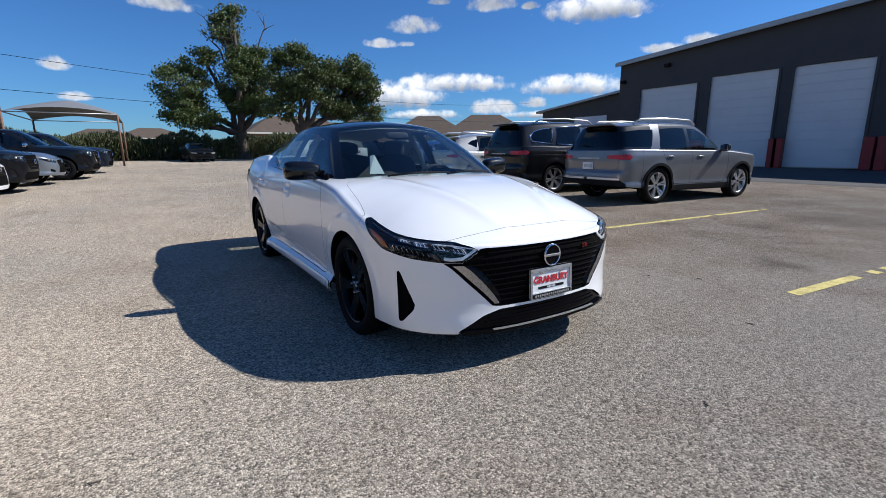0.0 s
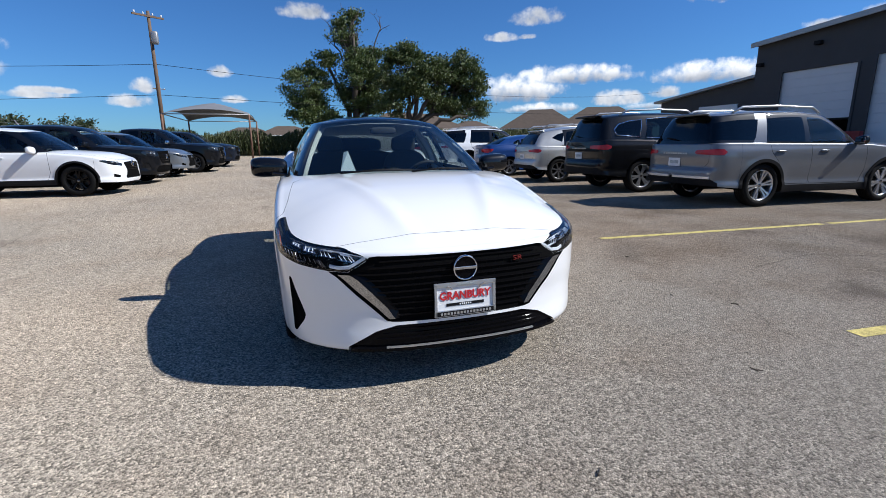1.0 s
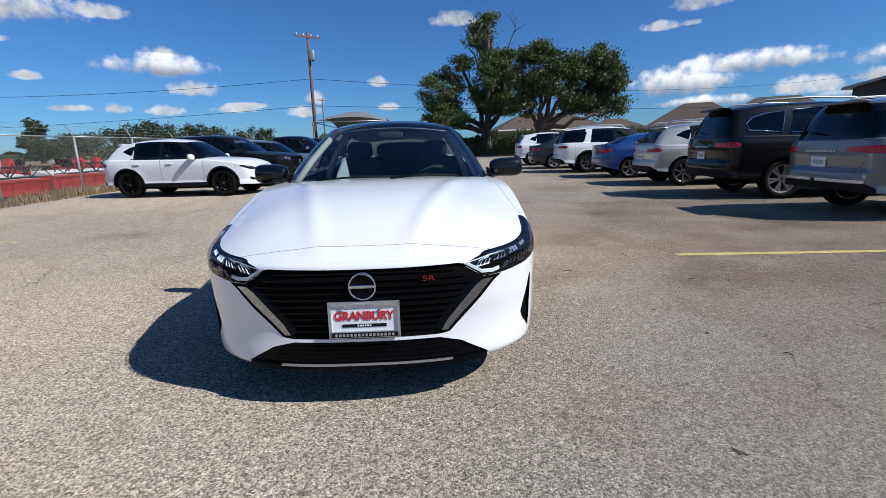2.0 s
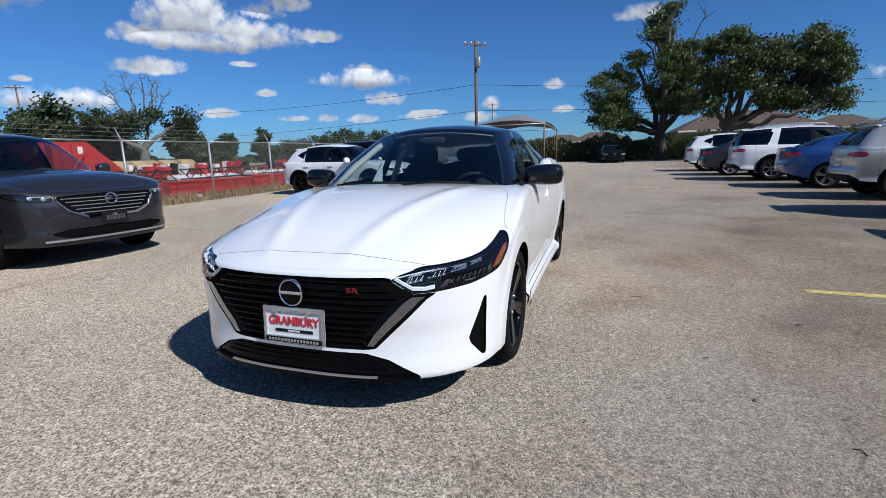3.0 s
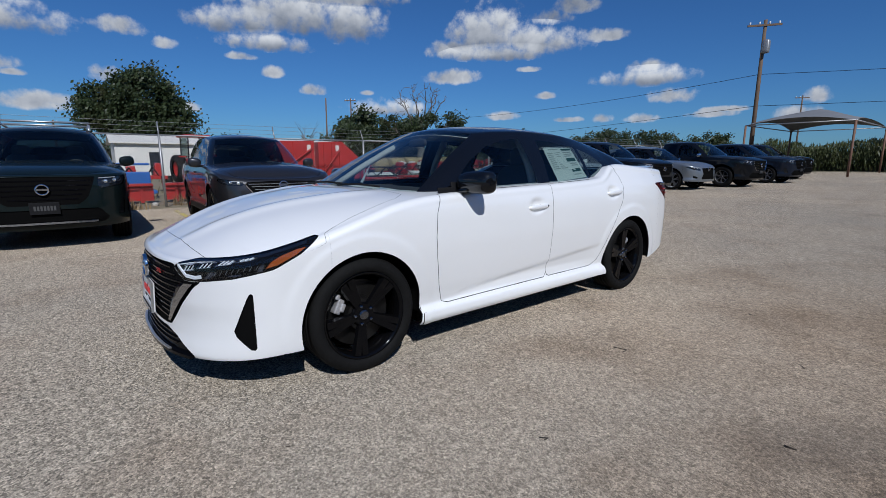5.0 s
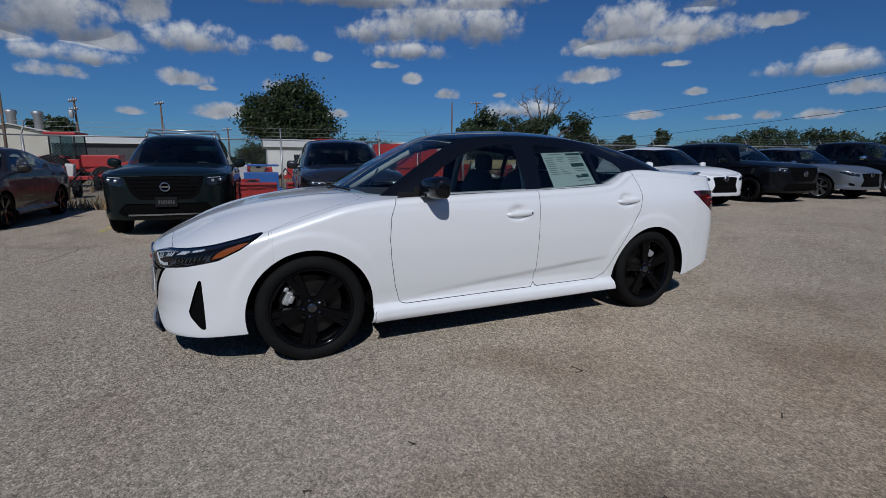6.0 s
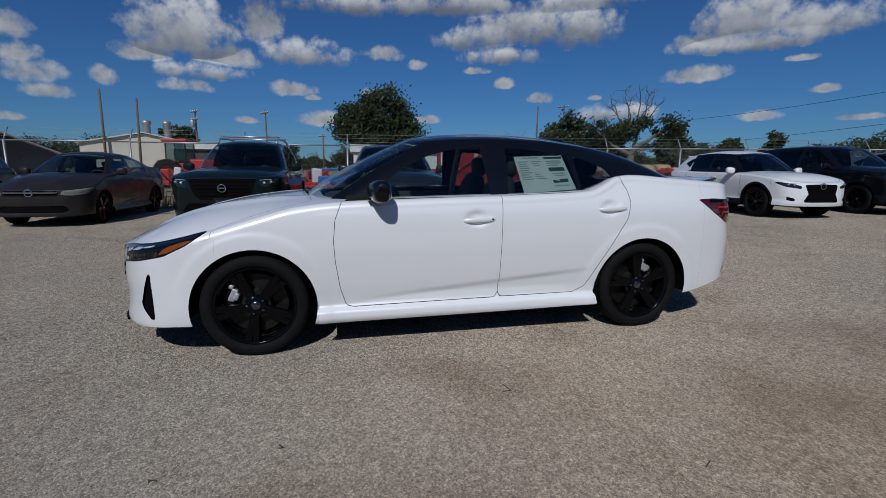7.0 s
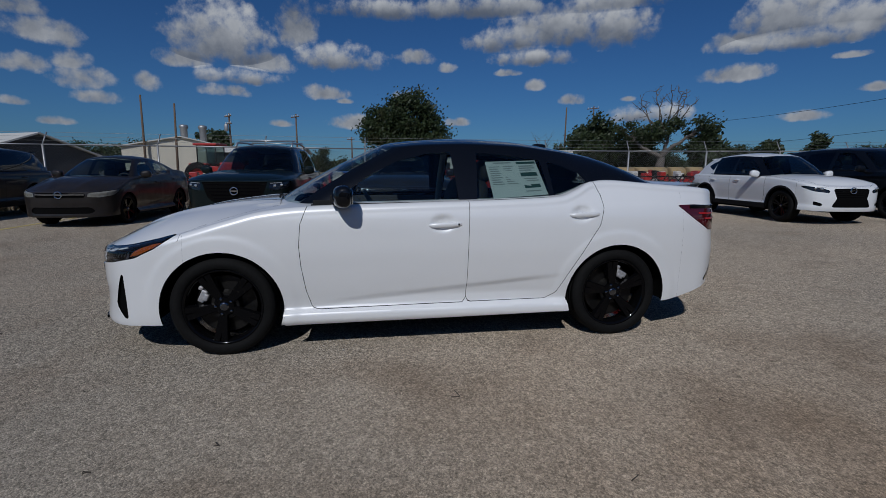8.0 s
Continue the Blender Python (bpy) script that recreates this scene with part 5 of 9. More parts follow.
    for x0, x1 in ((-0.45, 0.12), (0.05, 0.50)):
        tube("wiper", [(x0, -1.09, 1.006), ((x0 + x1) / 2, -1.065, 1.022), (x1, -1.03, 1.012)], 0.007, M["plastic"], car, "black wiper", 6)
    pill("antenna", (0, 1.05, 1.41), (0.04, 0.13, 0.05), M["black_gloss"], car, "black roof fin")
    # spoiler lip
    vs, fs = [], []
    for s in np.linspace(-0.66, 0.66, 23):
        yb = 2.275 - 0.16 * (abs(s) / 0.66) ** 3
        vs += [(s, yb - 0.13, 1.098), (s, yb - 0.03, 1.116), (s, yb + 0.012, 1.122), (s, yb + 0.012, 1.108), (s, yb - 0.02, 1.09)]
    for i in range(22):
        for k in range(4):
            b = i * 5 + k
            fs.append((b, b + 5, b + 6, b + 1))
    place("spoiler", as_mesh("spoiler", vs, fs, M["white_paint"]), car, "white lip spoiler")
    # price sheet inside the rear side window
    def on_glass(yy, zz, off):
        return Vector((K["side"](yy, zz) - off, yy, zz))
    c = [on_glass(0.415, 1.268, 0.01), on_glass(0.80, 1.283, 0.01), on_glass(0.862, 1.04, 0.01), on_glass(0.452, 1.012, 0.01)]
    sheet = place("price_sheet", as_mesh("price_sheet", c, [(0, 3, 2, 1)], M["paper"], smooth=False), car, "printed white price sheet in the window")

    def on_sheet(s, t, out):
        top, low = c[0].lerp(c[1], s), c[3].lerp(c[2], s)
        return top.lerp(low, t) + Vector((out, 0, 0.0))
    def ink(s0, s1, t0, t1, material):
        q = [on_sheet(s0, t0, 0.003), on_sheet(s0, t1, 0.003), on_sheet(s1, t1, 0.003), on_sheet(s1, t0, 0.003)]
        place("print_bar", as_mesh("print_bar", q, [(0, 1, 2, 3)], material, smooth=False), sheet)
    for s0, s1, t0, t1 in ((0.60, 0.98, 0.03, 0.09), (0.62, 0.94, 0.34, 0.45), (0.62, 0.92, 0.68, 0.78)):
        ink(s0, s1, t0, t1, M["ink"])
    for k in range(9):
        ink(0.05, 0.05 + random.uniform(0.14, 0.22), 0.14 + k * 0.06, 0.165 + k * 0.06, M["ink_grey"])
        ink(0.32, 0.32 + random.uniform(0.12, 0.22), 0.14 + k * 0.06, 0.165 + k * 0.06, M["ink_grey"])
    for t0 in (0.14, 0.2, 0.26, 0.5, 0.56, 0.85):
        ink(0.62, 0.62 + random.uniform(0.2, 0.32), t0, t0 + 0.03, M["ink_grey"])
    ink(0.15, 0.5, 0.03, 0.06, M["ink_grey"])
    # papers left on the dashboard
    place("paper_sheet", as_mesh("paper_sheet", [(-0.40, -0.66, 1.0), (-0.29, -0.70, 1.0), (-0.33, -0.60, 1.15), (-0.36, -0.58, 1.14)], [(0, 1, 2, 3)], M["paper"], smooth=False), car, "folded white paper on the dashboard")
    for sgn in (1, -1):
        tube("pillar_trim", [(sgn * 0.685, -0.76, 0.96), (sgn * 0.615, -0.52, 1.12), (sgn * 0.535, -0.29, 1.26), (sgn * 0.465, -0.12, 1.355)], 0.026, M["liner"], car, "pale grey inner windscreen pillar trim", 8)
        boxes("door_card", [((sgn * 0.735, -0.25, 0.80), (0.03, 1.05, 0.32)), ((sgn * 0.735, 0.65, 0.82), (0.03, 0.72, 0.32))], M["seat"], car, "dark inner door trim", bevel=0.01)
        tube("centre_pillar_trim", [(sgn * 0.68, 0.27, 0.9), (sgn * 0.585, 0.28, 1.15), (sgn * 0.46, 0.29, 1.35)], 0.03, M["liner"], car, "pale grey inner centre pillar trim", 8)
    pill("interior_mirror", (0, -0.36, 1.31), (0.22, 0.04, 0.06), M["seat"], car, "black interior mirror")
    return car


white_saloon()

# ---- the lot and its surroundings ----
def soft(v, k=2.0):
    return math.log1p(math.exp(min(v / k, 40))) * k if v / k < 40 else v


def gz(x, y):
    """Height of the ground: level round the saloon, rising gently to the far end and to the workshop."""
    return min(0.0125 * soft(y - 5) + 0.008 * soft(x - 8), 1.1)


def node_mat(name):
    m = bpy.data.materials.new(name)
    m.use_nodes = True
    nt = m.node_tree
    return m, nt, nt.nodes["Principled BSDF"]


def chain(nt, kind, **inputs):
    n = nt.nodes.new(kind)
    for k, v in inputs.items():
        key = k.replace("_", " ")
        if k in ("operation", "blend_type", "data_type", "feature", "interpolation_type"):
            if k == "operation":
                n.operation = v
            elif k == "blend_type":
                n.blend_type = v
            elif k == "data_type":
                n.data_type = v
            elif k == "feature":
                n.feature = v
            else:
                n.interpolation_type = v
        elif hasattr(v, "is_output"):
            nt.links.new(v, n.inputs[key])
        else:
            n.inputs[key].default_value = v
    return n


def mixc(nt, fac, a, b, blend="MIX"):
    n = nt.nodes.new("ShaderNodeMix")
    n.data_type, n.blend_type = "RGBA", blend
    for sock, v in ((n.inputs["Factor"], fac), (n.inputs["A"] if False else n.inputs[6], a), (n.inputs[7], b)):
        if hasattr(v, "is_output"):
            nt.links.new(v, sock)
        else:
            sock.default_value = v if not isinstance(v, tuple) else (*v, 1)
    return n.outputs[2]


def ramp(nt, v, lo, hi, a=0.0, b=1.0):
    n = nt.nodes.new("ShaderNodeMapRange")
    n.inputs["From Min"].default_value, n.inputs["From Max"].default_value = lo, hi
    n.inputs["To Min"].default_value, n.inputs["To Max"].default_value = a, b
    nt.links.new(v, n.inputs["Value"])
    return n.outputs[0]


def asphalt_mat():
    """Old pale asphalt: stone chips in a worn binder, brown dust, patches, cracks and dark drips."""
    m, nt, b = node_mat("worn chip-seal asphalt")
    pos = nt.nodes.new("ShaderNodeNewGeometry").outputs["Position"]
    chips = chain(nt, "ShaderNodeTexVoronoi", Vector=pos, Scale=118.0)
    chips2 = chain(nt, "ShaderNodeTexVoronoi", Vector=pos, Scale=290.0)
    big = chain(nt, "ShaderNodeTexNoise", Vector=pos, Scale=0.16, Detail=5.0)
    mid = chain(nt, "ShaderNodeTexNoise", Vector=pos, Scale=1.1, Detail=6.0)
    grit = chain(nt, "ShaderNodeTexNoise", Vector=pos, Scale=75.0, Detail=3.0)
    base = mixc(nt, ramp(nt, big.outputs[0], 0.38, 0.62), (0.435, 0.360, 0.272), (0.330, 0.288, 0.230))
    base = mixc(nt, ramp(nt, mid.outputs[0], 0.5, 0.75, 0, 0.6), base, (0.270, 0.212, 0.155))
    sep = nt.nodes.new("ShaderNodeSeparateColor")
    nt.links.new(chips.outputs["Color"], sep.inputs[0])
    sep2 = nt.nodes.new("ShaderNodeSeparateColor")
    nt.links.new(chips2.outputs["Color"], sep2.inputs[0])
    lum = ramp(nt, sep.outputs[0], 0.0, 1.0, 0.36, 1.72)
    lum2 = ramp(nt, sep2.outputs[1], 0.0, 1.0, 0.7, 1.3)
    # the bays to the east are worn smoother: their chips stand out less
    where = nt.nodes.new("ShaderNodeSeparateXYZ")
    nt.links.new(pos, where.inputs[0])
    calm = chain(nt, "ShaderNodeMix", Factor=ramp(nt, where.outputs[0], 0.2, 2.0, 0.0, 0.5))
    nt.links.new(lum, calm.inputs[2])
    calm.inputs[3].default_value = 1.0
    both = chain(nt, "ShaderNodeMath", operation="MULTIPLY")
    nt.links.new(calm.outputs[0], both.inputs[0])
    nt.links.new(lum2, both.inputs[1])
    g2 = chain(nt, "ShaderNodeMath", operation="MULTIPLY")
    nt.links.new(both.outputs[0], g2.inputs[0])
    # coarser mottling that still shows at a distance
    mott = chain(nt, "ShaderNodeTexNoise", Vector=pos, Scale=20.0, Detail=6.0, Roughness=0.75)
    gm = chain(nt, "ShaderNodeMath", operation="MULTIPLY")
    nt.links.new(ramp(nt, grit.outputs[0], 0.3, 0.7, 0.72, 1.20), gm.inputs[0])
    nt.links.new(ramp(nt, mott.outputs[0], 0.3, 0.7, 0.66, 1.22), gm.inputs[1])
    nt.links.new(gm.outputs[0], g2.inputs[1])
    col = chain(nt, "ShaderNodeVectorMath", operation="SCALE")
    nt.links.new(base, col.inputs[0])
    nt.links.new(g2.outputs[0], col.inputs["Scale"])
    # cracks
    warp = chain(nt, "ShaderNodeTexNoise", Vector=pos, Scale=0.9, Detail=6.0)
    wv = chain(nt, "ShaderNodeVectorMath", operation="MULTIPLY_ADD")
    nt.links.new(warp.outputs["Color"], wv.inputs[0])
    wv.inputs[1].default_value = (1.4, 1.4, 0)
    nt.links.new(pos, wv.inputs[2])
    crack = chain(nt, "ShaderNodeTexVoronoi", feature="DISTANCE_TO_EDGE", Vector=wv.outputs[0], Scale=0.21)
    line = ramp(nt, crack.outputs["Distance"], 0.0, 0.0012, 0.4, 0)
    broken = ramp(nt, mid.outputs[0], 0.5, 0.6)
    lf = chain(nt, "ShaderNodeMath", operation="MULTIPLY")
    nt.links.new(line, lf.inputs[0])
    nt.links.new(broken, lf.inputs[1])
    c2 = mixc(nt, lf.outputs[0], col.outputs[0], (0.035, 0.03, 0.026))
    # oil and tyre stains
    st = chain(nt, "ShaderNodeTexNoise", Vector=pos, Scale=0.55, Detail=3.0, Distortion=0.8)
    sf = ramp(nt, st.outputs[0], 0.64, 0.74, 0, 0.32)
    c3 = mixc(nt, sf, c2, (0.085, 0.066, 0.052))
    # old oil spots in the bays, ragged at the rim
    for sx, sy, sr, deep in ((3.6, -1.8, 0.34, 0.7), (5.0, 0.0, 0.4, 0.6), (6.0, -0.8, 0.6, 0.55), (7.8, -1.3, 0.9, 0.5), (3.3, 3.9, 0.7, 0.5), (4.0, 8.6, 1.1, 0.45), (5.4, 2.3, 0.9, 0.5), (-4.6, 3.0, 0.6, 0.3)):
        dv = chain(nt, "ShaderNodeVectorMath", operation="DISTANCE")
        nt.links.new(wv.outputs[0], dv.inputs[0])
        dv.inputs[1].default_value = (sx + 0.7, sy + 0.7, 0.0)
        dn = chain(nt, "ShaderNodeMath", operation="MULTIPLY_ADD")
        nt.links.new(mid.outputs[0], dn.inputs[0])
        dn.inputs[1].default_value = sr * 1.4
        nt.links.new(dv.outputs["Value"], dn.inputs[2])
        c3 = mixc(nt, ramp(nt, dn.outputs[0], sr * 1.75, sr * 0.9, 0, deep), c3, (0.115, 0.085, 0.062))
    # the eastern bays carry more dirt: brown rings and smears
    sp = nt.nodes.new("ShaderNodeSeparateXYZ")
    nt.links.new(pos, sp.inputs[0])
    east = chain(nt, "ShaderNodeMath", operation="MULTIPLY_ADD")
    nt.links.new(mid.outputs[0], east.inputs[0])
    east.inputs[1].default_value = 3.5
    nt.links.new(sp.outputs[0], east.inputs[2])
    along = chain(nt, "ShaderNodeMath", operation="ADD")
    nt.links.new(east.outputs[0], along.inputs[0])
    north = chain(nt, "ShaderNodeMath", operation="ADD")
    nt.links.new(ramp(nt, sp.outputs[1], -2.0, 0.5, -1.6, 0.6), north.inputs[0])
    nt.links.new(ramp(nt, sp.outputs[1], 2.5, 7.0, 0.0, -4.0), north.inputs[1])
    nt.links.new(north.outputs[0], along.inputs[1])
    dirt = chain(nt, "ShaderNodeMath", operation="MULTIPLY")
    nt.links.new(ramp(nt, along.outputs[0], 2.6, 4.8), dirt.inputs[0])
    nt.links.new(ramp(nt, warp.outputs[0], 0.36, 0.62, 0.35, 0.95), dirt.inputs[1])
    c3 = mixc(nt, dirt.outputs[0], c3, (0.68, 0.62, 0.565), "MULTIPLY")
    nt.links.new(c3, b.inputs["Base Color"])
    b.inputs["Roughness"].default_value = 0.88
    b.inputs["Diffuse Roughness"].default_value = 0.6
    b.inputs["Specular IOR Level"].default_value = 0.2
    bump = chain(nt, "ShaderNodeBump", Strength=0.8, Distance=0.006)
    hs = chain(nt, "ShaderNodeMath", operation="SUBTRACT")
    nt.links.new(sep.outputs[1], hs.inputs[0])
    nt.links.new(chips.outputs["Distance"], hs.inputs[1])
    nt.links.new(hs.outputs[0], bump.inputs["Height"])
    nt.links.new(bump.outputs[0], b.inputs["Normal"])
    return m


def soil_mat():
    m, nt, b = node_mat("dry soil and grass")
    pos = nt.nodes.new("ShaderNodeNewGeometry").outputs["Position"]
    big = chain(nt, "ShaderNodeTexNoise", Vector=pos, Scale=0.06, Detail=6.0)
    fine = chain(nt, "ShaderNodeTexNoise", Vector=pos, Scale=5.0, Detail=6.0)
    base = mixc(nt, ramp(nt, big.outputs[0], 0.4, 0.6), (0.20, 0.155, 0.10), (0.11, 0.12, 0.05))
    base = mixc(nt, ramp(nt, fine.outputs[0], 0.35, 0.7), base, (0.27, 0.22, 0.15))
    nt.links.new(base, b.inputs["Base Color"])
    b.inputs["Roughness"].default_value = 0.95
    bump = chain(nt, "ShaderNodeBump", Strength=0.6, Distance=0.05)
    nt.links.new(fine.outputs[0], bump.inputs["Height"])
    nt.links.new(bump.outputs[0], b.inputs["Normal"])
    return m


def leaf_mat(name, color, dry=(0.10, 0.075, 0.03)):
    m, nt, b = node_mat(name)
    geo = nt.nodes.new("ShaderNodeNewGeometry")
    tc = nt.nodes.new("ShaderNodeTexCoord")
    n = chain(nt, "ShaderNodeTexNoise", Vector=tc.outputs["Object"], Scale=0.5, Detail=4.0)
    c = mixc(nt, ramp(nt, geo.outputs["Random Per Island"], 0, 1, 0, 0.8), color, tuple(v * 0.45 for v in color))
    c = mixc(nt, ramp(nt, n.outputs[0], 0.58, 0.8, 0, 0.6), c, dry)
    nt.links.new(c, b.inputs["Base Color"])
    b.inputs["Roughness"].default_value = 0.55
    b.inputs["Subsurface Weight"].default_value = 0.0
    tr = nt.nodes.new("ShaderNodeBsdfTranslucent")
    nt.links.new(c, tr.inputs[0])
    mx = nt.nodes.new("ShaderNodeMixShader")
    mx.inputs[0].default_value = 0.25
    out = nt.nodes["Material Output"]
    nt.links.new(b.outputs[0], mx.inputs[1])
    nt.links.new(tr.outputs[0], mx.inputs[2])
    nt.links.new(mx.outputs[0], out.inputs[0])
    return m


M.update({
    "asphalt": asphalt_mat(), "soil": soil_mat(),
    "leaf": leaf_mat("oak leaves", (0.10, 0.14, 0.036)), "leaf_dark": leaf_mat("dark oak leaves", (0.085, 0.118, 0.032)),
    "leaf_far": leaf_mat("far leaves", (0.050, 0.074, 0.026)), "reed": leaf_mat("hedge leaves", (0.085, 0.105, 0.034), (0.20, 0.135, 0.06)),
    "straw": leaf_mat("dry weeds", (0.32, 0.22, 0.11), (0.20, 0.12, 0.06)),
    "bark": mat("oak bark", (0.075, 0.060, 0.048), 0.9, vary=0.45, scale=3, fine=25, bump=0.8, bump_scale=14),
    "bark_dead": mat("grey dead wood", (0.125, 0.108, 0.092), 0.9, vary=0.3, scale=3, bump=0.5, bump_scale=20),
    "pole_wood": mat("creosote pole wood", (0.13, 0.085, 0.055), 0.85, vary=0.3, scale=2, bump=0.4, bump_scale=30),
    "crack": mat("open crack with dirt", (0.10, 0.082, 0.064), 0.95, vary=0.3, scale=5, spec=0.1),
    "yellow": mat("worn yellow line paint", (0.50, 0.41, 0.13), 0.8, vary=0.5, scale=9, fine=60, bump=0.4, bump_scale=120),
    "wall_grey": mat("charcoal steel cladding", (0.046, 0.044, 0.045), 0.65, vary=0.12, scale=1.5),
    "door_white": mat("white roller door", (0.66, 0.67, 0.68), 0.55, vary=0.06, scale=1.2),
    "red_post": mat("red guard post", (0.26, 0.016, 0.015), 0.5, vary=0.15),
    # dark ground colour that paints the workshop's shadow
    "shade_asphalt": mat("asphalt darkened as wall shade", (0.055, 0.053, 0.052), 0.9, vary=0.3, scale=1.2, fine=90, bump=0.5, bump_scale=150),
    "rust_post": mat("rust brown painted steel", (0.16, 0.085, 0.055), 0.7, vary=0.3, scale=8),
    "concrete": mat("pale concrete", (0.46, 0.42, 0.37), 0.85, vary=0.15, scale=1.5, bump=0.3),
    "galv": mat("galvanised steel", (0.36, 0.36, 0.36), 0.5, metal=0.7, vary=0.15, scale=20),
    "canvas": mat("grey shade cloth", (0.17, 0.175, 0.185), 0.85, vary=0.08, scale=1.5),
    "farm_red": mat("red farm paint", (0.36, 0.016, 0.013), 0.5, coat=0.3, vary=0.2, scale=2.5),
    "farm_white": mat("white farm paint", (0.60, 0.58, 0.54), 0.6, vary=0.12),
    "farm_orange": mat("orange farm paint", (0.55, 0.16, 0.03), 0.55, vary=0.15),
    "farm_blue": mat("blue farm paint", (0.02, 0.10, 0.34), 0.5, vary=0.15),
    "hay": mat("hay bale", (0.33, 0.24, 0.12), 0.95, vary=0.3, scale=3, fine=40, bump=0.9, bump_scale=30),
    "metal_white": mat("white sheet metal", (0.62, 0.60, 0.55), 0.6, vary=0.08, scale=0.8),
    "metal_cream": mat("cream sheet metal", (0.64, 0.59, 0.48), 0.6, vary=0.08, scale=0.8),
    "roof_brown": mat("brown shingle roof", (0.085, 0.062, 0.045), 0.9, vary=0.25, scale=1.5, fine=12, bump=0.5, bump_scale=8),
    "brick": mat("tan brick", (0.28, 0.20, 0.15), 0.85, vary=0.2, scale=2, fine=14),
    "window_dark": mat("dark window", (0.02, 0.025, 0.03), 0.1, vary=0.1),
})


def sheet(name, xs, ys, lift, material, label, category):
    vs = [(x, y, gz(x, y) + lift) for y in ys for x in xs]
    n = len(xs)
    fs = [(j * n + i, j * n + i + 1, (j + 1) * n + i + 1, (j + 1) * n + i) for j in range(len(ys) - 1) for i in range(n - 1)]
    ob = new(name, as_mesh(name, vs, fs, material))
    return tagged(ob, label, category, kind="structure")


far = [-1500, -600, -250, -120, -70]
sheet("ground", far + list(np.arange(-50, 60, 4.0)) + [80, 120, 250, 600, 1500], far + list(np.arange(-50, 70, 4.0)) + [90, 120, 250, 600, 1500], -0.03, M["soil"], "dry soil and thin grass round the lot", "ground")
sheet("pavement", list(np.arange(-10.6, 26.5, 0.75)), list(np.arange(-45, 41.6, 1.5)), 0.0, M["asphalt"], "worn pale asphalt of the parking lot", "asphalt")

# painted bay lines
LINES = [(2.93, 0.53, 8.3, 0.12), (2.5, -2.56, 8.0, -3.05), (-5.9, -0.63, -9.9, -0.5), (-6.0, -3.95, -10.0, -3.9), (-6.2, -7.5, -10.0, -7.4), (-5.9, 2.7, -9.9, 2.8)]


def bay_lines():
    for x0, y0, x1, y1 in LINES:
        n = 40
        vs, fs = [], []
        d = Vector((x1 - x0, y1 - y0, 0)).normalized()
        s = Vector((-d.y, d.x, 0))
        for i in range(n + 1):
            p = Vector((x0, y0, 0)).lerp(Vector((x1, y1, 0)), i / n)
            for k in (-1, 1):
                q = p + s * k * (0.05 + 0.008 * noise.noise(p * 6 + Vector((0, 0, k))))
                vs.append((q.x, q.y, gz(q.x, q.y) + 0.004))
        for i in range(n):
            if noise.noise(Vector((x0 + i * 0.53, y0, 3))) > -0.3:
                fs.append((2 * i, 2 * i + 1, 2 * i + 3, 2 * i + 2))
        tagged(new("bay_line", as_mesh("bay_line", vs, fs, M["yellow"], smooth=False)), "worn yellow bay line painted on the asphalt", "road marking", "bay lines", "structure")


bay_lines()


def cracks():
    """Open cracks that wander over the asphalt."""
    rnd = random.Random(9)
    for line in ([(-3.82, -0.9), (-3.63, -0.08), (-3.95, 1.14), (-4.35, 3.84), (-4.2, 6.5)], [(-4.15, -3.0), (-4.15, -1.83), (-4.28, -0.86), (-3.95, 0.15)], [(-2.0, -5.0), (-2.29, -4.58), (-3.4, -3.9), (-4.4, -3.8)], [(3.2, -1.2), (4.4, -1.0), (5.6, -1.5)]):
        pts = []
        for (x0, y0), (x1, y1) in zip(line, line[1:]):
            n = max(3, int(math.hypot(x1 - x0, y1 - y0) / 0.07))
            pts += [(x0 + (x1 - x0) * i / n, y0 + (y1 - y0) * i / n) for i in range(n)]
        vs, fs = [], []
        for i, (x, y) in enumerate(pts):
            a, b = pts[max(i - 1, 0)], pts[min(i + 1, len(pts) - 1)]
            d = Vector((b[0] - a[0], b[1] - a[1], 0)).normalized()
            q = Vector((x, y, 0)) + Vector((-d.y, d.x, 0)) * (0.11 * noise.noise(Vector((x * 1.6, y * 1.6, 7))) + 0.03 * noise.noise(Vector((x * 9, y * 9, 2))) + rnd.uniform(-0.008, 0.008))
            w = 0.0045 * (1 + 0.8 * noise.noise(Vector((x * 4, y * 4, 1)))) * min(1, i / 4, (len(pts) - 1 - i) / 4 + 0.05)
            for k in (-1, 1):
                e = q + Vector((-d.y, d.x, 0)) * w * k
                vs.append((e.x, e.y, gz(e.x, e.y) + 0.003))
            if i:
                fs.append((2 * i - 2, 2 * i - 1, 2 * i + 1, 2 * i))
        tagged(new("crack", as_mesh("crack", vs, fs, M["crack"], smooth=False)), "thin dark crack that wanders over the asphalt", "crack", "cracks in the asphalt", "structure")


cracks()


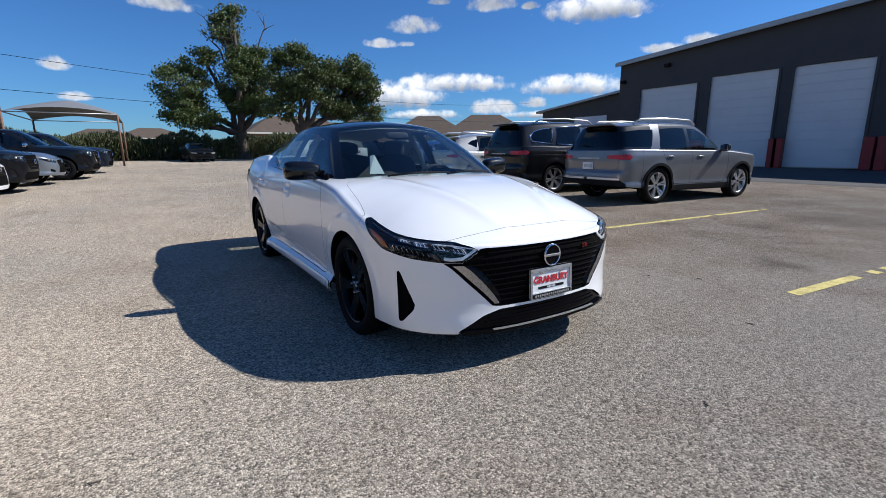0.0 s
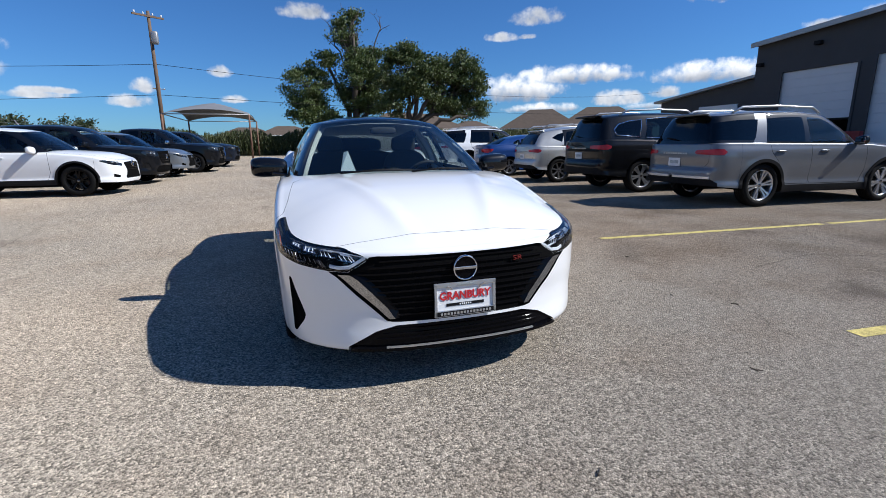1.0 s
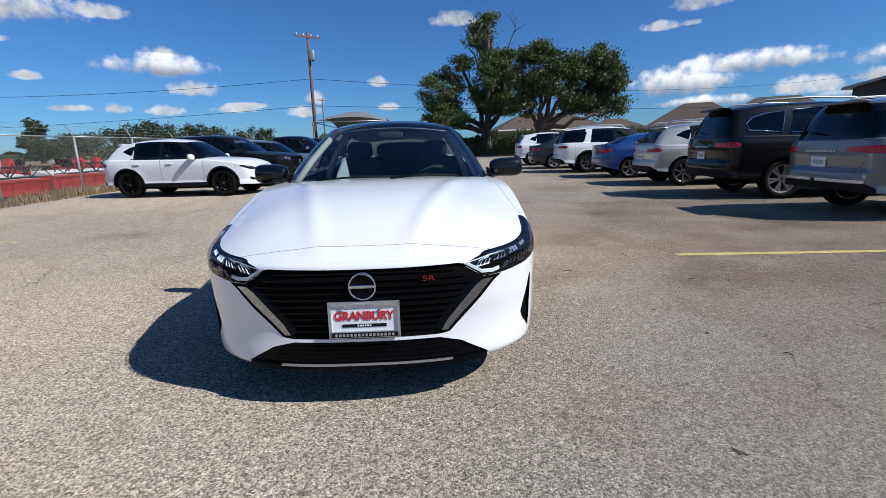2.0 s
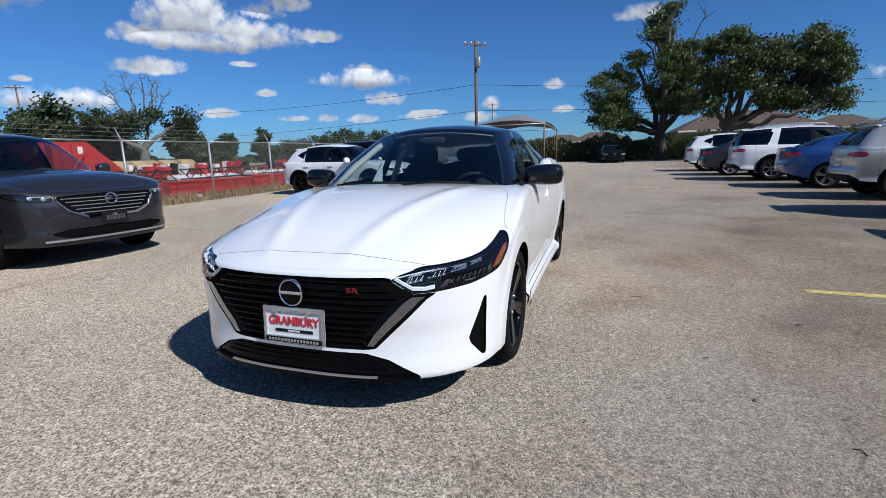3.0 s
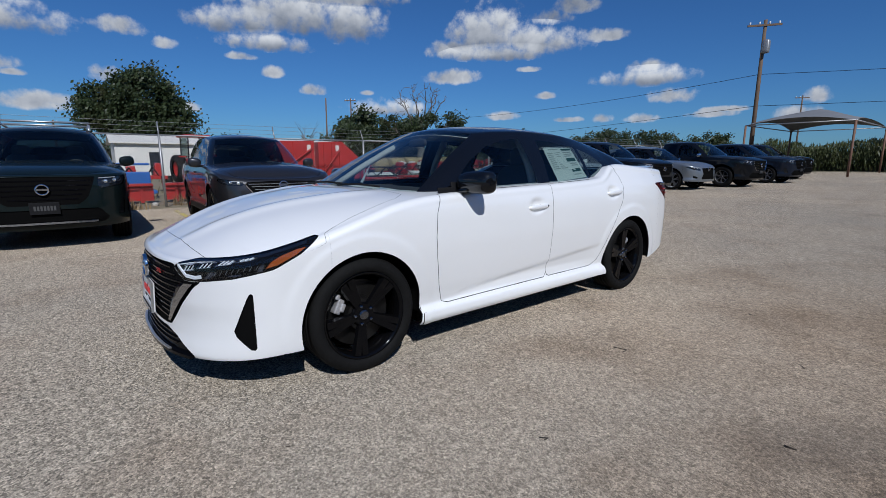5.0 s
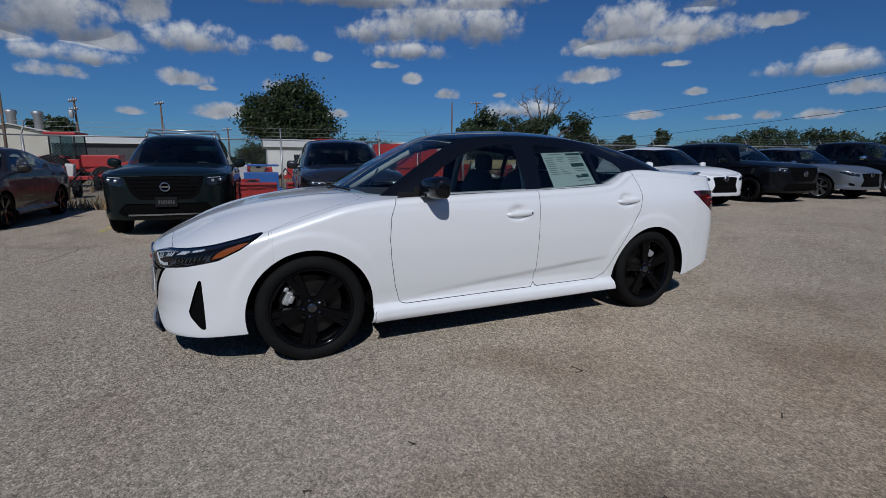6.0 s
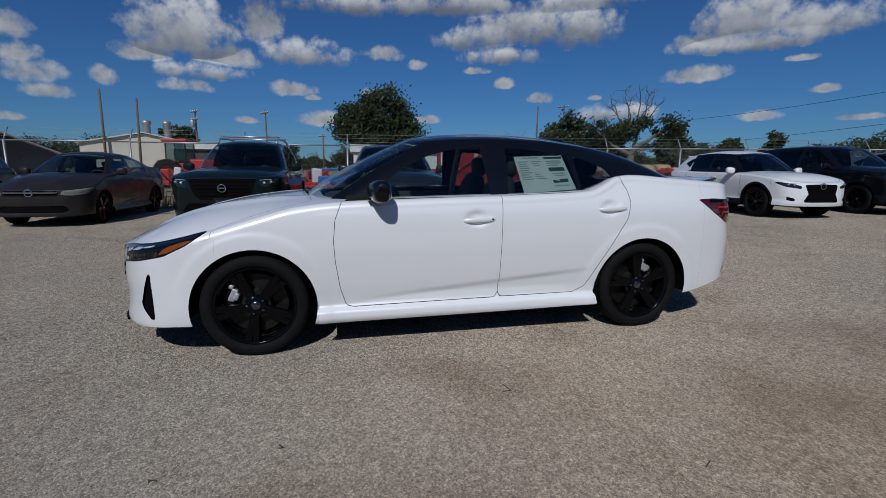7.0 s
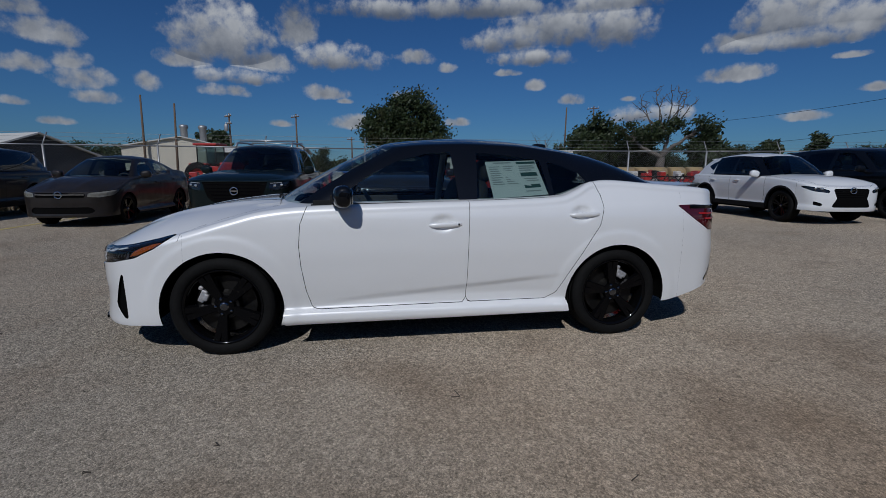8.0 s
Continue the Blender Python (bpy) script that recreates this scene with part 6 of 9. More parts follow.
def litter():
    """Twigs, leaves and a few loose stones on the asphalt."""
    rnd = random.Random(5)
    for x, y, s in ((1.26, -2.0, 0.035), (1.60, 0.03, 0.045), (1.92, -1.10, 0.03), (2.4, 0.6, 0.03), (1.5, -2.7, 0.03), (-2.2, -2.2, 0.03), (2.3, -1.9, 0.025), (2.05, -1.55, 0.03), (3.0, 1.5, 0.04), (-3.0, -1.0, 0.03), (1.9, 1.4, 0.03), (-1.6, -3.2, 0.03), (0.2, -3.1, 0.03), (2.6, -0.4, 0.03)):
        pts = [(x + rnd.uniform(-s, s), y + rnd.uniform(-s, s), 0.004 + 0.003 * (k == 1)) for k in range(3)]
        ob = tube("twig", pts, 0.0026, M["bark"], sides=5)
        tagged(ob, "small dry twig lying on the asphalt", "twig", "twigs on the asphalt")


litter()


# ---- trees ----
def tree(name, x, y, height, spread, label, seed, leaf="leaf", base=0.35, leaves=15000, trunk=0.45, lean=0.0, leaf_size=0.17, crown_low=0.28, dead=False, gaps=0.35, clump=0.15, twigs=False):
    rnd = random.Random(seed)
    top = thing(name, label, "tree", Matrix.Translation((x, y, gz(x, y) - 0.05)))
    tips, bars = [], []

    def grow(p, d, r, length, level):
        pts, rad = [p], [r]
        n = 5
        for i in range(n):
            d = (d + Vector((rnd.uniform(-1, 1), rnd.uniform(-1, 1), rnd.uniform(-0.5, 0.7))) * (0.22 if level else 0.12)).normalized()
            p = p + d * length / n
            pts.append(p)
            rad.append(r * (1 - 0.55 * (i + 1) / n))
            if level and i >= 1:
                tips.append((p, level))
        bars.append((pts, rad, level))
        if level < 3:
            for k in range(rnd.randint(3, 4) if level else rnd.randint(5, 7)):
                a = rnd.uniform(0, 2 * math.pi)
                q = pts[rnd.randint(2, n)]
                side = Vector((math.cos(a), math.sin(a), rnd.uniform(0.15, 0.9)))
                grow(q, (d * 0.35 + side).normalized(), rad[-1] * 0.75, length * rnd.uniform(0.5, 0.75), level + 1)
        else:
            tips.append((p, level))
    grow(Vector((0, 0, 0)), Vector((lean, 0, 1)).normalized(), trunk, height * base, 0)
    zmax = max(p.z for p, _ in tips)
    wide = max(max(abs(p.x), abs(p.y)) for p, _ in tips)
    kx, kz = spread / wide, (height * 0.95 - height * base) / max(zmax - height * base, 0.1)

    def fit_in(p):
        return Vector((p.x * (kx if p.z > height * base * 0.8 else 1), p.y * (kx if p.z > height * base * 0.8 else 1), p.z if p.z < height * base else height * base + (p.z - height * base) * kz))
    for kind_of in ("trunk", "limbs"):
        vs, fs = [], []
        for pts, rad, level in bars:
            if (level == 0) != (kind_of == "trunk") or (level == 3 and not (dead or twigs)):
                continue
            pts = [fit_in(p) if level else p for p in pts]
            sides = 9 if level < 1 else 5
            for i, p in enumerate(pts):
                d = (pts[min(i + 1, len(pts) - 1)] - pts[max(i - 1, 0)]).normalized()
                u = d.orthogonal().normalized()
                w = d.cross(u)
                r = rad[i] * (1.35 if level == 0 and i == 0 else 1.0)
                vs += [p + (u * math.cos(2 * math.pi * k / sides) + w * math.sin(2 * math.pi * k / sides)) * r for k in range(sides)]
                if i:
                    o = len(vs) - 2 * sides
                    fs += [(o + k, o + (k + 1) % sides, o + sides + (k + 1) % sides, o + sides + k) for k in range(sides)]
        place("trunk" if kind_of == "trunk" else "limb", as_mesh(kind_of, vs, fs, M["bark_dead" if dead else "bark"]), top)
    if leaves:
        use = [q for q in (fit_in(p) for p, l in tips if p.z > height * crown_low) if (not dead or q.z < height * 0.62) and (not twigs or q.z < height * 0.84 or abs(q.x) < spread * 0.16)]
        rnd.shuffle(use)
        use = use[:max(3, int(len(use) * (1 - gaps)))]
        vs, fs = [], []
        for i in range(leaves):
            c = rnd.choice(use)
            k = spread * clump
            g = Vector((rnd.gauss(0, k), rnd.gauss(0, k), rnd.gauss(0, k * 0.7)))
            p = c + g
            if p.z < height * crown_low * 0.8:
                continue
            n = Vector((rnd.uniform(-1, 1), rnd.uniform(-1, 1), rnd.uniform(-0.2, 1))).normalized()
            u = n.orthogonal().normalized() * leaf_size * rnd.uniform(0.6, 1.4)
            w = n.cross(u) * 0.6
            o = len(vs)
            vs += [p - u, p + w, p + u * 1.1, p - w]
            fs.append((o, o + 1, o + 2, o + 3))
        place("crown", as_mesh("crown", vs, fs, M[leaf], smooth=False), top, "uneven crown of small leaves")
    return top


def oak(name, x, y, label, seed, lobes, bare=(), leaf="leaf", trunk=0.4, fork=2.6, turn=0.0, size=0.10, per=215, clump=0.36, wood="bark", dense=11):
    """An oak: forked trunk, limbs into the lobes of its crown, leaf clumps on branch ends. lobes: across, deep, height, half width, half height."""
    rnd = random.Random(seed)
    top = thing(name, label, "tree", pose(x, y, gz(x, y) - 0.05, 0, 0, turn))
    bars, ends = [], []

    def limb(p, q, r0, r1, bend, n=6):
        side = Vector((rnd.uniform(-1, 1), rnd.uniform(-1, 1), rnd.uniform(-0.2, 0.6))) * bend * (q - p).length
        pts, rad = [], []
        for i in range(n + 1):
            s = i / n
            wob = Vector((rnd.uniform(-1, 1), rnd.uniform(-1, 1), rnd.uniform(-1, 1))) * 0.035 * (q - p).length * (0 < i < n)
            pts.append(p.lerp(q, s) + side * math.sin(math.pi * s) + wob)
            rad.append(r0 + (r1 - r0) * s)
        bars.append((pts, rad))
        return pts
    crotch = Vector((rnd.uniform(-0.3, 0.3), 0, fork))
    stem = limb(Vector((0, 0, 0)), crotch, trunk, trunk * 0.7, 0.04)
    for dx, dy, z, rx, rz in lobes:
        c = Vector((dx, dy, z))
        main = limb(crotch, c, trunk * 0.5, trunk * 0.16, 0.14, 8)
        for _ in range(max(4, int(rx * rz * dense))):
            d = Vector((rnd.gauss(0, 1), rnd.gauss(0, 1), rnd.gauss(0, 1))).normalized() * rnd.uniform(0.45, 1.0) ** 0.6
            q = c + Vector((d.x * rx, d.y * rx, d.z * rz))
            ends.append(q)
            limb(main[rnd.randint(4, 8)], q, trunk * 0.09, trunk * 0.03, 0.12, 4)
    for dx, z in bare:
        q = Vector((dx, rnd.uniform(-0.8, 0.8), z))
        start = Vector((dx * 0.35, 0, z * 0.62))
        pts = limb(start, q, trunk * 0.16, trunk * 0.035, 0.16, 7)
        for _ in range(7):
            p = pts[rnd.randint(3, 6)]
            tw = limb(p, p + Vector((rnd.uniform(-1, 1), rnd.uniform(-1, 1), rnd.uniform(-0.2, 1.1))) * z * 0.10, trunk * 0.065, trunk * 0.022, 0.18, 4)
            limb(tw[3], tw[3] + Vector((rnd.uniform(-1, 1), rnd.uniform(-1, 1), rnd.uniform(-0.3, 1))) * z * 0.05, trunk * 0.03, trunk * 0.015, 0.15, 3)
    for part_name, some in (("trunk", bars[:1]), ("limb", bars[1:])):
        vs, fs = [], []
        for pts, rad in some:
            sides = 10 if part_name == "trunk" else 5
            for i, p in enumerate(pts):
                d = (pts[min(i + 1, len(pts) - 1)] - pts[max(i - 1, 0)]).normalized()
                u = d.orthogonal().normalized()
                w = d.cross(u)
                r = rad[i] * (1.4 if part_name == "trunk" and i == 0 else 1.0)
                vs += [p + (u * math.cos(2 * math.pi * k / sides) + w * math.sin(2 * math.pi * k / sides)) * r for k in range(sides)]
                if i:
                    o = len(vs) - 2 * sides
                    fs += [(o + k, o + (k + 1) % sides, o + sides + (k + 1) % sides, o + sides + k) for k in range(sides)]
        place(part_name, as_mesh(part_name, vs, fs, M[wood]), top)
    vs, fs = [], []
    for c in ends:
        k = clump * rnd.uniform(0.7, 1.3)
        for _ in range(int(per * rnd.uniform(0.5, 1.3))):
            p = c + Vector((rnd.gauss(0, k), rnd.gauss(0, k), rnd.gauss(0, k * 0.6)))
            n = Vector((rnd.uniform(-1, 1), rnd.uniform(-1, 1), rnd.uniform(-0.2, 1))).normalized()
            u = n.orthogonal().normalized() * size * rnd.uniform(0.6, 1.4)
            w = n.cross(u) * 0.6
            o = len(vs)
            vs += [p - u, p + w, p + u * 1.1, p - w]
            fs.append((o, o + 1, o + 2, o + 3))
    place("crown", as_mesh("crown", vs, fs, M[leaf], smooth=False), top, "uneven crown of small leaves")
    return top


oak("oak_tree", 6.1, 43.0, "tall green oak with bare twigs at its top", 3, [(-4.3, 0.4, 6.2, 2.0, 2.3), (0.4, 0, 7.0, 2.2, 3.0), (-0.6, 0.3, 11.2, 0.9, 1.6), (-5.0, -0.5, 4.2, 1.3, 1.1), (-2.6, 0.5, 8.8, 1.0, 0.9), (2.2, -0.3, 8.4, 1.3, 1.5), (0.2, 0.5, 13.0, 0.4, 0.4), (-3.4, -0.6, 3.4, 1.7, 0.9), (1.6, -0.8, 4.8, 1.4, 1.2)],
    [(-2.0, 11.6), (2.8, 12.3), (0.8, 13.2), (-1.2, 12.9)], "leaf", 0.58, 2.4)
oak("oak_tree", 10.2, 37.8, "broad dark green oak beside the lot", 8, [(-0.3, 0, 7.1, 2.2, 2.2), (3.4, 0.3, 5.8, 2.2, 2.2), (-1.5, -0.4, 4.5, 1.3, 1.0), (0.2, 0.4, 8.8, 1.3, 0.9), (1.4, -0.8, 6.6, 1.8, 1.8), (4.6, 0.2, 4.4, 1.2, 1.3), (5.8, 0.1, 6.4, 1.7, 2.0), (4.0, 0.2, 8.3, 1.6, 1.0), (6.4, -0.2, 4.0, 1.0, 0.9)],
    (), "leaf_dark", 0.5, 2.2, dense=10)

# ---- workshop building ----
def workshop():
    X, Z = 26.2, gz(26.2, 10)
    k = 0.845
    b = thing("workshop", "charcoal metal workshop with white roller doors and a low roof", "building", kind="structure")

    def at_y(y):
        return -4.1 + (y + 4.1) * k

    def h(z):
        return 1.18 + (z - 1.18) * k
    openings = [(19.55, 14.85, 5.70), (14.2, 9.85, 5.95), (9.3, 5.3, 5.92), (4.4, 0.4, 5.92)]
    y_corner, y_end = at_y(21.4), at_y(-30)
    # front wall in pieces round the openings
    edges = [y_corner] + [at_y(v) for o in openings for v in o[:2]] + [y_end]
    for i in range(0, len(edges), 2):
        y1, y0 = edges[i], edges[i + 1]
        vs = []
        for yy in (y1, y0):
            top = roof_z_at(yy)
            for xx in (X, X + 0.25):
                vs += [(xx, yy, Z - 0.3), (xx, yy, top)]
        fs = [(0, 1, 5, 4), (2, 6, 7, 3), (0, 2, 3, 1), (4, 5, 7, 6), (1, 3, 7, 5), (0, 4, 6, 2)]
        place("wall", as_mesh("wall", vs, fs, M["wall_grey"], smooth=False), b)
    for n, (ya, yb, zt) in enumerate(openings):
        y1, y0, t = at_y(ya), at_y(yb), h(zt)
        vs = []
        for yy in (y1, y0):
            for xx in (X, X + 0.25):
                vs += [(xx, yy, t), (xx, yy, roof_z_at(yy))]
        fs = [(0, 1, 5, 4), (2, 6, 7, 3), (0, 2, 3, 1), (4, 5, 7, 6), (1, 3, 7, 5), (0, 4, 6, 2)]
        place("lintel", as_mesh("lintel", vs, fs, M["wall_grey"], smooth=False), b)
        low = Z + (2.15 if n == 0 else 0.02)
        d = boxes("roller_door", [((X + 0.16, (y0 + y1) / 2, (low + t) / 2), (0.05, y1 - y0, t - low))], M["door_white"], b, "white ribbed roller door" + (", half open" if n == 0 else ""))
        rows = int((t - low) / 0.42)
        for i in range(rows):
            zz = low + (i + 0.5) * (t - low) / rows
            boxes("door_slat", [((X + 0.125, (y0 + y1) / 2, zz), (0.03, y1 - y0 - 0.06, (t - low) / rows - 0.035))], M["door_white"], d, bevel=0.008)
        if n == 0:
            boxes("door_bar", [((X + 0.13, (y0 + y1) / 2, low - 0.03), (0.08, y1 - y0, 0.09))], M["plastic"], d)
        for yy in (y0 + 0.06, y1 - 0.06):
            boxes("door_jamb", [((X - 0.02, yy, (Z + t) / 2), (0.06, 0.12, t - Z))], M["wall_grey"], b)
        for yy in (y0 - 0.22, y1 + 0.02):
            ob = boxes("guard_post", [((X - 0.35, yy, Z + 0.72), (0.3, 0.42, 1.5))], M["red_post"], None, bevel=0.03)
            tagged(ob, "red painted steel guard post beside a door", "bollard", "guard posts")
    # inside, roof, gutter, side wall
    boxes("back_wall", [((X + 9, (y_corner + y_end) / 2, 3.2), (0.3, y_corner - y_end, 7.2))], M["wall_grey"], b)
    boxes("side_wall", [((X + 4.6, y_corner - 0.1, 3.0), (8.8, 0.25, 6.2))], M["wall_grey"], b)
    boxes("inner_floor", [((X + 4.6, (y_corner + y_end) / 2, Z + 0.02), (8.8, y_corner - y_end, 0.06))], M["concrete"], b)
    for y1, y0 in ((y_corner + 0.15, at_y(-4)), (at_y(-4), y_end)):
        z1, z0 = roof_z_at(y1), roof_z_at(y0)
        vs = [(X - 0.35, y1, z1), (X + 9.3, y1, z1), (X + 9.3, y0, z0), (X - 0.35, y0, z0)]
        vs += [(a, c, d + 0.10) for a, c, d in vs]
        fs = [(0, 1, 2, 3), (7, 6, 5, 4), (0, 4, 5, 1), (1, 5, 6, 2), (2, 6, 7, 3), (3, 7, 4, 0)]
        place("roof", as_mesh("roof", vs, fs, M["wall_grey"], smooth=False), b)
        vs = [(X - 0.43, y1, z1 - 0.10), (X - 0.353, y1, z1 - 0.10), (X - 0.353, y0, z0 - 0.10), (X - 0.43, y0, z0 - 0.10)]
        vs += [(a, c, d + 0.26) for a, c, d in vs]
        place("roof_edge", as_mesh("roof_edge", vs, fs, M["galv"], smooth=False), b, "pale metal roof edge")
    # low wing beyond the corner
    ya, yb = at_y(21.3), at_y(31)
    vs = []
    for yy, zt in ((ya, h(5.80)), (yb, h(4.72))):
        for xx in (X + 0.8, X + 7):
            vs += [(xx, yy, Z - 0.3), (xx, yy, zt)]
    fs = [(0, 1, 5, 4), (2, 6, 7, 3), (0, 2, 3, 1), (4, 5, 7, 6), (1, 3, 7, 5), (0, 4, 6, 2)]
    place("wing", as_mesh("wing", vs, fs, M["wall_grey"], smooth=False), b, "low charcoal wing")
    vs = [(X + 0.4, ya, h(5.80)), (X + 7.2, ya, h(5.80)), (X + 7.2, yb + 0.4, h(4.68)), (X + 0.4, yb + 0.4, h(4.68))]
    vs += [(a, c, d + 0.16) for a, c, d in vs]
    fs = [(0, 1, 2, 3), (7, 6, 5, 4), (0, 4, 5, 1), (1, 5, 6, 2), (2, 6, 7, 3), (3, 7, 4, 0)]
    place("wing_roof", as_mesh("wing_roof", vs, fs, M["galv"], smooth=False), b, "pale metal roof")
    boxes("wing_door", [((X + 0.77, at_y(25), Z + 1.7), (0.06, 3.0, 3.4))], M["door_white"], b)
    for yy, zz in ((17.3, 7.15), (21.0, 6.4)):
        lamp = boxes("wall_lamp", [((X - 0.14, at_y(yy), h(zz)), (0.24, 0.34, 0.2))], M["plastic"], b, "dark wall lamp", bevel=0.03)
    # the workshop's long shadow, painted as a strip of dark ground
    xs = [15.7 + 10.4 * i / 8 for i in range(9)]
    ys = [y_end + (y_corner + 1 - y_end) * j / 30 for j in range(31)]
    vs = [(xx, yy, gz(xx, yy) + 0.006 + 0.02 * max(0, xx - 22) / 4) for yy in ys for xx in xs]
    fs = [(j * 9 + i, j * 9 + i + 1, j * 9 + i + 10, j * 9 + i + 9) for j in range(30) for i in range(8)]
    tagged(new("shade_strip", as_mesh("shade_strip", vs, fs, M["shade_asphalt"])), "asphalt before the workshop doors, coloured dark as the building's shadow", "asphalt", kind="structure")


def roof_z_at(y):
    v = (y + 4.1) / 0.845 - 4.1
    z = 7.72 + (21.4 - v) * 0.068 if v > -4 else 7.72 + 25.4 * 0.068 - (-4 - v) * 0.068
    return 1.18 + (z - 1.18) * 0.845


workshop()


# ---- fence along the farm yard ----
FX = -11.4


def chain_fence():
    f = thing("chainlink_fence", "galvanised chain-link fence with barbed wire on slanted arms", "fence")
    y0, y1, top = -34.0, 30.0, 1.86
    posts = np.arange(y0, y1 + 0.1, 3.05)
    for y in posts:
        g = gz(FX, y)
        p = tube("post", [(FX, y, g - 0.1), (FX, y, g + top)], 0.03, M["galv"], f)
        tube("arm", [(FX, y, g + top), (FX - 0.22, y + 0.02, g + top + 0.36)], 0.018, M["galv"], p, sides=6)
    for z, r in ((top, 0.022), (0.06, 0.004)):
        for ya, yb in zip(posts, posts[1:]):
            tube("rail" if r > 0.01 else "tension_wire", [(FX, ya, gz(FX, ya) + z), (FX, yb, gz(FX, yb) + z)], r, M["galv"], f, sides=6)
    for k in range(3):
        q = (k + 1) / 3
        tube("barbed_wire", [(FX - 0.22 * q, y, gz(FX, y) + top + 0.36 * q - (0.01 if i % 2 else 0)) for i, y in enumerate(posts)], 0.0035, M["galv"], f, sides=4)
    vs, fs = [], []
    s = 0.085
    for k in range(int((y1 - y0) / s)):
        for d in (1, -1):
            ya = y0 + k * s
            yb = ya + d * top
            for y, z in ((ya, 0.05), (yb, top)):
                if not y0 <= y <= y1:
                    t = (min(max(y, y0), y1) - ya) / (yb - ya)
                    y, z = ya + (yb - ya) * t, 0.05 + (top - 0.05) * t
                g = gz(FX, y)
                o = 0.004 * d
                vs += [(FX + o, y - 0.0022, g + z), (FX + o, y + 0.0022, g + z), (FX + o + 0.003, y, g + z)]
            n = len(vs) - 6
            fs += [(n, n + 1, n + 4, n + 3), (n + 1, n + 2, n + 5, n + 4), (n + 2, n, n + 3, n + 5)]
    ob = place("wire_mesh", as_mesh("wire_mesh", vs, fs, M["galv"], smooth=False), f, "woven wire mesh")
    ob["kind"] = "stuff"


chain_fence()


def tufts(name, n, box_, height, material, label, category, seed, wide=0.02):
    """Many grass or weed blades over a stretch of ground."""
    rnd = random.Random(seed)
    x0, x1, y0, y1 = box_
    vs, fs = [], []
    for i in range(n):
        x, y = rnd.uniform(x0, x1), rnd.uniform(y0, y1)
        if noise.noise(Vector((x * 0.5, y * 0.5, seed))) < -0.18:
            continue
        g, hh = gz(x, y) - 0.03, height * rnd.uniform(0.35, 1.2)
        a = rnd.uniform(0, 6.28)
        u = Vector((math.cos(a), math.sin(a), 0)) * wide
        l = Vector((rnd.uniform(-0.4, 0.4), rnd.uniform(-0.4, 0.4), 1)) * hh
        p = Vector((x, y, g))
        o = len(vs)
        vs += [p - u, p + u, p + l * 0.6 + u * 0.5, p + l]
        fs += [(o, o + 1, o + 2), (o, o + 2, o + 3)]
    return tagged(new(name, as_mesh(name, vs, fs, material, smooth=False)), label, category, kind="stuff")


tufts("dry_weeds", 9000, (-12.6, -10.5, -34, 30), 0.32, M["straw"], "dry straw-coloured weeds along the fence foot", "weeds", 2)
tufts("yard_grass", 9000, (-60, -13, -30, 60), 0.35, M["straw"], "dry grass in the farm yard", "grass", 4, 0.05)


def hedge():
    """Tall unkempt reeds and brush along the far edge of the lot."""
    rnd = random.Random(11)
    vs, fs = [], []
    for i in range(60000):
        x = rnd.uniform(-16, 34)
        y = 43.8 + rnd.gauss(0, 0.8) + (0 if x < 22 else (x - 22) * -0.4)
        hh = 2.1 + 0.7 * noise.noise(Vector((x * 0.35, 0, 0))) + 0.5 * noise.noise(Vector((x * 1.7, 4, 0)))
        z = gz(x, y) + hh * rnd.random() ** 0.7
        n = Vector((rnd.uniform(-1, 1), rnd.uniform(-1, 0.2), rnd.uniform(-0.3, 1))).normalized()
        u = Vector((rnd.uniform(-0.4, 0.4), rnd.uniform(-0.4, 0.4), 1)).normalized() * rnd.uniform(0.07, 0.24)
        w = n.cross(u).normalized() * rnd.uniform(0.014, 0.045)
        p = Vector((x, y, z))
        o = len(vs)
        vs += [p - u, p + w, p + u, p - w]
        fs.append((o, o + 1, o + 2, o + 3))
    tagged(new("hedge", as_mesh("hedge", vs, fs, M["reed"], smooth=False)), "tall unkempt green hedge with brown stalks", "hedge", kind="stuff")
    # unbroken dark slab added inside the hedge, behind the gaps in its leaves
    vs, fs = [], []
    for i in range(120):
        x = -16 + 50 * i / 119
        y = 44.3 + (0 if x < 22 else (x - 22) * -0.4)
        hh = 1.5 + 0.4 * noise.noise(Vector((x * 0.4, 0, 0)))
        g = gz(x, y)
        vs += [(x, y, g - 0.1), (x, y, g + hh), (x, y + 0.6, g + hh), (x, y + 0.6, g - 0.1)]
        if i:
            o = len(vs) - 8
            fs += [(o, o + 4, o + 5, o + 1), (o + 1, o + 5, o + 6, o + 2), (o + 2, o + 6, o + 7, o + 3)]
    tagged(new("hedge_core", as_mesh("hedge_core", vs, fs, M["bark"])), "solid dark core added inside the hedge", "hedge", kind="stuff")


hedge()


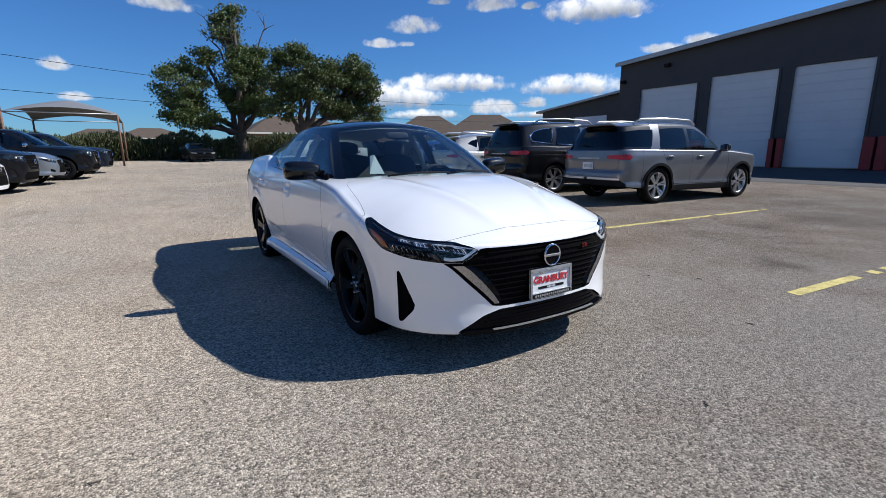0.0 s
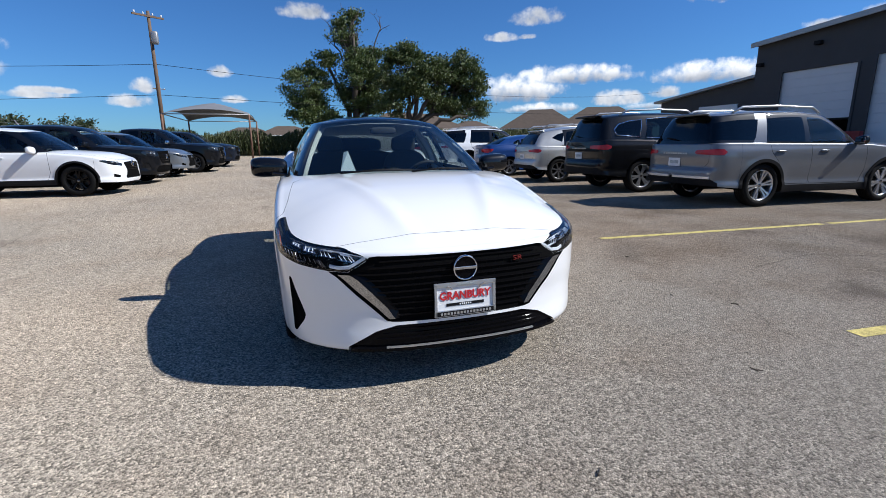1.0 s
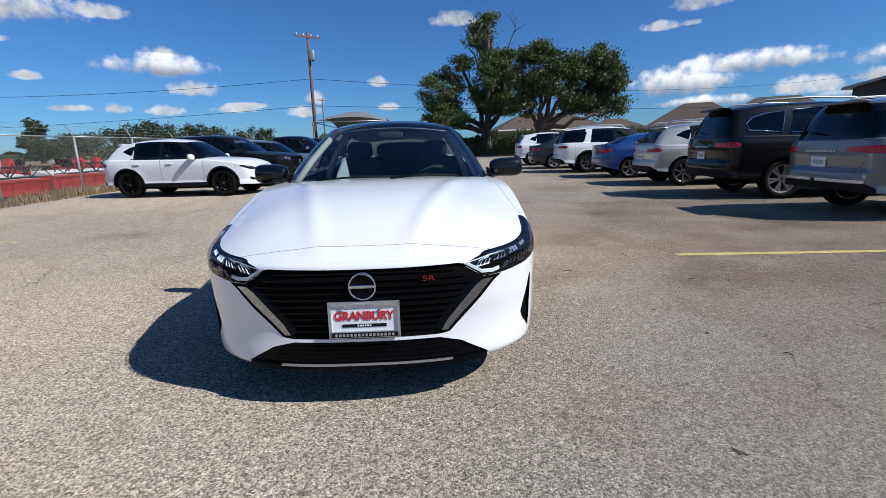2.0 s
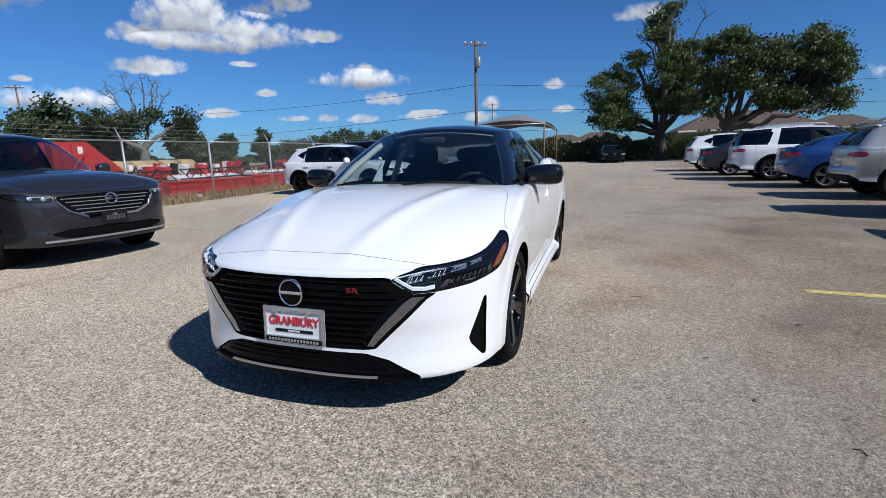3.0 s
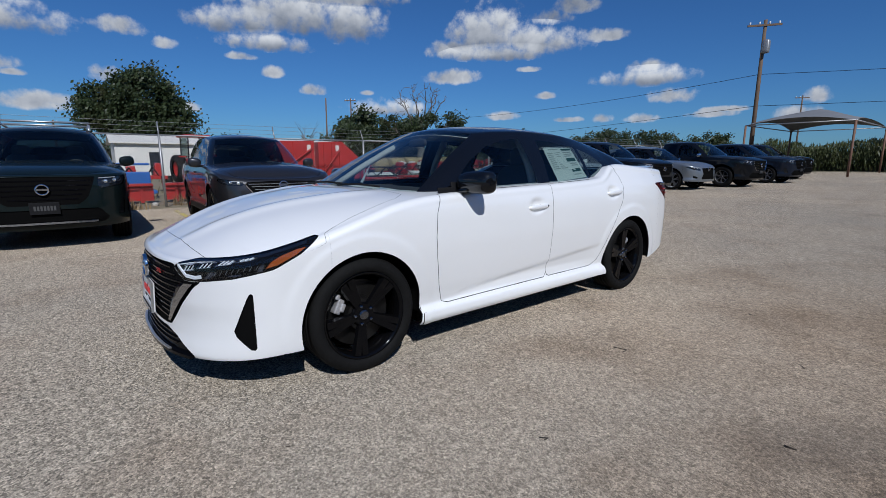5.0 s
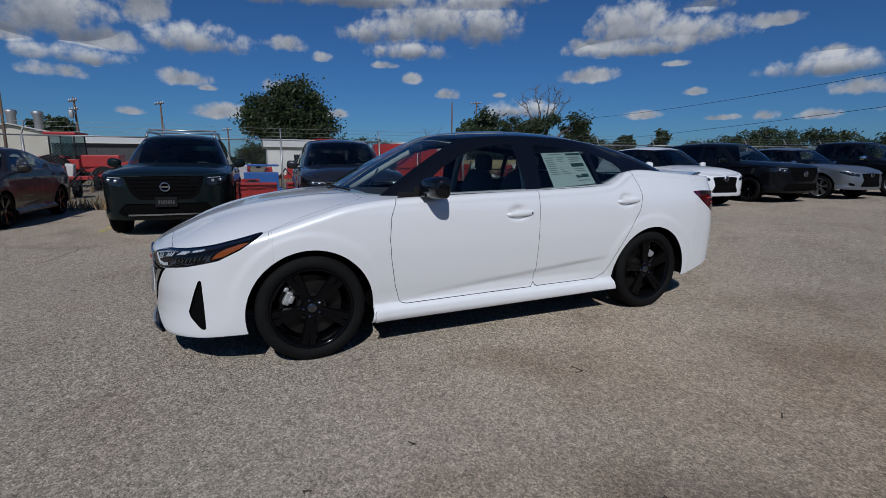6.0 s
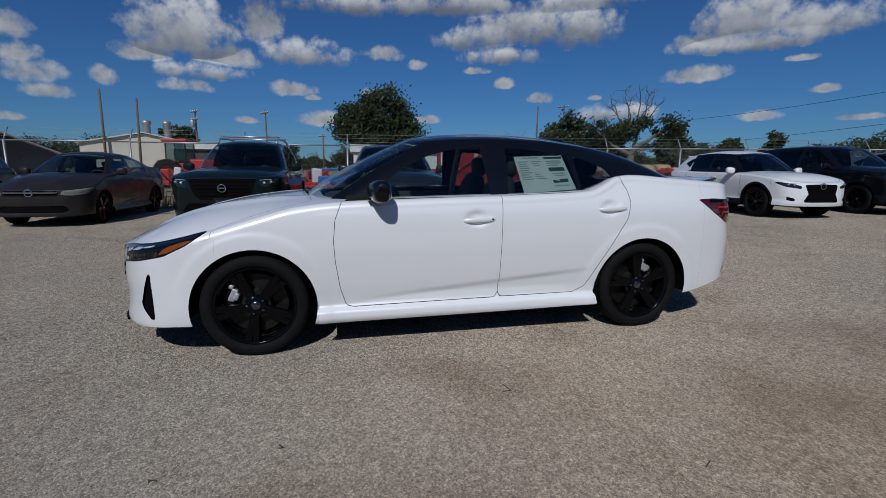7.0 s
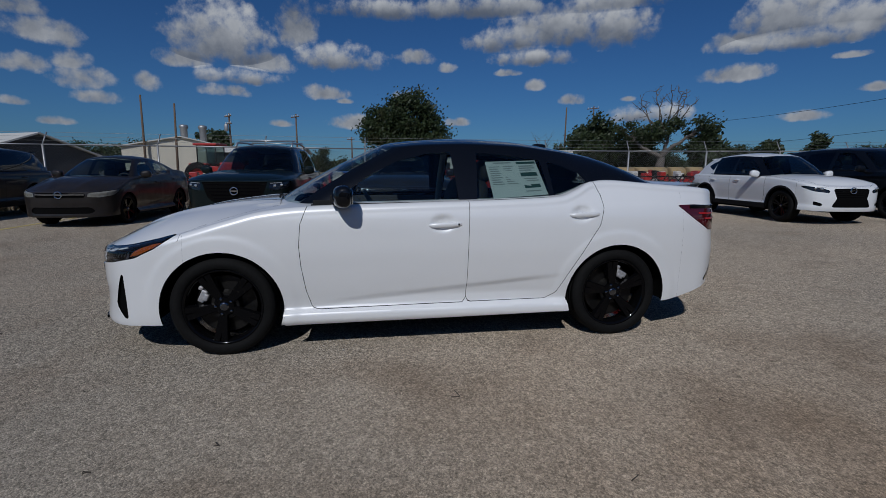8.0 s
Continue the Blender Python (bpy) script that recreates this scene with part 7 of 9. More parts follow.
# ---- canopy, poles and wires ----
def canopy():
    c = thing("shade_canopy", "grey peaked shade-cloth canopy on steel posts", "canopy")
    x0, x1, y0, y1 = -8.2, -2.9, 31.2, 40.5
    ez, pz = 3.4, 4.5
    n = 12
    vs, fs = [], []
    for j in range(n + 1):
        for i in range(n + 1):
            u, v = i / n, j / n
            r = max(abs(u - 0.5), abs(v - 0.5)) * 2
            sag = 0.35 * (4 * u * (1 - u) if max(abs(v - 0.5) * 2, 0) >= abs(u - 0.5) * 2 else 4 * v * (1 - v)) * r ** 3
            pull = 0.10 * (1 - abs(2 * (v if abs(u - .5) > abs(v - .5) else u) - 1)) * r
            vs.append((x0 + (x1 - x0) * (0.5 + (u - 0.5) * (1 - pull)), y0 + (y1 - y0) * (0.5 + (v - 0.5) * (1 - pull)), pz + (ez - pz) * r ** 1.25 + sag))
    for j in range(n):
        for i in range(n):
            a = j * (n + 1) + i
            fs.append((a, a + 1, a + n + 2, a + n + 1))
    m = len(vs)
    cl = place("cloth", as_mesh("cloth", vs, fs, M["canvas"]), c, "stretched grey cloth")
    for x in (x0, x1):
        for y in (y0, y1):
            tube("post", [(x, y, gz(x, y) - 0.1), (x, y, ez)], 0.06, M["rust_post"], c, sides=10)
    rim = [(x0, y0), (x1, y0), (x1, y1), (x0, y1), (x0, y0)]
    for (ax, ay), (bx, by) in zip(rim, rim[1:]):
        tube("edge_pipe", [(ax, ay, ez), (bx, by, ez)], 0.035, M["galv"], c, sides=6)


canopy()


def utility_pole(x, y, top, label, arms=1, lean=0.0, r=0.15, can=True):
    p = thing("utility_pole", label, "utility pole", Matrix.Translation((x, y, gz(x, y))), "utility poles")
    tube("shaft", [(0, 0, -0.3), (lean * 0.5, 0, top / 2), (lean, 0, top)], r, M["pole_wood"], p, sides=10, taper=[r, r * 0.85, r * 0.65])
    for k in range(arms):
        z = top - 0.35 - k * 0.9
        a = boxes("crossarm", [((lean, -0.12, z), (2.0, 0.1, 0.12), (0, 0, 35))], M["pole_wood"], p)
        for s in (-0.85, -0.3, 0.3, 0.85):
            pill("insulator", (lean + s * 0.82, -0.12 + s * 0.57, z + 0.14), (0.1, 0.1, 0.18), M["door_white"], a, seg=10)
    if can:
        pill("transformer", (lean + 0.28, -0.3, top - 1.75), (0.42, 0.42, 0.85), M["galv"], p, "grey can transformer", 0.4, 16)
    return p


utility_pole(-8.9, 34.7, 10.0, "weathered wooden utility pole with a transformer", 1)
POLES = [(-112.5, 62, 9.2, -0.3, 0, False), (-109.6, 58, 8.1, -0.6, 0, False), (-104.2, 64, 7.9, 0.3, 2, True), (-97.2, 66, 8.4, 0.0, 1, False), (-62.6, 80, 11.0, 0.0, 1, False), (-65.6, 72, 10.0, 0.2, 0, False), (-14.5, 95, 10.5, 0, 1, False), (-91, 75, 6.2, 0, 1, False)]
for az, d, top, lean, arms, can in POLES:
    utility_pole(3.4 + d * math.sin(radians(az)), -1.2 + d * math.cos(radians(az)), top, "distant wooden utility pole", arms, lean, 0.14, can)


def wire(a, b, sag, label):
    pts = []
    for i in range(25):
        t = i / 24
        p = Vector(a).lerp(Vector(b), t)
        p.z -= sag * 4 * t * (1 - t)
        pts.append(p)
    tagged(tube("overhead_wire", pts, 0.016, M["plastic"], sides=5), label, "cable", "overhead wires")


wire((-8.9, 34.7, 6.95), (60, 62, 9.6), 1.4, "black overhead wire slung between poles")
wire((-8.9, 34.7, 6.95), (-70, 42, 8.8), 1.2, "black overhead wire slung between poles")
wire((-8.9, 34.7, 4.9), (70, 66, 6.8), 0.8, "thin black overhead wire")
wire((-8.9, 34.7, 4.9), (-90, 60, 5.8), 0.7, "thin black overhead wire")


# ---- farm yard behind the fence ----
def implement(x, y, turn, seed, length=3.4, colour="farm_red"):
    """A red field implement: frame, tines, wheels."""
    rnd = random.Random(seed)
    f = thing("field_implement", "red steel farm implement with rows of tines, standing in the yard", "farm implement", pose(x, y, gz(x, y), 0, 0, turn), "farm implements")
    boxes("frame", [((0, 0, 0.55), (length, 0.14, 0.14)), ((0, 0.9, 0.55), (length, 0.14, 0.14)), ((0, 0.45, 0.62), (0.14, 1.1, 0.14)), ((length * 0.42, 0.45, 0.55), (0.12, 1.0, 0.12)), ((-length * 0.42, 0.45, 0.55), (0.12, 1.0, 0.12))], M[colour], f, bevel=0.01)
    for i in range(int(length / 0.8)):
        xx = -length / 2 + 0.3 + i * 0.8
        tube("brace", [(xx, -0.12, 0.35), (xx + 0.45, -0.05, 0.95)], 0.035, M["plastic"], f, sides=5)
        tube("brace", [(xx + 0.45, -0.05, 0.95), (xx + 0.75, 0.2, 0.5)], 0.025, M["plastic"], f, sides=5)
    n = int(length / 0.42)
    for i in range(n):
        xx = -length / 2 + (i + 0.5) * length / n
        tube("tine", [(xx, 0, 0.6), (xx, -0.35, 0.5), (xx, -0.3, 0.05)], 0.025, M["plastic"], f, sides=5)
        if i % 2:
            boxes("hopper", [((xx, 0.5, 0.86), (0.30, 0.36, 0.30 + 0.12 * (i % 3)), (0, 8 * (i % 3) - 8, 0))], M[rnd.choice([colour, colour, "farm_white", "plastic"])], f, bevel=0.04)
    for s in (-1, 1):
        vs, fs = lathe([(-0.09, 0.16), (-0.1, 0.3), (0.1, 0.3), (0.09, 0.16)], 18)
        place("wheel", as_mesh("wheel", vs, fs, M["rubber"]), f, "", pose(s * (length / 2 + 0.15), 0.7, 0.3))
    return f


def board_stack(x, y, turn, length, colour, h=0.5):
    ob = boxes("steel_ramp", [((0, 0, h / 2 + 0.05), (length, 0.35, h)), ((0, 0, h + 0.09), (length, 0.5, 0.07))] + [((-length / 2 + 0.3 + i * (length - 0.6) / 6, -0.2, h * 0.5), (0.09, 0.06, h)) for i in range(7)], M[colour], None, bevel=0.01, m=pose(x, y, gz(x, y), 0, 0, turn))
    return tagged(ob, "long red steel implement beam lying in the yard", "farm implement", "farm implements")


def white_blade(x, y, turn, length):
    ob = boxes("mower_deck", [((0, 0, 0.55), (length, 0.7, 0.18), (8, 0, 0))], M["farm_white"], None, bevel=0.03, m=pose(x, y, gz(x, y), 0, 0, turn))
    tagged(ob, "white sheet-metal mower deck among the implements", "farm implement", "farm implements")
    for i in range(5):
        tube("strut", [(-length / 2 + 0.3 + i * length / 5, -0.36, 0.35), (-length / 2 + 0.6 + i * length / 5, -0.1, 0.8)], 0.03, M["plastic"], ob, sides=5)


def hay_bale(x, y, turn):
    vs, fs = lathe([(-0.72, 0.01), (-0.74, 0.55), (-0.68, 0.70), (0.68, 0.70), (0.74, 0.55), (0.72, 0.01)], 22)
    vs = [Vector(v) * (1 + 0.03 * noise.noise(Vector(v) * 3)) for v in vs]
    ob = place("hay_bale", as_mesh("hay_bale", vs, fs, M["hay"]), None, "", pose(x, y, gz(x, y) + 0.66, 0, 0, turn))
    tagged(ob, "round straw-coloured hay bale in the yard", "hay bale", "hay bales")


def tractor(x, y, turn, colour="farm_red"):
    t = thing("tractor", "red farm tractor with a glazed cab", "tractor", pose(x, y, gz(x, y), 0, 0, turn))
    boxes("engine_cover", [((0, -1.1, 1.25), (0.75, 1.7, 0.62)), ((0, -1.1, 0.85), (0.5, 1.9, 0.3))], M[colour], t, bevel=0.07)
    boxes("cab_base", [((0, 0.35, 1.1), (1.15, 1.2, 0.5))], M[colour], t, bevel=0.05)
    for sx in (-0.55, 0.55):
        for sy in (-0.15, 0.9):
            tube("cab_pillar", [(sx, sy, 1.3), (sx * 0.93, sy, 2.5)], 0.035, M["plastic"], t, sides=6)
        boxes("cab_glass", [((sx, 0.38, 1.9), (0.012, 0.95, 1.1))], M["glass_mid"], t)
        boxes("mudguard", [((sx * 1.25, 0.75, 1.45), (0.4, 1.0, 0.08))], M[colour], t, bevel=0.03)
    boxes("cab_roof", [((0, 0.38, 2.56), (1.35, 1.35, 0.14))], M[colour], t, bevel=0.05)
    for r, y, w in ((0.78, 0.75, 0.45), (0.5, -1.35, 0.32)):
        for s in (-1, 1):
            vs, fs = lathe([(-w / 2, r * 0.55), (-w / 2, r * 0.92), (-w * 0.3, r), (w * 0.3, r), (w / 2, r * 0.92), (w / 2, r * 0.55)], 28)
            wh = place("wheel", as_mesh("wheel", vs, fs, M["rubber"]), t, "", pose(s * 0.78, y, r))
            vs, fs = lathe([(s * w * 0.3, r * 0.55), (s * w * 0.1, r * 0.3), (s * w * 0.2, 0.02)], 20)
            place("rim", as_mesh("rim", vs, fs, M[colour]), wh)
    boxes("loader_arm", [((s * 0.5, -1.6, 1.0), (0.1, 2.0, 0.16), (-12, 0, 0)) for s in (-1, 1)], M[colour], t, bevel=0.02)
    boxes("bucket", [((0, -2.75, 0.5), (1.8, 0.5, 0.55))], M[colour], t, bevel=0.06)


def farm_yard():
    rnd = random.Random(21)
    # beams and implements in rows behind the fence
    for i, y in enumerate(np.arange(-2.5, 27, 4.3)):
        board_stack(-13.2, y, 90 + rnd.uniform(-4, 4), 4.0, "farm_red", 0.42)
    for i, y in enumerate((3.0, 7.4, 11.6, 15.8, 20.2)):
        white_blade(-14.6, y, 90 + rnd.uniform(-6, 6), 3.2)
    for i, (x, y) in enumerate(((-16.6, 2.5), (-17, 6.8), (-16.4, 11.0), (-17.5, 15.5), (-17, 20), (-20, 4), (-20.5, 9), (-20, 13.5), (-20.5, 18.5), (-24, 7), (-24.5, 12), (-25, 22), (-24, 17), (-15, -5.2), (-16, -2.2), (-18.5, -4.4), (-20, -9), (-15.4, -8.6), (-19, -0.6), (-28, 14), (-28, 20), (-22, 26), (-27, 27))):
        implement(x, y, rnd.choice([90, 95, 84, 10]), 40 + i, rnd.uniform(2.6, 4.0), rnd.choice(["farm_red", "farm_red", "farm_red", "farm_white", "farm_red"]))
    for i in range(5):
        hay_bale(-34 + i * 0.3, 16.5 + i * 1.6, 92 + rnd.uniform(-4, 4))
    for i in range(6):
        hay_bale(-38 + i * 0.3, 22 + i * 1.7, 88 + rnd.uniform(-4, 4))
    tractor(-25.2, -8.9, 170)
    tractor(-26, 3.5, 100, "farm_red")
    # red mower with folded wings, close behind the fence
    mow = thing("rotary_mower", "red folded rotary mower with white stickers behind the fence", "mower", pose(-12.45, 0, gz(-12.45, 5)))
    for y0, y1, tip in ((2.7, 4.25, 0.0), (4.4, 5.3, 0.95)):
        prof = [(y0, 0.55), (y0, 1.82), (y1, 1.86), (y1 + tip, 1.05), (y1 + tip, 0.55)]
        vs = [(x, y, z) for x in (-0.16, 0.16) for y, z in prof]
        n = len(prof)
        fs = [tuple(range(n)), tuple(reversed(range(n, 2 * n)))] + [(i, n + i, n + (i + 1) % n, (i + 1) % n) for i in range(n)]
        w = place("wing", as_mesh("wing", vs, fs, M["farm_red"], smooth=False), mow, "upright red deck wing")
        for k in range(3):
            yy = y0 + 0.2 + k * (y1 - y0 - 0.3) / 2
            boxes("rib", [((0.185, yy, 1.2), (0.05, 0.06, 1.2))], M["farm_red"], w, bevel=0.008)
        boxes("sticker", [((0.168, y1 - 0.18, 1.62), (0.012, 0.16, 0.2))], M["farm_white"], w, "white warning sticker", bevel=0.003)
        tube("brace", [(0.22, y0 + 0.1, 0.7), (0.22, y1 - 0.1, 1.6)], 0.03, M["farm_red"], w, sides=6)
    for yy in (3.2, 5.6):
        vs, fs = lathe([(-0.1, 0.16), (-0.11, 0.34), (0.11, 0.34), (0.1, 0.16)], 20)
        place("wheel", as_mesh("wheel", vs, fs, M["rubber"]), mow, "", pose(0.0, yy, 0.34, 0, 0, 0))
    boxes("drawbar", [((0.0, 4.3, 0.5), (0.14, 3.6, 0.14))], M["plastic"], mow, bevel=0.01)
    # black lattice booms on the pale decks
    for i in range(5):
        boom = thing("lattice_boom", "black steel lattice boom lying on the pale decks", "boom", pose(-13.85, 1.2 + i * 4.2, gz(-13.85, 3 + i * 4.2)), "lattice booms")
        for z in (0.56, 0.92):
            tube("chord", [(0, 0, z), (0, 4.05, z)], 0.03, M["plastic"], boom, sides=6)
        for k in range(9):
            za, zb = (0.56, 0.92) if k % 2 else (0.92, 0.56)
            tube("lacing", [(0, k * 0.45, za), (0, (k + 1) * 0.45, zb)], 0.022, M["plastic"], boom, sides=5)
    ob = boxes("generator_set", [((0, 0, 0.55), (1.2, 0.7, 0.6)), ((0, 0, 1.1), (1.3, 0.08, 0.08)), ((0, 0, 0.2), (1.5, 0.8, 0.12))], M["farm_blue"], None, bevel=0.03, m=pose(-15.2, -0.9, 0, 0, 0, 90))
    tagged(ob, "blue engine set on a skid in the yard", "machine")
    # pale kerb and rubble strip along the fence
    for i in range(40):
        y = -20 + i * 1.15 + rnd.uniform(-0.3, 0.3)
        s = rnd.uniform(0.08, 0.2)
        tagged(pill("rubble_stone", (FX - 0.6 + rnd.uniform(-0.3, 0.2), y, gz(FX, y) + s * 0.2 - 0.02), (s * 1.4, s, s * 0.8), M["concrete"], None, "", 0.75, 10), "pale broken stone by the fence", "stone", "rubble stones")


farm_yard()


def shed(x, y, turn, l, w, h, ridge, wall, label, doors=0):
    b = thing("metal_shed", label, "shed", pose(x, y, gz(x, y) - 0.05, 0, 0, turn))
    vs = [(-l / 2, -w / 2, 0), (l / 2, -w / 2, 0), (l / 2, w / 2, 0), (-l / 2, w / 2, 0), (-l / 2, -w / 2, h), (l / 2, -w / 2, h), (l / 2, w / 2, h), (-l / 2, w / 2, h), (-l / 2, 0, ridge), (l / 2, 0, ridge)]
    place("wall", as_mesh("wall", vs, [(0, 1, 5, 4), (2, 3, 7, 6), (1, 2, 6, 9, 5), (3, 0, 4, 8, 7)], M[wall], smooth=False), b)
    for s in (-1, 1):
        q = [(-l / 2 - 0.3, s * (w / 2 + 0.3), h - 0.12), (l / 2 + 0.3, s * (w / 2 + 0.3), h - 0.12), (l / 2 + 0.3, 0, ridge + 0.05), (-l / 2 - 0.3, 0, ridge + 0.05)]
        q += [(a, c, d + 0.12) for a, c, d in q]
        place("roof", as_mesh("roof", q, [(0, 1, 2, 3), (7, 6, 5, 4), (0, 4, 5, 1), (1, 5, 6, 2), (2, 6, 7, 3), (3, 7, 4, 0)], M["metal_white"], smooth=False), b)
    for i in range(int(l / 0.9)):
        boxes("panel_rib", [((-l / 2 + (i + 0.5) * 0.9, -w / 2 - 0.015, h / 2), (0.05, 0.03, h))], M[wall], b)
    for i in range(doors):
        xx = -l / 2 + (i + 0.5) * l / doors
        boxes("door", [((xx, -w / 2 - 0.04, h * 0.36), (l / doors * 0.5, 0.05, h * 0.72))], M["window_dark" if i % 2 else "metal_white"], b)
    return b


def polar(az, d, ex=3.4, ey=-1.2):
    return ex + d * math.sin(radians(az)), ey + d * math.cos(radians(az))


x, y = polar(-109.2, 68)
shed(x, y, 19, 11, 11.5, 3.7, 4.8, "metal_cream", "cream metal barn with a white low gable roof", 3)
for i, az in enumerate((-108.8, -107.0)):
    sx, sy = polar(az, 70)
    vs, fs = lathe([(0, 0.42), (6.0, 0.42), (6.1, 0.54), (6.4, 0.54), (6.5, 0.36)], 20, "z")
    tagged(place("roof_vent", as_mesh("roof_vent", vs, fs, M["galv"]), None, "", Matrix.Translation((sx, sy, gz(sx, sy) + 0.3))), "galvanised round vent above the barn roof", "vent", "roof vents")
x, y = polar(-82, 48)
shed(x, y, 88, 9, 6, 2.75, 3.3, "metal_white", "long white metal shed with open bays", 5)
x, y = polar(-68, 52)
shed(x, y, 100, 9, 5, 2.6, 3.1, "metal_cream", "cream metal shed behind the trailers", 3)
x, y = polar(-123, 48)
shed(x, y, 60, 8, 8, 2.2, 3.6, "wall_grey", "dark shed with a white roof at the yard edge", 0)
x, y = polar(-101, 40)
shed(x, y, 85, 7, 3, 2.6, 2.8, "wall_grey", "dark open machine shed", 0)

# ---- far trees ----
def far_tree(az, d, top, spread, seed, label, leaf="leaf_far", dead=False, leaves=5000, low=0.2, ls=0.3):
    fx, fy = polar(az, d)
    tree("tree", fx, fy, top, spread, label, seed, leaf, 0.25, leaves, 0.3 + spread * 0.03, 0.0, ls, low, dead, gaps=0.15, clump=0.11)


oak("tree", 60 * math.sin(radians(-83.8)) + 2, 60 * math.cos(radians(-83.8)) - 2, "round dark green oak behind the sheds", 31, [(0.9, 0, 8.2, 3.0, 2.8), (-3.0, 0.5, 6.8, 2.2, 2.4), (3.4, -0.5, 5.6, 1.7, 2.2), (-0.3, 0, 5.0, 2.8, 1.9)], (), "leaf_far", 0.45, 2.6, 83.8, 0.17, 150, 0.62, dense=8)
oak("tree", 52 * math.sin(radians(-53)) + 2, 52 * math.cos(radians(-53)) - 2, "half-dead oak with bare grey branches", 32, [(-3.2, 0, 4.6, 1.8, 1.2), (3.0, 0.3, 5.0, 1.5, 1.3), (0.3, 0, 5.0, 1.4, 1.2)],
    [(-2.6, 8.6), (-1.2, 9.1), (0.2, 9.3), (1.5, 8.9), (2.7, 8.0), (-3.4, 8.0), (0.9, 9.0), (-0.5, 8.4)], "leaf_far", 0.5, 2.4, 53, 0.12, 150, 0.42, "bark_dead", 7)
far_tree(-62.5, 55, 7.0, 4.0, 33, "bushy green tree at the yard edge", leaves=20000, ls=0.16)
far_tree(-58.4, 58, 6.4, 3.6, 34, "bushy green tree at the yard edge", leaves=18000, ls=0.16)
far_tree(-67.5, 60, 6.3, 3.2, 35, "thin grey-green scrub tree", "leaf_far", True, 1500, 0.2, 0.2)
far_tree(-106.5, 80, 7.2, 3.0, 36, "tree behind the barn", leaves=4000)
far_tree(-50.0, 60, 5.8, 2.6, 42, "small green tree in the yard", leaves=5000)
for i, (az, d, top, sp) in enumerate(((-45.8, 90, 5.6, 2.3), (-41.5, 90, 6.4, 2.6), (-34, 110, 7.0, 5.0), (-31, 115, 6.8, 5.5), (-27.5, 105, 6.4, 4.5), (-24, 120, 6.4, 4.5), (-20, 110, 5.6, 4.0), (-76, 110, 6.5, 6), (-72, 110, 6.2, 5.5), (-48, 120, 6, 5), (-116, 110, 6.6, 6), (-120, 120, 6.4, 7), (-94, 120, 6, 6), (-100, 120, 6, 6), (-88, 120, 6, 6), (-55, 120, 6.4, 6), (-38, 130, 6, 5), (-126, 110, 6.5, 7))):
    far_tree(az, d, top, sp, 60 + i, "distant green tree on the skyline", leaves=9000, low=0.12, ls=0.2)


def tree_line():
    rnd = random.Random(77)
    vs, fs = [], []
    for i in range(24000):
        az = rnd.uniform(-135, 75)
        d = rnd.uniform(150, 190)
        hh = 3.0 + 2.2 * noise.noise(Vector((az * 0.25, 0, 0))) + 1.2 * noise.noise(Vector((az * 1.1, 5, 0)))
        px, py = polar(az, d)
        p = Vector((px, py, 0.9 + max(hh, 0.8) * rnd.random() ** 0.6))
        u = Vector((rnd.uniform(-1, 1), rnd.uniform(-1, 1), rnd.uniform(-0.6, 0.6))).normalized() * rnd.uniform(0.5, 1.0)
        w = u.orthogonal().normalized() * rnd.uniform(0.4, 0.7)
        o = len(vs)
        vs += [p - u, p + w, p + u, p - w]
        fs.append((o, o + 1, o + 2, o + 3))
    tagged(new("tree_line", as_mesh("tree_line", vs, fs, M["leaf_far"], smooth=False)), "low distant line of trees on the horizon", "woods", kind="stuff")


tree_line()


# ---- houses beyond the hedge ----
def house(az, d, l, w, h, ridge, turn, ex, ey):
    hx, hy = polar(az, d, ex, ey)
    b = thing("house", "single-storey tan brick house with a brown hipped roof", "house", pose(hx, hy, gz(hx, hy), 0, 0, turn), "houses beyond the hedge")
    boxes("wall", [((0, 0, h / 2), (l, w, h))], M["brick"], b)
    e = 0.5
    vs = [(-l / 2 - e, -w / 2 - e, h), (l / 2 + e, -w / 2 - e, h), (l / 2 + e, w / 2 + e, h), (-l / 2 - e, w / 2 + e, h), (-l / 2 + w * 0.45, 0, ridge), (l / 2 - w * 0.45, 0, ridge)]
    place("roof", as_mesh("roof", vs, [(0, 1, 5, 4), (2, 3, 4, 5), (1, 2, 5), (3, 0, 4), (3, 2, 1, 0)], M["roof_brown"], smooth=False), b)
    boxes("fascia", [((0, -w / 2 - e, h - 0.08), (l + 1, 0.05, 0.2))], M["metal_white"], b)
    for i in range(3):
        wd = boxes("window", [((-l / 3 + i * l / 3, -w / 2 - 0.03, h * 0.55), (1.2, 0.08, 1.3))], M["metal_white"], b)
        boxes("pane", [((-l / 3 + i * l / 3, -w / 2 - 0.08, h * 0.55), (1.0, 0.03, 1.1))], M["window_dark"], wd)


house(15.4, 72, 15, 9, 2.7, 5.1, 4, -1.9, -4.1)
house(30.8, 88, 13, 10, 2.8, 6.2, -30, -1.9, -4.1)
house(37.6, 84, 14, 10, 2.8, 6.1, -32, -1.9, -4.1)
house(22.5, 100, 10, 8, 3, 5.0, -6, -1.9, -4.1)
house(1.0, 110, 12, 9, 2.6, 4.6, 5, -1.9, -4.1)
house(-3.2, 118, 12, 9, 2.6, 4.6, 5, -1.9, -4.1)

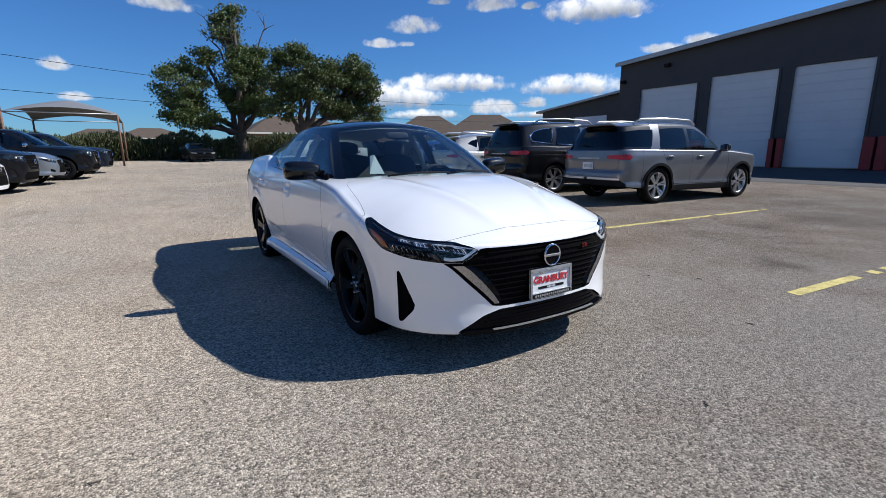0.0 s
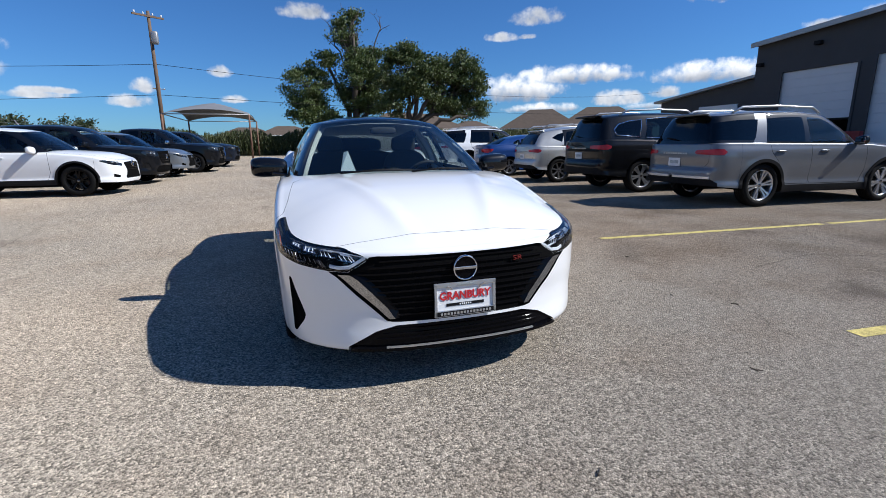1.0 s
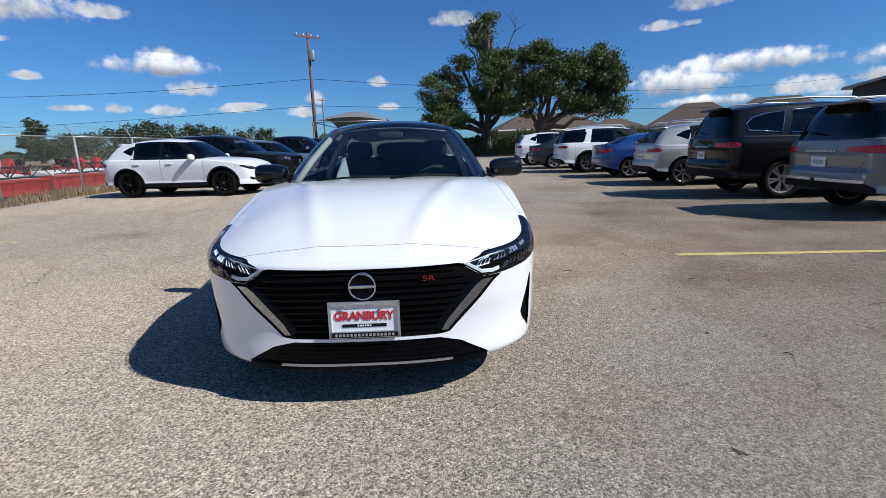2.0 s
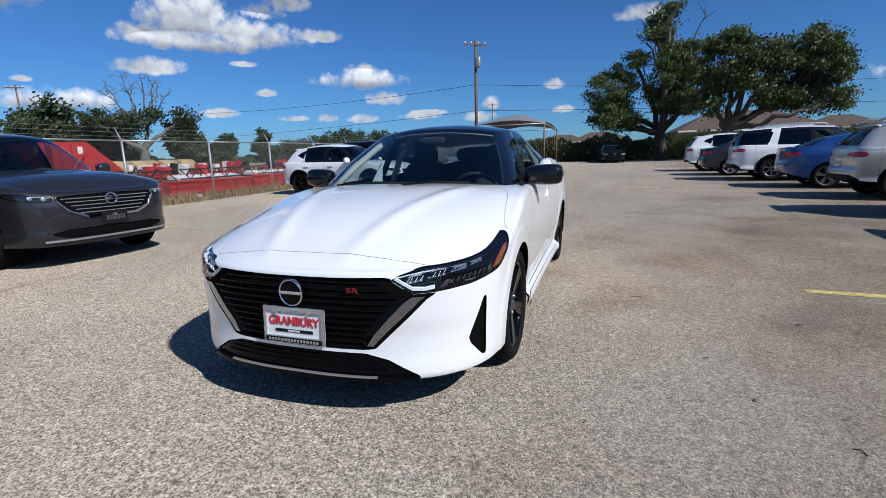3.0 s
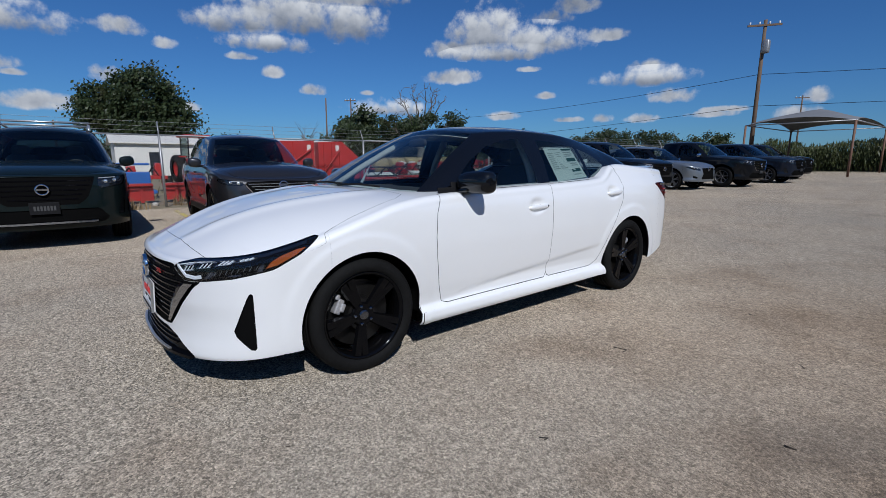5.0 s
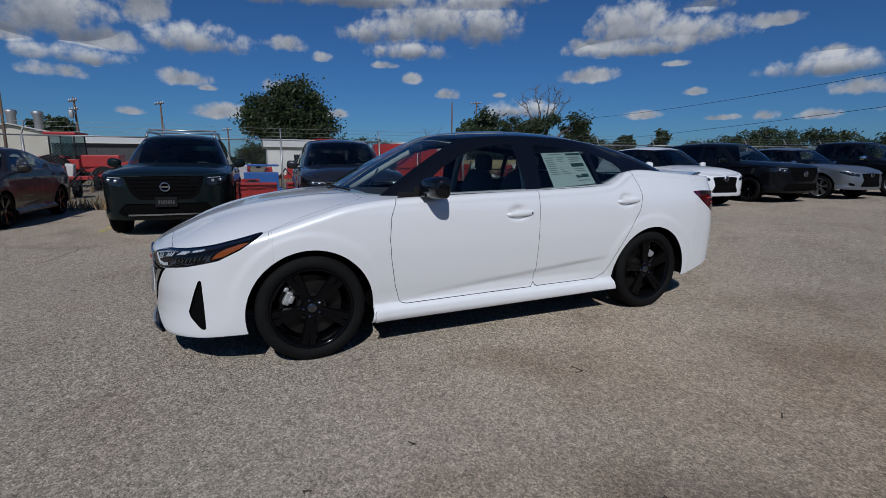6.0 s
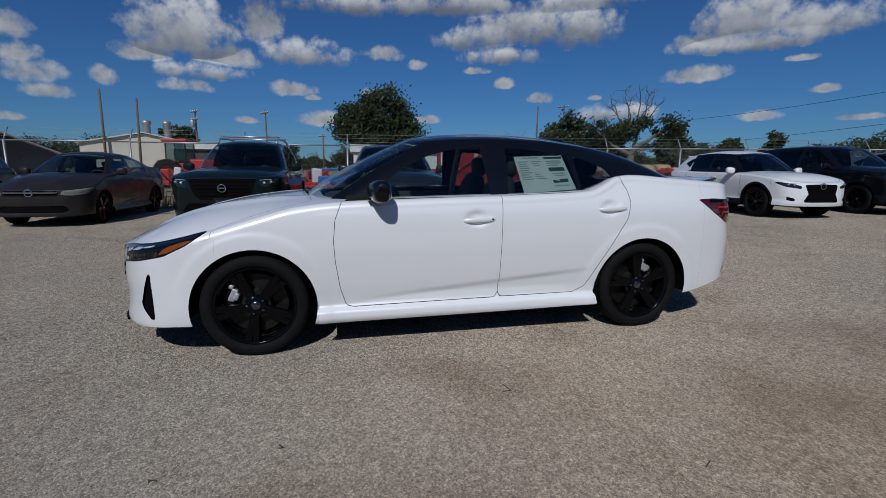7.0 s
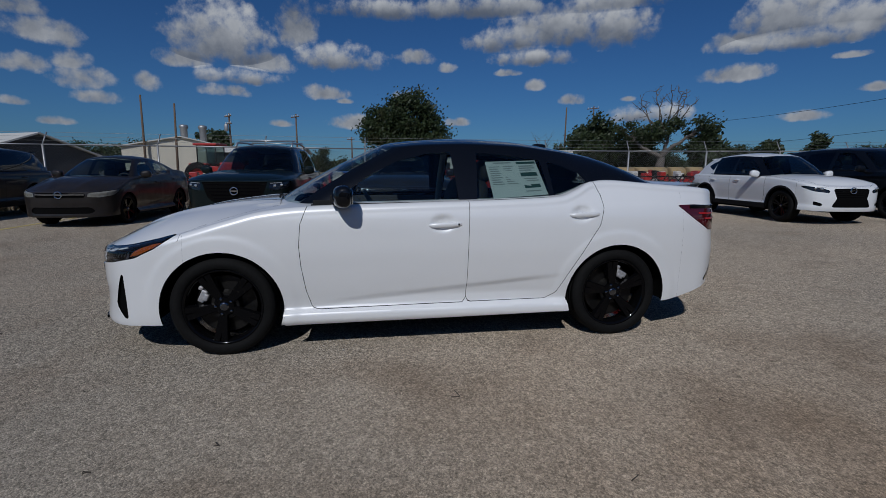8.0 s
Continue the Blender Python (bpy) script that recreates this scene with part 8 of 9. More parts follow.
# ---- the other parked vehicles ----
M["plate_grey"] = mat("dull grey marks", (0.05, 0.05, 0.05), 0.7, vary=0.1)
SUV = {
    "cols": 92, "rows": 46, "detail": False, "seg": 36,
    "outline": [(0, -2.40), (0.3, -2.388), (0.58, -2.34), (0.78, -2.24), (0.895, -2.08), (0.95, -1.85), (0.972, -1.4), (0.97, 0), (0.975, 1.3), (0.965, 1.95), (0.935, 2.3), (0.85, 2.48), (0.62, 2.555), (0.3, 2.58), (0, 2.585)],
    "bottom": ([-2.4, -2.0, -0.9, 0.9, 2.1, 2.6], [0.27, 0.29, 0.25, 0.26, 0.36, 0.40]),
    "shoulder": ([-2.4, -2.2, -1.8, -1.3, -0.95, -0.3, 1.0, 2.2, 2.6], [0.99, 1.0, 1.03, 1.075, 1.105, 1.12, 1.135, 1.15, 1.13]),
    "crown": ([-2.38, -2.2, -1.8, -1.2, -0.9, 2.6], [1.01, 1.06, 1.12, 1.165, 1.18, 1.15]), "crown_power": 4.0,
    "inset_side": ([0.2, 0.28, 0.4, 0.48, 0.6, 0.75, 0.9, 1.0, 1.08, 1.15, 1.25], [0.06, 0.02, 0.012, 0.03, 0.018, 0.004, 0.0, 0.008, 0.03, 0.055, 0.09]),
    "inset_front": ([0.2, 0.3, 0.42, 0.55, 0.8, 0.93, 1.05], [0.14, 0.06, 0.01, 0.0, 0.0, 0.02, 0.07]),
    "inset_rear": ([0.3, 0.42, 0.55, 0.66, 0.72, 0.9, 1.1, 1.2], [0.08, 0.01, 0.0, 0.01, 0.05, 0.035, 0.05, 0.06]),
    "round": (0.05, 0.045, 0.03), "flare": 0.016, "gap": 0.004,
    "axle_f": -1.45, "axle_r": 1.45, "tyre": 0.375, "tyre_width": 0.25, "rim": 0.25, "arch": 0.435, "arch_z": 0.37,
    "track": 0.835, "half_w": 0.975, "under": 0.24, "rims": "rim_black", "spokes": 5, "spoke_turn": 0.2, "spoke_pair": (-0.16, 0.16), "spoke_w": (0.018, 0.02, 0.026),
    "paint": "black_paint", "roof_paint": "black_paint", "pillar_paint": "black_gloss", "c_pillar_y": 2.2, "roof_from": 0.97,
    "glass": ("glass", "glass_dark", "glass_dark"),
    "fascia": [
        ("grille", "nose", [(-0.1, 0.60), (0.36, 0.60), (0.46, 0.68), (0.57, 0.955), (-0.1, 0.965)], "grille_black", -0.02, False, "black barred grille"),
        ("headlight", "nose", [(0.60, 0.80), (0.98, 0.85), (1.10, 0.92), (1.08, 0.975), (0.60, 0.95)], "lamp_dark", -0.01, True, "headlight with a bright strip"),
        ("lower_intake", "nose", [(-0.1, 0.34), (0.62, 0.34), (0.70, 0.40), (0.58, 0.535), (-0.1, 0.535)], "plastic", -0.02, False, "black lower intake"),
        ("corner_vent", "nose", [(0.84, 0.42), (1.00, 0.44), (1.02, 0.64), (0.92, 0.62)], "plastic", -0.012, True, "dark corner intake"),
        ("tailgate", "tail", [(-0.1, 0.72), (0.70, 0.72), (0.80, 0.80), (0.82, 1.6), (-0.1, 1.6)], "paint", 0.002, False, ""),
        ("tail_lamp", "tail", [(0.50, 0.95), (0.84, 0.94), (1.05, 0.93), (1.12, 0.985), (1.05, 1.04), (0.50, 1.02)], "red_lamp", 0.008, True, "red wrap-around tail lamp"),
        ("rear_skirt", "tail", [(-0.1, 0.3), (1.0, 0.3), (1.0, 0.44), (0.8, 0.54), (-0.1, 0.54)], "plastic", 0.004, False, "black lower rear bumper"),
    ],
    "doors": [
        [(-0.86, 1.3), (-0.90, 0.95), (-0.90, 0.62), (-0.82, 0.42), (-0.78, 0.40), (0.36, 0.40), (0.40, 0.45), (0.42, 1.3)],
        [(0.42, 1.3), (0.40, 0.45), (0.44, 0.40), (0.95, 0.41), (1.05, 0.55), (1.15, 0.80), (1.32, 0.98), (1.36, 1.3)],
    ],
    "cladding": [[(-1.0, 0.1), (-1.0, 0.38), (1.0, 0.38), (1.0, 0.1)]],
    "hood": [(-0.1, -2.33), (0.5, -2.28), (0.72, -2.12), (0.85, -1.7), (0.87, -1.2), (0.80, -0.95), (-0.1, -1.02)],
    "splits": (-1.86, 1.95), "cockpit": [(-0.1, -0.9), (0.7, -0.85), (0.83, -0.6), (0.85, 1.9), (0.7, 2.35), (-0.1, 2.4)],
    "cabin": [(0, -1.06, 1.14, 0, -0.28), (0.42, -1.03, 1.14, 0.36, -0.27), (0.72, -0.94, 1.10, 0.54, -0.2), (0.845, -0.74, 1.09, 0.61, -0.08), (0.875, -0.1, 1.10, 0.645, 0.25), (0.88, 0.7, 1.11, 0.66, 0.8),
              (0.87, 1.5, 1.12, 0.65, 1.5), (0.84, 2.1, 1.12, 0.60, 2.05), (0.77, 2.40, 1.12, 0.54, 2.22), (0.5, 2.50, 1.12, 0.36, 2.28), (0, 2.52, 1.12, 0, 2.30)],
    "roof": ([-0.35, 0.0, 0.6, 1.4, 2.0, 2.4], [1.655, 1.715, 1.755, 1.745, 1.70, 1.645]), "roof_drop": 0.065, "bulge": 0.025,
    "screen_u": 2.4, "screen_v": (0.05, 0.94), "back_u": 8.3, "back_v": (0.12, 0.86),
    "windows": [
        [(-0.66, 1.15), (-0.40, 1.35), (-0.12, 1.53), (0.05, 1.595), (0.36, 1.61), (0.37, 1.16)],
        [(0.49, 1.16), (0.47, 1.615), (0.9, 1.61), (1.28, 1.585), (1.36, 1.185)],
        [(1.50, 1.195), (1.42, 1.57), (1.75, 1.535), (2.0, 1.47), (2.12, 1.36), (2.08, 1.24)],
    ],
    "tub": (-0.9, 2.3, 0.76, 0.42), "seats": (0.05, 0.95, 0.66), "dash": (-0.62, 1.0),
}
SALOON_FAR = dict(SALOON, cols=92, rows=46, detail=False, seg=36, handle_cups=[])
SALOON_FAR["fascia"] = [
    ("grille", "nose", [(-0.1, 0.585), (0.44, 0.585), (0.47, 0.62), (0.47, 0.675), (-0.1, 0.68)], "grille_black", -0.015, False, "slim dark grille"),
    ("headlight", "nose", [(0.50, 0.60), (0.70, 0.59), (0.98, 0.625), (1.16, 0.70), (1.20, 0.745), (0.95, 0.722), (0.6, 0.69), (0.52, 0.68)], "lamp_dull", -0.006, True, "clear headlight"),
    ("lower_intake", "nose", [(-0.1, 0.28), (0.55, 0.28), (0.62, 0.33), (0.55, 0.40), (-0.1, 0.40)], "plastic", -0.015, False, "black lower intake"),
    ("tail_lamp", "tail", [(1.05, 0.955), (0.8, 0.96), (0.42, 0.945), (0.38, 0.89), (0.5, 0.83), (0.85, 0.82), (1.0, 0.88)], "red_lamp", 0.004, True, "red tail lamp"),
    ("rear_skirt", "tail", [(-0.1, 0.42), (0.5, 0.42), (0.72, 0.36), (0.72, 0.2), (-0.1, 0.2)], "plastic", -0.006, False, "black lower rear bumper"),
]
CROSS = dict(SUV)
CROSS["cabin"] = SUV["cabin"][:6] + [(0.865, 1.4, 1.12, 0.64, 1.30), (0.83, 2.0, 1.12, 0.575, 1.72), (0.76, 2.36, 1.12, 0.51, 1.93), (0.5, 2.48, 1.12, 0.34, 2.0), (0, 2.50, 1.12, 0, 2.02)]
CROSS["roof"] = ([-0.35, 0.0, 0.55, 1.2, 1.7, 2.1], [1.655, 1.715, 1.75, 1.715, 1.64, 1.56])
CROSS["windows"] = [[(-0.60, 1.19), (-0.40, 1.35), (-0.12, 1.53), (0.05, 1.595), (0.36, 1.61), (0.37, 1.20)], [(0.49, 1.205), (0.47, 1.615), (0.85, 1.605), (1.14, 1.565), (1.24, 1.235)], [(1.33, 1.25), (1.24, 1.545), (1.46, 1.49), (1.66, 1.38)]]


def tuck(y):
    """Shortens what lies behind the rear axle."""
    return y if y < 1.5 else 1.5 + (y - 1.5) * 0.8


CROSS["outline"] = [(x, tuck(y)) for x, y in SUV["outline"]]
CROSS["cabin"] = [(a, tuck(b), c, d, tuck(e)) for a, b, c, d, e in CROSS["cabin"]]
CROSS["cockpit"] = [(x, tuck(y)) for x, y in SUV["cockpit"]]
CROSS["splits"], CROSS["tub"] = (-1.86, 1.86), (-0.9, 1.9, 0.76, 0.42)
CROSS["bottom"] = (SUV["bottom"][0], [v + 0.05 for v in SUV["bottom"][1]])
CROSS["cladding"] = [[(-1.0, 0.1), (-1.0, 0.43), (1.0, 0.43), (1.0, 0.1)]]
CROSS["tail_at"] = (2.38, 1.88, 1.60)
CROSS["fascia"] = [
    ("grille", "nose", [(-0.1, 0.42), (0.46, 0.42), (0.40, 0.62), (0.47, 0.93), (-0.1, 0.955)], "grille_black", -0.02, False, "dark hourglass mesh grille"),
    ("headlight", "nose", [(0.56, 0.83), (0.90, 0.865), (1.14, 0.945), (1.08, 0.965), (0.80, 0.93), (0.55, 0.885)], "lamp_dark", -0.01, True, "slim headlight with a bright strip"),
    ("fog_lamp", "nose", [(0.66, 0.44), (0.84, 0.47), (0.84, 0.55), (0.66, 0.50)], "plastic", -0.015, True, "dark fog lamp recess"),
] + SUV["fascia"][4:]
GREY_NOSE = [
    ("grille", "nose", [(-0.1, 0.60), (0.30, 0.605), (0.48, 0.68), (0.58, 0.81), (0.57, 0.855), (-0.1, 0.875)], "grille_black", -0.02, False, "shield grille with bright bars"),
    ("headlight", "nose", [(0.62, 0.80), (0.95, 0.82), (1.14, 0.885), (1.10, 0.915), (0.62, 0.865)], "lamp_dark", -0.01, True, "slim headlight with a bright strip"),
    ("lower_intake", "nose", [(-0.1, 0.36), (0.50, 0.36), (0.70, 0.42), (0.50, 0.46), (-0.1, 0.46)], "plastic", -0.02, False, "black lower intake"),
] + SUV["fascia"][4:]
SOFT_NOSE = dict(
    shoulder=([-2.4, -2.2, -1.8, -1.3, -0.95, -0.3, 1.0, 2.2, 2.6], [0.905, 0.945, 1.015, 1.07, 1.10, 1.115, 1.13, 1.145, 1.125]),
    crown=([-2.38, -2.2, -1.8, -1.2, -0.9, 2.6], [0.93, 1.025, 1.105, 1.155, 1.17, 1.145]), crown_power=3.0, round=(0.13, 0.06, 0.03),
    inset_front=([0.2, 0.3, 0.42, 0.55, 0.7, 0.82, 0.95, 1.05], [0.10, 0.03, 0.0, 0.0, 0.012, 0.035, 0.075, 0.12]))
RING_SHIELD = [(-0.60, 0.86), (-0.585, 0.81), (-0.48, 0.68), (-0.30, 0.60), (0.0, 0.595), (0.30, 0.60), (0.48, 0.68), (0.585, 0.81), (0.60, 0.86)]
CROSS.update(SOFT_NOSE, thin_bars=0.012, c_pillar_y=1.27)
CROSS["fascia"] = [
    ("grille", "nose", [(-0.1, 0.42), (0.48, 0.42), (0.37, 0.62), (0.45, 0.835), (-0.1, 0.855)], "grille_black", -0.02, False, "dark hourglass mesh grille"),
    ("headlight", "nose", [(0.54, 0.745), (0.86, 0.785), (1.14, 0.885), (1.08, 0.905), (0.78, 0.865), (0.53, 0.805)], "lamp_dark", -0.01, True, "slim headlight with a bright strip"),
] + CROSS["fascia"][2:]
PICKUP = dict(SUV)
PICKUP["cabin"] = [(0, -1.06, 1.14, 0, -0.28), (0.42, -1.03, 1.14, 0.36, -0.27), (0.72, -0.94, 1.10, 0.54, -0.2), (0.845, -0.74, 1.09, 0.61, -0.08), (0.875, -0.3, 1.10, 0.645, 0.1), (0.88, 0.2, 1.11, 0.66, 0.4),
                   (0.87, 0.7, 1.12, 0.65, 0.8), (0.85, 1.0, 1.12, 0.62, 1.05), (0.77, 1.14, 1.12, 0.56, 1.10), (0.5, 1.17, 1.12, 0.36, 1.12), (0, 1.18, 1.12, 0, 1.13)]
PICKUP["windows"] = SUV["windows"][:1] + [[(0.47, 1.16), (0.45, 1.61), (0.80, 1.60), (0.90, 1.19)]]
PICKUP["roof"] = ([-0.35, 0.0, 0.5, 1.2], [1.66, 1.71, 1.73, 1.69])
PICKUP["tub"], PICKUP["cockpit"] = (-0.9, 1.1, 0.76, 0.42), [(-0.1, -0.9), (0.7, -0.85), (0.83, -0.6), (0.85, 0.9), (-0.1, 1.1)]


def derive(base, kx=1.0, ky=1.0, kz=1.0, **over):
    """A vehicle like base, wider by kx, longer by ky, taller by kz, with some entries replaced."""
    S = dict(base)
    S["outline"] = [(x * kx, y * ky) for x, y in base["outline"]]
    for k in ("bottom", "shoulder", "crown", "roof"):
        S[k] = ([v * ky for v in base[k][0]], [v * kz for v in base[k][1]])
    for k in ("inset_side", "inset_front", "inset_rear"):
        S[k] = ([v * kz for v in base[k][0]], base[k][1])
    for k in ("windows", "doors", "cladding"):
        S[k] = [[(y * ky, z * kz) for y, z in poly] for poly in base[k]]
    for k in ("hood", "cockpit", "boot"):
        if k in base:
            S[k] = [(x * kx, y * ky) for x, y in base[k]]
    S["cabin"] = [(a * kx, b * ky, c * kz, d * kx, e * ky) for a, b, c, d, e in base["cabin"]]
    S["splits"] = tuple(v * ky for v in base["splits"])
    S["axle_f"], S["axle_r"], S["track"], S["half_w"] = base["axle_f"] * ky, base["axle_r"] * ky, base["track"] * kx, base["half_w"] * kx
    t = base["tub"]
    S["tub"] = (t[0] * ky, t[1] * ky, t[2] * kx, t[3] * kz)
    S["seats"] = (base["seats"][0] * ky, base["seats"][1] * ky, base["seats"][2] * kz)
    S["dash"] = (base["dash"][0] * ky, base["dash"][1] * kz)
    if "c_pillar_y" in base:
        S["c_pillar_y"] = base["c_pillar_y"] * ky
    S.update(over)
    S["fascia"] = [(n, w, [(a * kx, z * kz) for a, z in poly], S["paint"] if m == "paint" else m, off, pr, lb) for n, w, poly, m, off, pr, lb in S["fascia"]]
    S["scale"] = (kx, ky, kz)
    return S


def parked(name, S, label, x, y, turn, mirror="black_gloss", rails="", bars="grille_black", frame="", badge="chrome", suv=True, plate_front=False, skid=""):
    car = thing(name, label, "car", pose(x, y, gz(x, y), 0, 0, turn), "parked cars")
    G, K = build_car(S, car)
    at = G["at"]
    kx, ky, kz = S["scale"]
    L = G["length"]
    paint = M[S["paint"]]
    for sgn in (1, -1):
        for yy in ((0.12, 1.12) if suv else (0.09, 1.08)):
            yy, zz = yy * ky, (0.99 if suv else (0.845 if yy < 0.5 else 0.90)) * kz
            pill("door_handle", (sgn * (G["side"](yy, zz) + 0.014), yy, zz), (0.035, 0.22, 0.035), paint, car, "", 0.7, 12)
        boxes("belt_trim", [((sgn * (K["side"](0.4 * ky, 1.145 * kz if suv else 1.0 * kz) + 0.008), 0.4 * ky, (1.142 if suv else 0.99) * kz), (0.014, (1.9 if suv else 1.75) * ky, 0.018), (0.6, 0, 0))], M["chrome" if frame else "plastic"], car)
        if rails:
            xr = 0.60 * kx
            tube("roof_rail", [(sgn * xr, -0.05 * ky, 1.68 * kz), (sgn * xr, 0.12 * ky, 1.775 * kz), (sgn * xr, 0.9 * ky, 1.80 * kz), (sgn * xr * 0.98, 1.7 * ky, 1.775 * kz), (sgn * xr * 0.96, 1.9 * ky, 1.68 * kz)], 0.022, M[rails], car, "roof rail", 7)
    if rails == "satin_cross" or skid == "cross":
        for yy in (0.35, 1.35):
            tube("cross_bar", [(-0.62 * kx, yy, 1.83 * kz), (0.62 * kx, yy, 1.83 * kz)], 0.02, M["satin"], car, "", 6)
    mz = (1.17 if suv else 1.03) * kz
    mirror_pair(car, S, ((1.05 if suv else 0.95) * kx, -0.62 * ky, mz), (0.22, 0.13, 0.17), M[mirror], None)
    gr = [o for o in car.children if o.name.startswith("grille")][0]
    if suv:
        for k in range(5):
            zz = ((0.65 if "thin_bars" in S else 0.67) + k * (0.045 if "thin_bars" in S else 0.06)) * kz
            ribbon("grille_bar", at, [(s * kx, zz) for s in np.linspace(-0.36 - 0.045 * k, 0.36 + 0.045 * k, 13)], S.get("thin_bars", 0.022), 0.012, M[bars], gr, off=-0.02)
        if frame:
            ring = S["ring"] if "ring" in S else [(-0.56, 0.955), (-0.46, 0.70), (-0.36, 0.61), (0.36, 0.61), (0.46, 0.70), (0.56, 0.955)]
            ribbon("grille_frame", at, [(a * kx, z * kz) for a, z in ring], 0.042 if "ring" in S else 0.03, 0.02, M[frame], gr, off=0.0)
    else:
        for k in range(5):
            zz = (0.40 + k * 0.06) * kz
            ribbon("grille_bar", at, [(s * kx, zz) for s in np.linspace(-0.34, 0.34, 13)], 0.02, 0.018, M["grille_black"], gr, off=-0.024)
    if not suv and frame:
        ribbon("nose_bar", at, [(s * kx, 0.645 * kz) for s in np.linspace(-0.46, 0.46, 15)], 0.03, 0.014, M["chrome"], gr, "chrome nose bar", 0.0)
    p, n = at(0.0, (0.80 if suv else 0.64) * kz, 0.012)
    vs, fs = lathe([(0, 0.075), (0.01, 0.073), (0.012, 0.06), (0.004, 0.056)], 24, "z")
    bd = place("badge", as_mesh("badge", vs, fs, M[badge]), car, "plain round badge", pose(p.x, p.y, p.z, 90, 0, 0))
    boxes("badge_bar", [((0, 0, 0.006), (0.12, 0.025, 0.008))], M[badge], bd)
    for lamp in [o for o in car.children if o.name.startswith("headlight")]:
        sgn = 1 if np.mean([v.co.x for v in lamp.data.vertices]) > 0 else -1
        if suv:
            drop = -0.075 if "thin_bars" in S else 0.0
            ribbon("daytime_strip", at, [(sgn * a * kx, (z + drop) * kz) for a, z in ((0.62, 0.938), (0.72, 0.943), (0.84, 0.949))], 0.013, 0.010, M["lamp_white"], lamp, "bright strip", -0.006)
            ribbon("lamp_bezel", at, [(sgn * a * kx, (z + drop * 0.6) * kz) for a, z in ((0.66, 0.862), (0.80, 0.878), (0.96, 0.90))], 0.012, 0.006, M["lamp_smoke"], lamp, "", -0.008)
            for a0, z0 in ((0.70, 0.893), (0.83, 0.907)):
                p, n = at(sgn * a0 * kx, (z0 + drop * 0.7) * kz, -0.006)
                lens = pill("lamp_lens", p, (0.062, 0.03, 0.058), M["lamp_bowl"], lamp, "round projector lens", 1.0, 14, (0, 0, math.degrees(math.atan2(n.y, n.x)) + 90))
                pill("lens_core", p + n * 0.012, (0.03, 0.012, 0.03), M["lamp_white"], lens, "", 1.0, 10)
        else:
            ribbon("reflector", at, [(sgn * a * kx, z * kz) for a, z in ((0.56, 0.64), (0.72, 0.65), (0.86, 0.665))], 0.05, 0.008, M["lamp_dull"], lamp, "", -0.006)
    # plates as plain panels with bars
    for front in (True, False):
        if front and not plate_front:
            continue
        p, n = at(0.0 if front else L, (0.56 if front else (0.86 if not suv else 0.80)) * kz, 0.012)
        pl = boxes("plate", [((0, 0, 0), (0.31, 0.012, 0.155))], M["plastic" if front else "plate_white"], car, "plate with unreadable marks", bevel=0.003, m=pose(p.x, p.y, p.z, 0, 0, 0 if front else 180))
        boxes("plate_bar", [((-0.10 + k * 0.034, -0.008, 0), (0.022, 0.004, 0.06)) for k in range(7)], M["plate_grey"] if front else M["ink_grey"], pl)
    tail_at = S.get("tail_at", (2.555, 2.36, 1.655))
    if suv:
        p, n = at(L, 0.96 * kz, 0.006)
        boxes("name_bars", [((-0.30 + k * 0.066, p.y, p.z), (0.04, 0.01, 0.03)) for k in range(10)], M["satin"], car, "row of plain badge bars")
        tube("rear_wiper", [(0, tail_at[0] * ky, 1.22 * kz), (0.3, (tail_at[0] - 0.025) * ky, 1.25 * kz)], 0.01, M["plastic"], car, "", 5)
        pill("rear_spoiler", (0, tail_at[1] * ky, tail_at[2] * kz), (1.02 * kx, 0.26, 0.05), M[S["roof_paint"]], car, "", 0.5, 16)
        if skid == "lip":
            ribbon("lip_strip", at, [(s * kx, 0.335 * kz) for s in np.linspace(-0.75, 0.75, 21)], 0.025, 0.02, M["satin"], car, "bright lower strip", 0.0)
        elif skid:
            p, n = at(L, 0.50 * kz, 0.01)
            ribbon("skid_plate", at, [((L - s * kx) if s >= 0 else -(L + s * kx), 0.54 * kz) for s in np.linspace(0.05, 0.85, 9)], 0.06, 0.03, M["satin"], car, "silver bumper trim", 0.0)
            ribbon("skid_plate", at, [(-(L - s * kx), 0.54 * kz) for s in np.linspace(0.05, 0.85, 9)], 0.06, 0.03, M["satin"], car, "", 0.0)
            ribbon("lip_strip", at, [(s * kx, 0.36 * kz) for s in np.linspace(-0.55, 0.55, 15)], 0.035, 0.02, M["chrome"], car, "bright lower strip", 0.0)
    return car


SIL = dict(rims="rim_silver", spokes=6, spoke_pair=(-0.14, 0.14), rim=0.275)
WRAP = [[(1.60, 1.20), (1.47, 1.57), (1.85, 1.56), (2.15, 1.53), (2.44, 1.49), (2.52, 1.20)]]
GRY = dict(rims="rim_grey", spokes=7, spoke_pair=(0.0,), spoke_w=(0.02, 0.024, 0.03))
# row along the fence, noses to the aisle
parked("suv", derive(SUV, 1.01, 1.0, 1.01, paint="green_paint", roof_paint="green_paint", pillar_paint="black_gloss", c_paint="green_paint", arch_trim=0.05), "very dark green large SUV with black wheels and roof rails", -7.38, -2.70, 88, "green_paint", "satin", plate_front=True, skid="cross")
parked("suv", derive(SUV, 1.0, 1.01, 0.985, paint="grey_paint", roof_paint="grey_paint", pillar_paint="black_gloss", c_paint="grey_paint", rims="rim_black", fascia=GREY_NOSE, ring=RING_SHIELD, thin_bars=0.011, **SOFT_NOSE), "machine grey SUV with a bright barred grille", -6.98, 0.42, 86, "grey_paint", "", "satin", "chrome", plate_front=True, skid="lip")
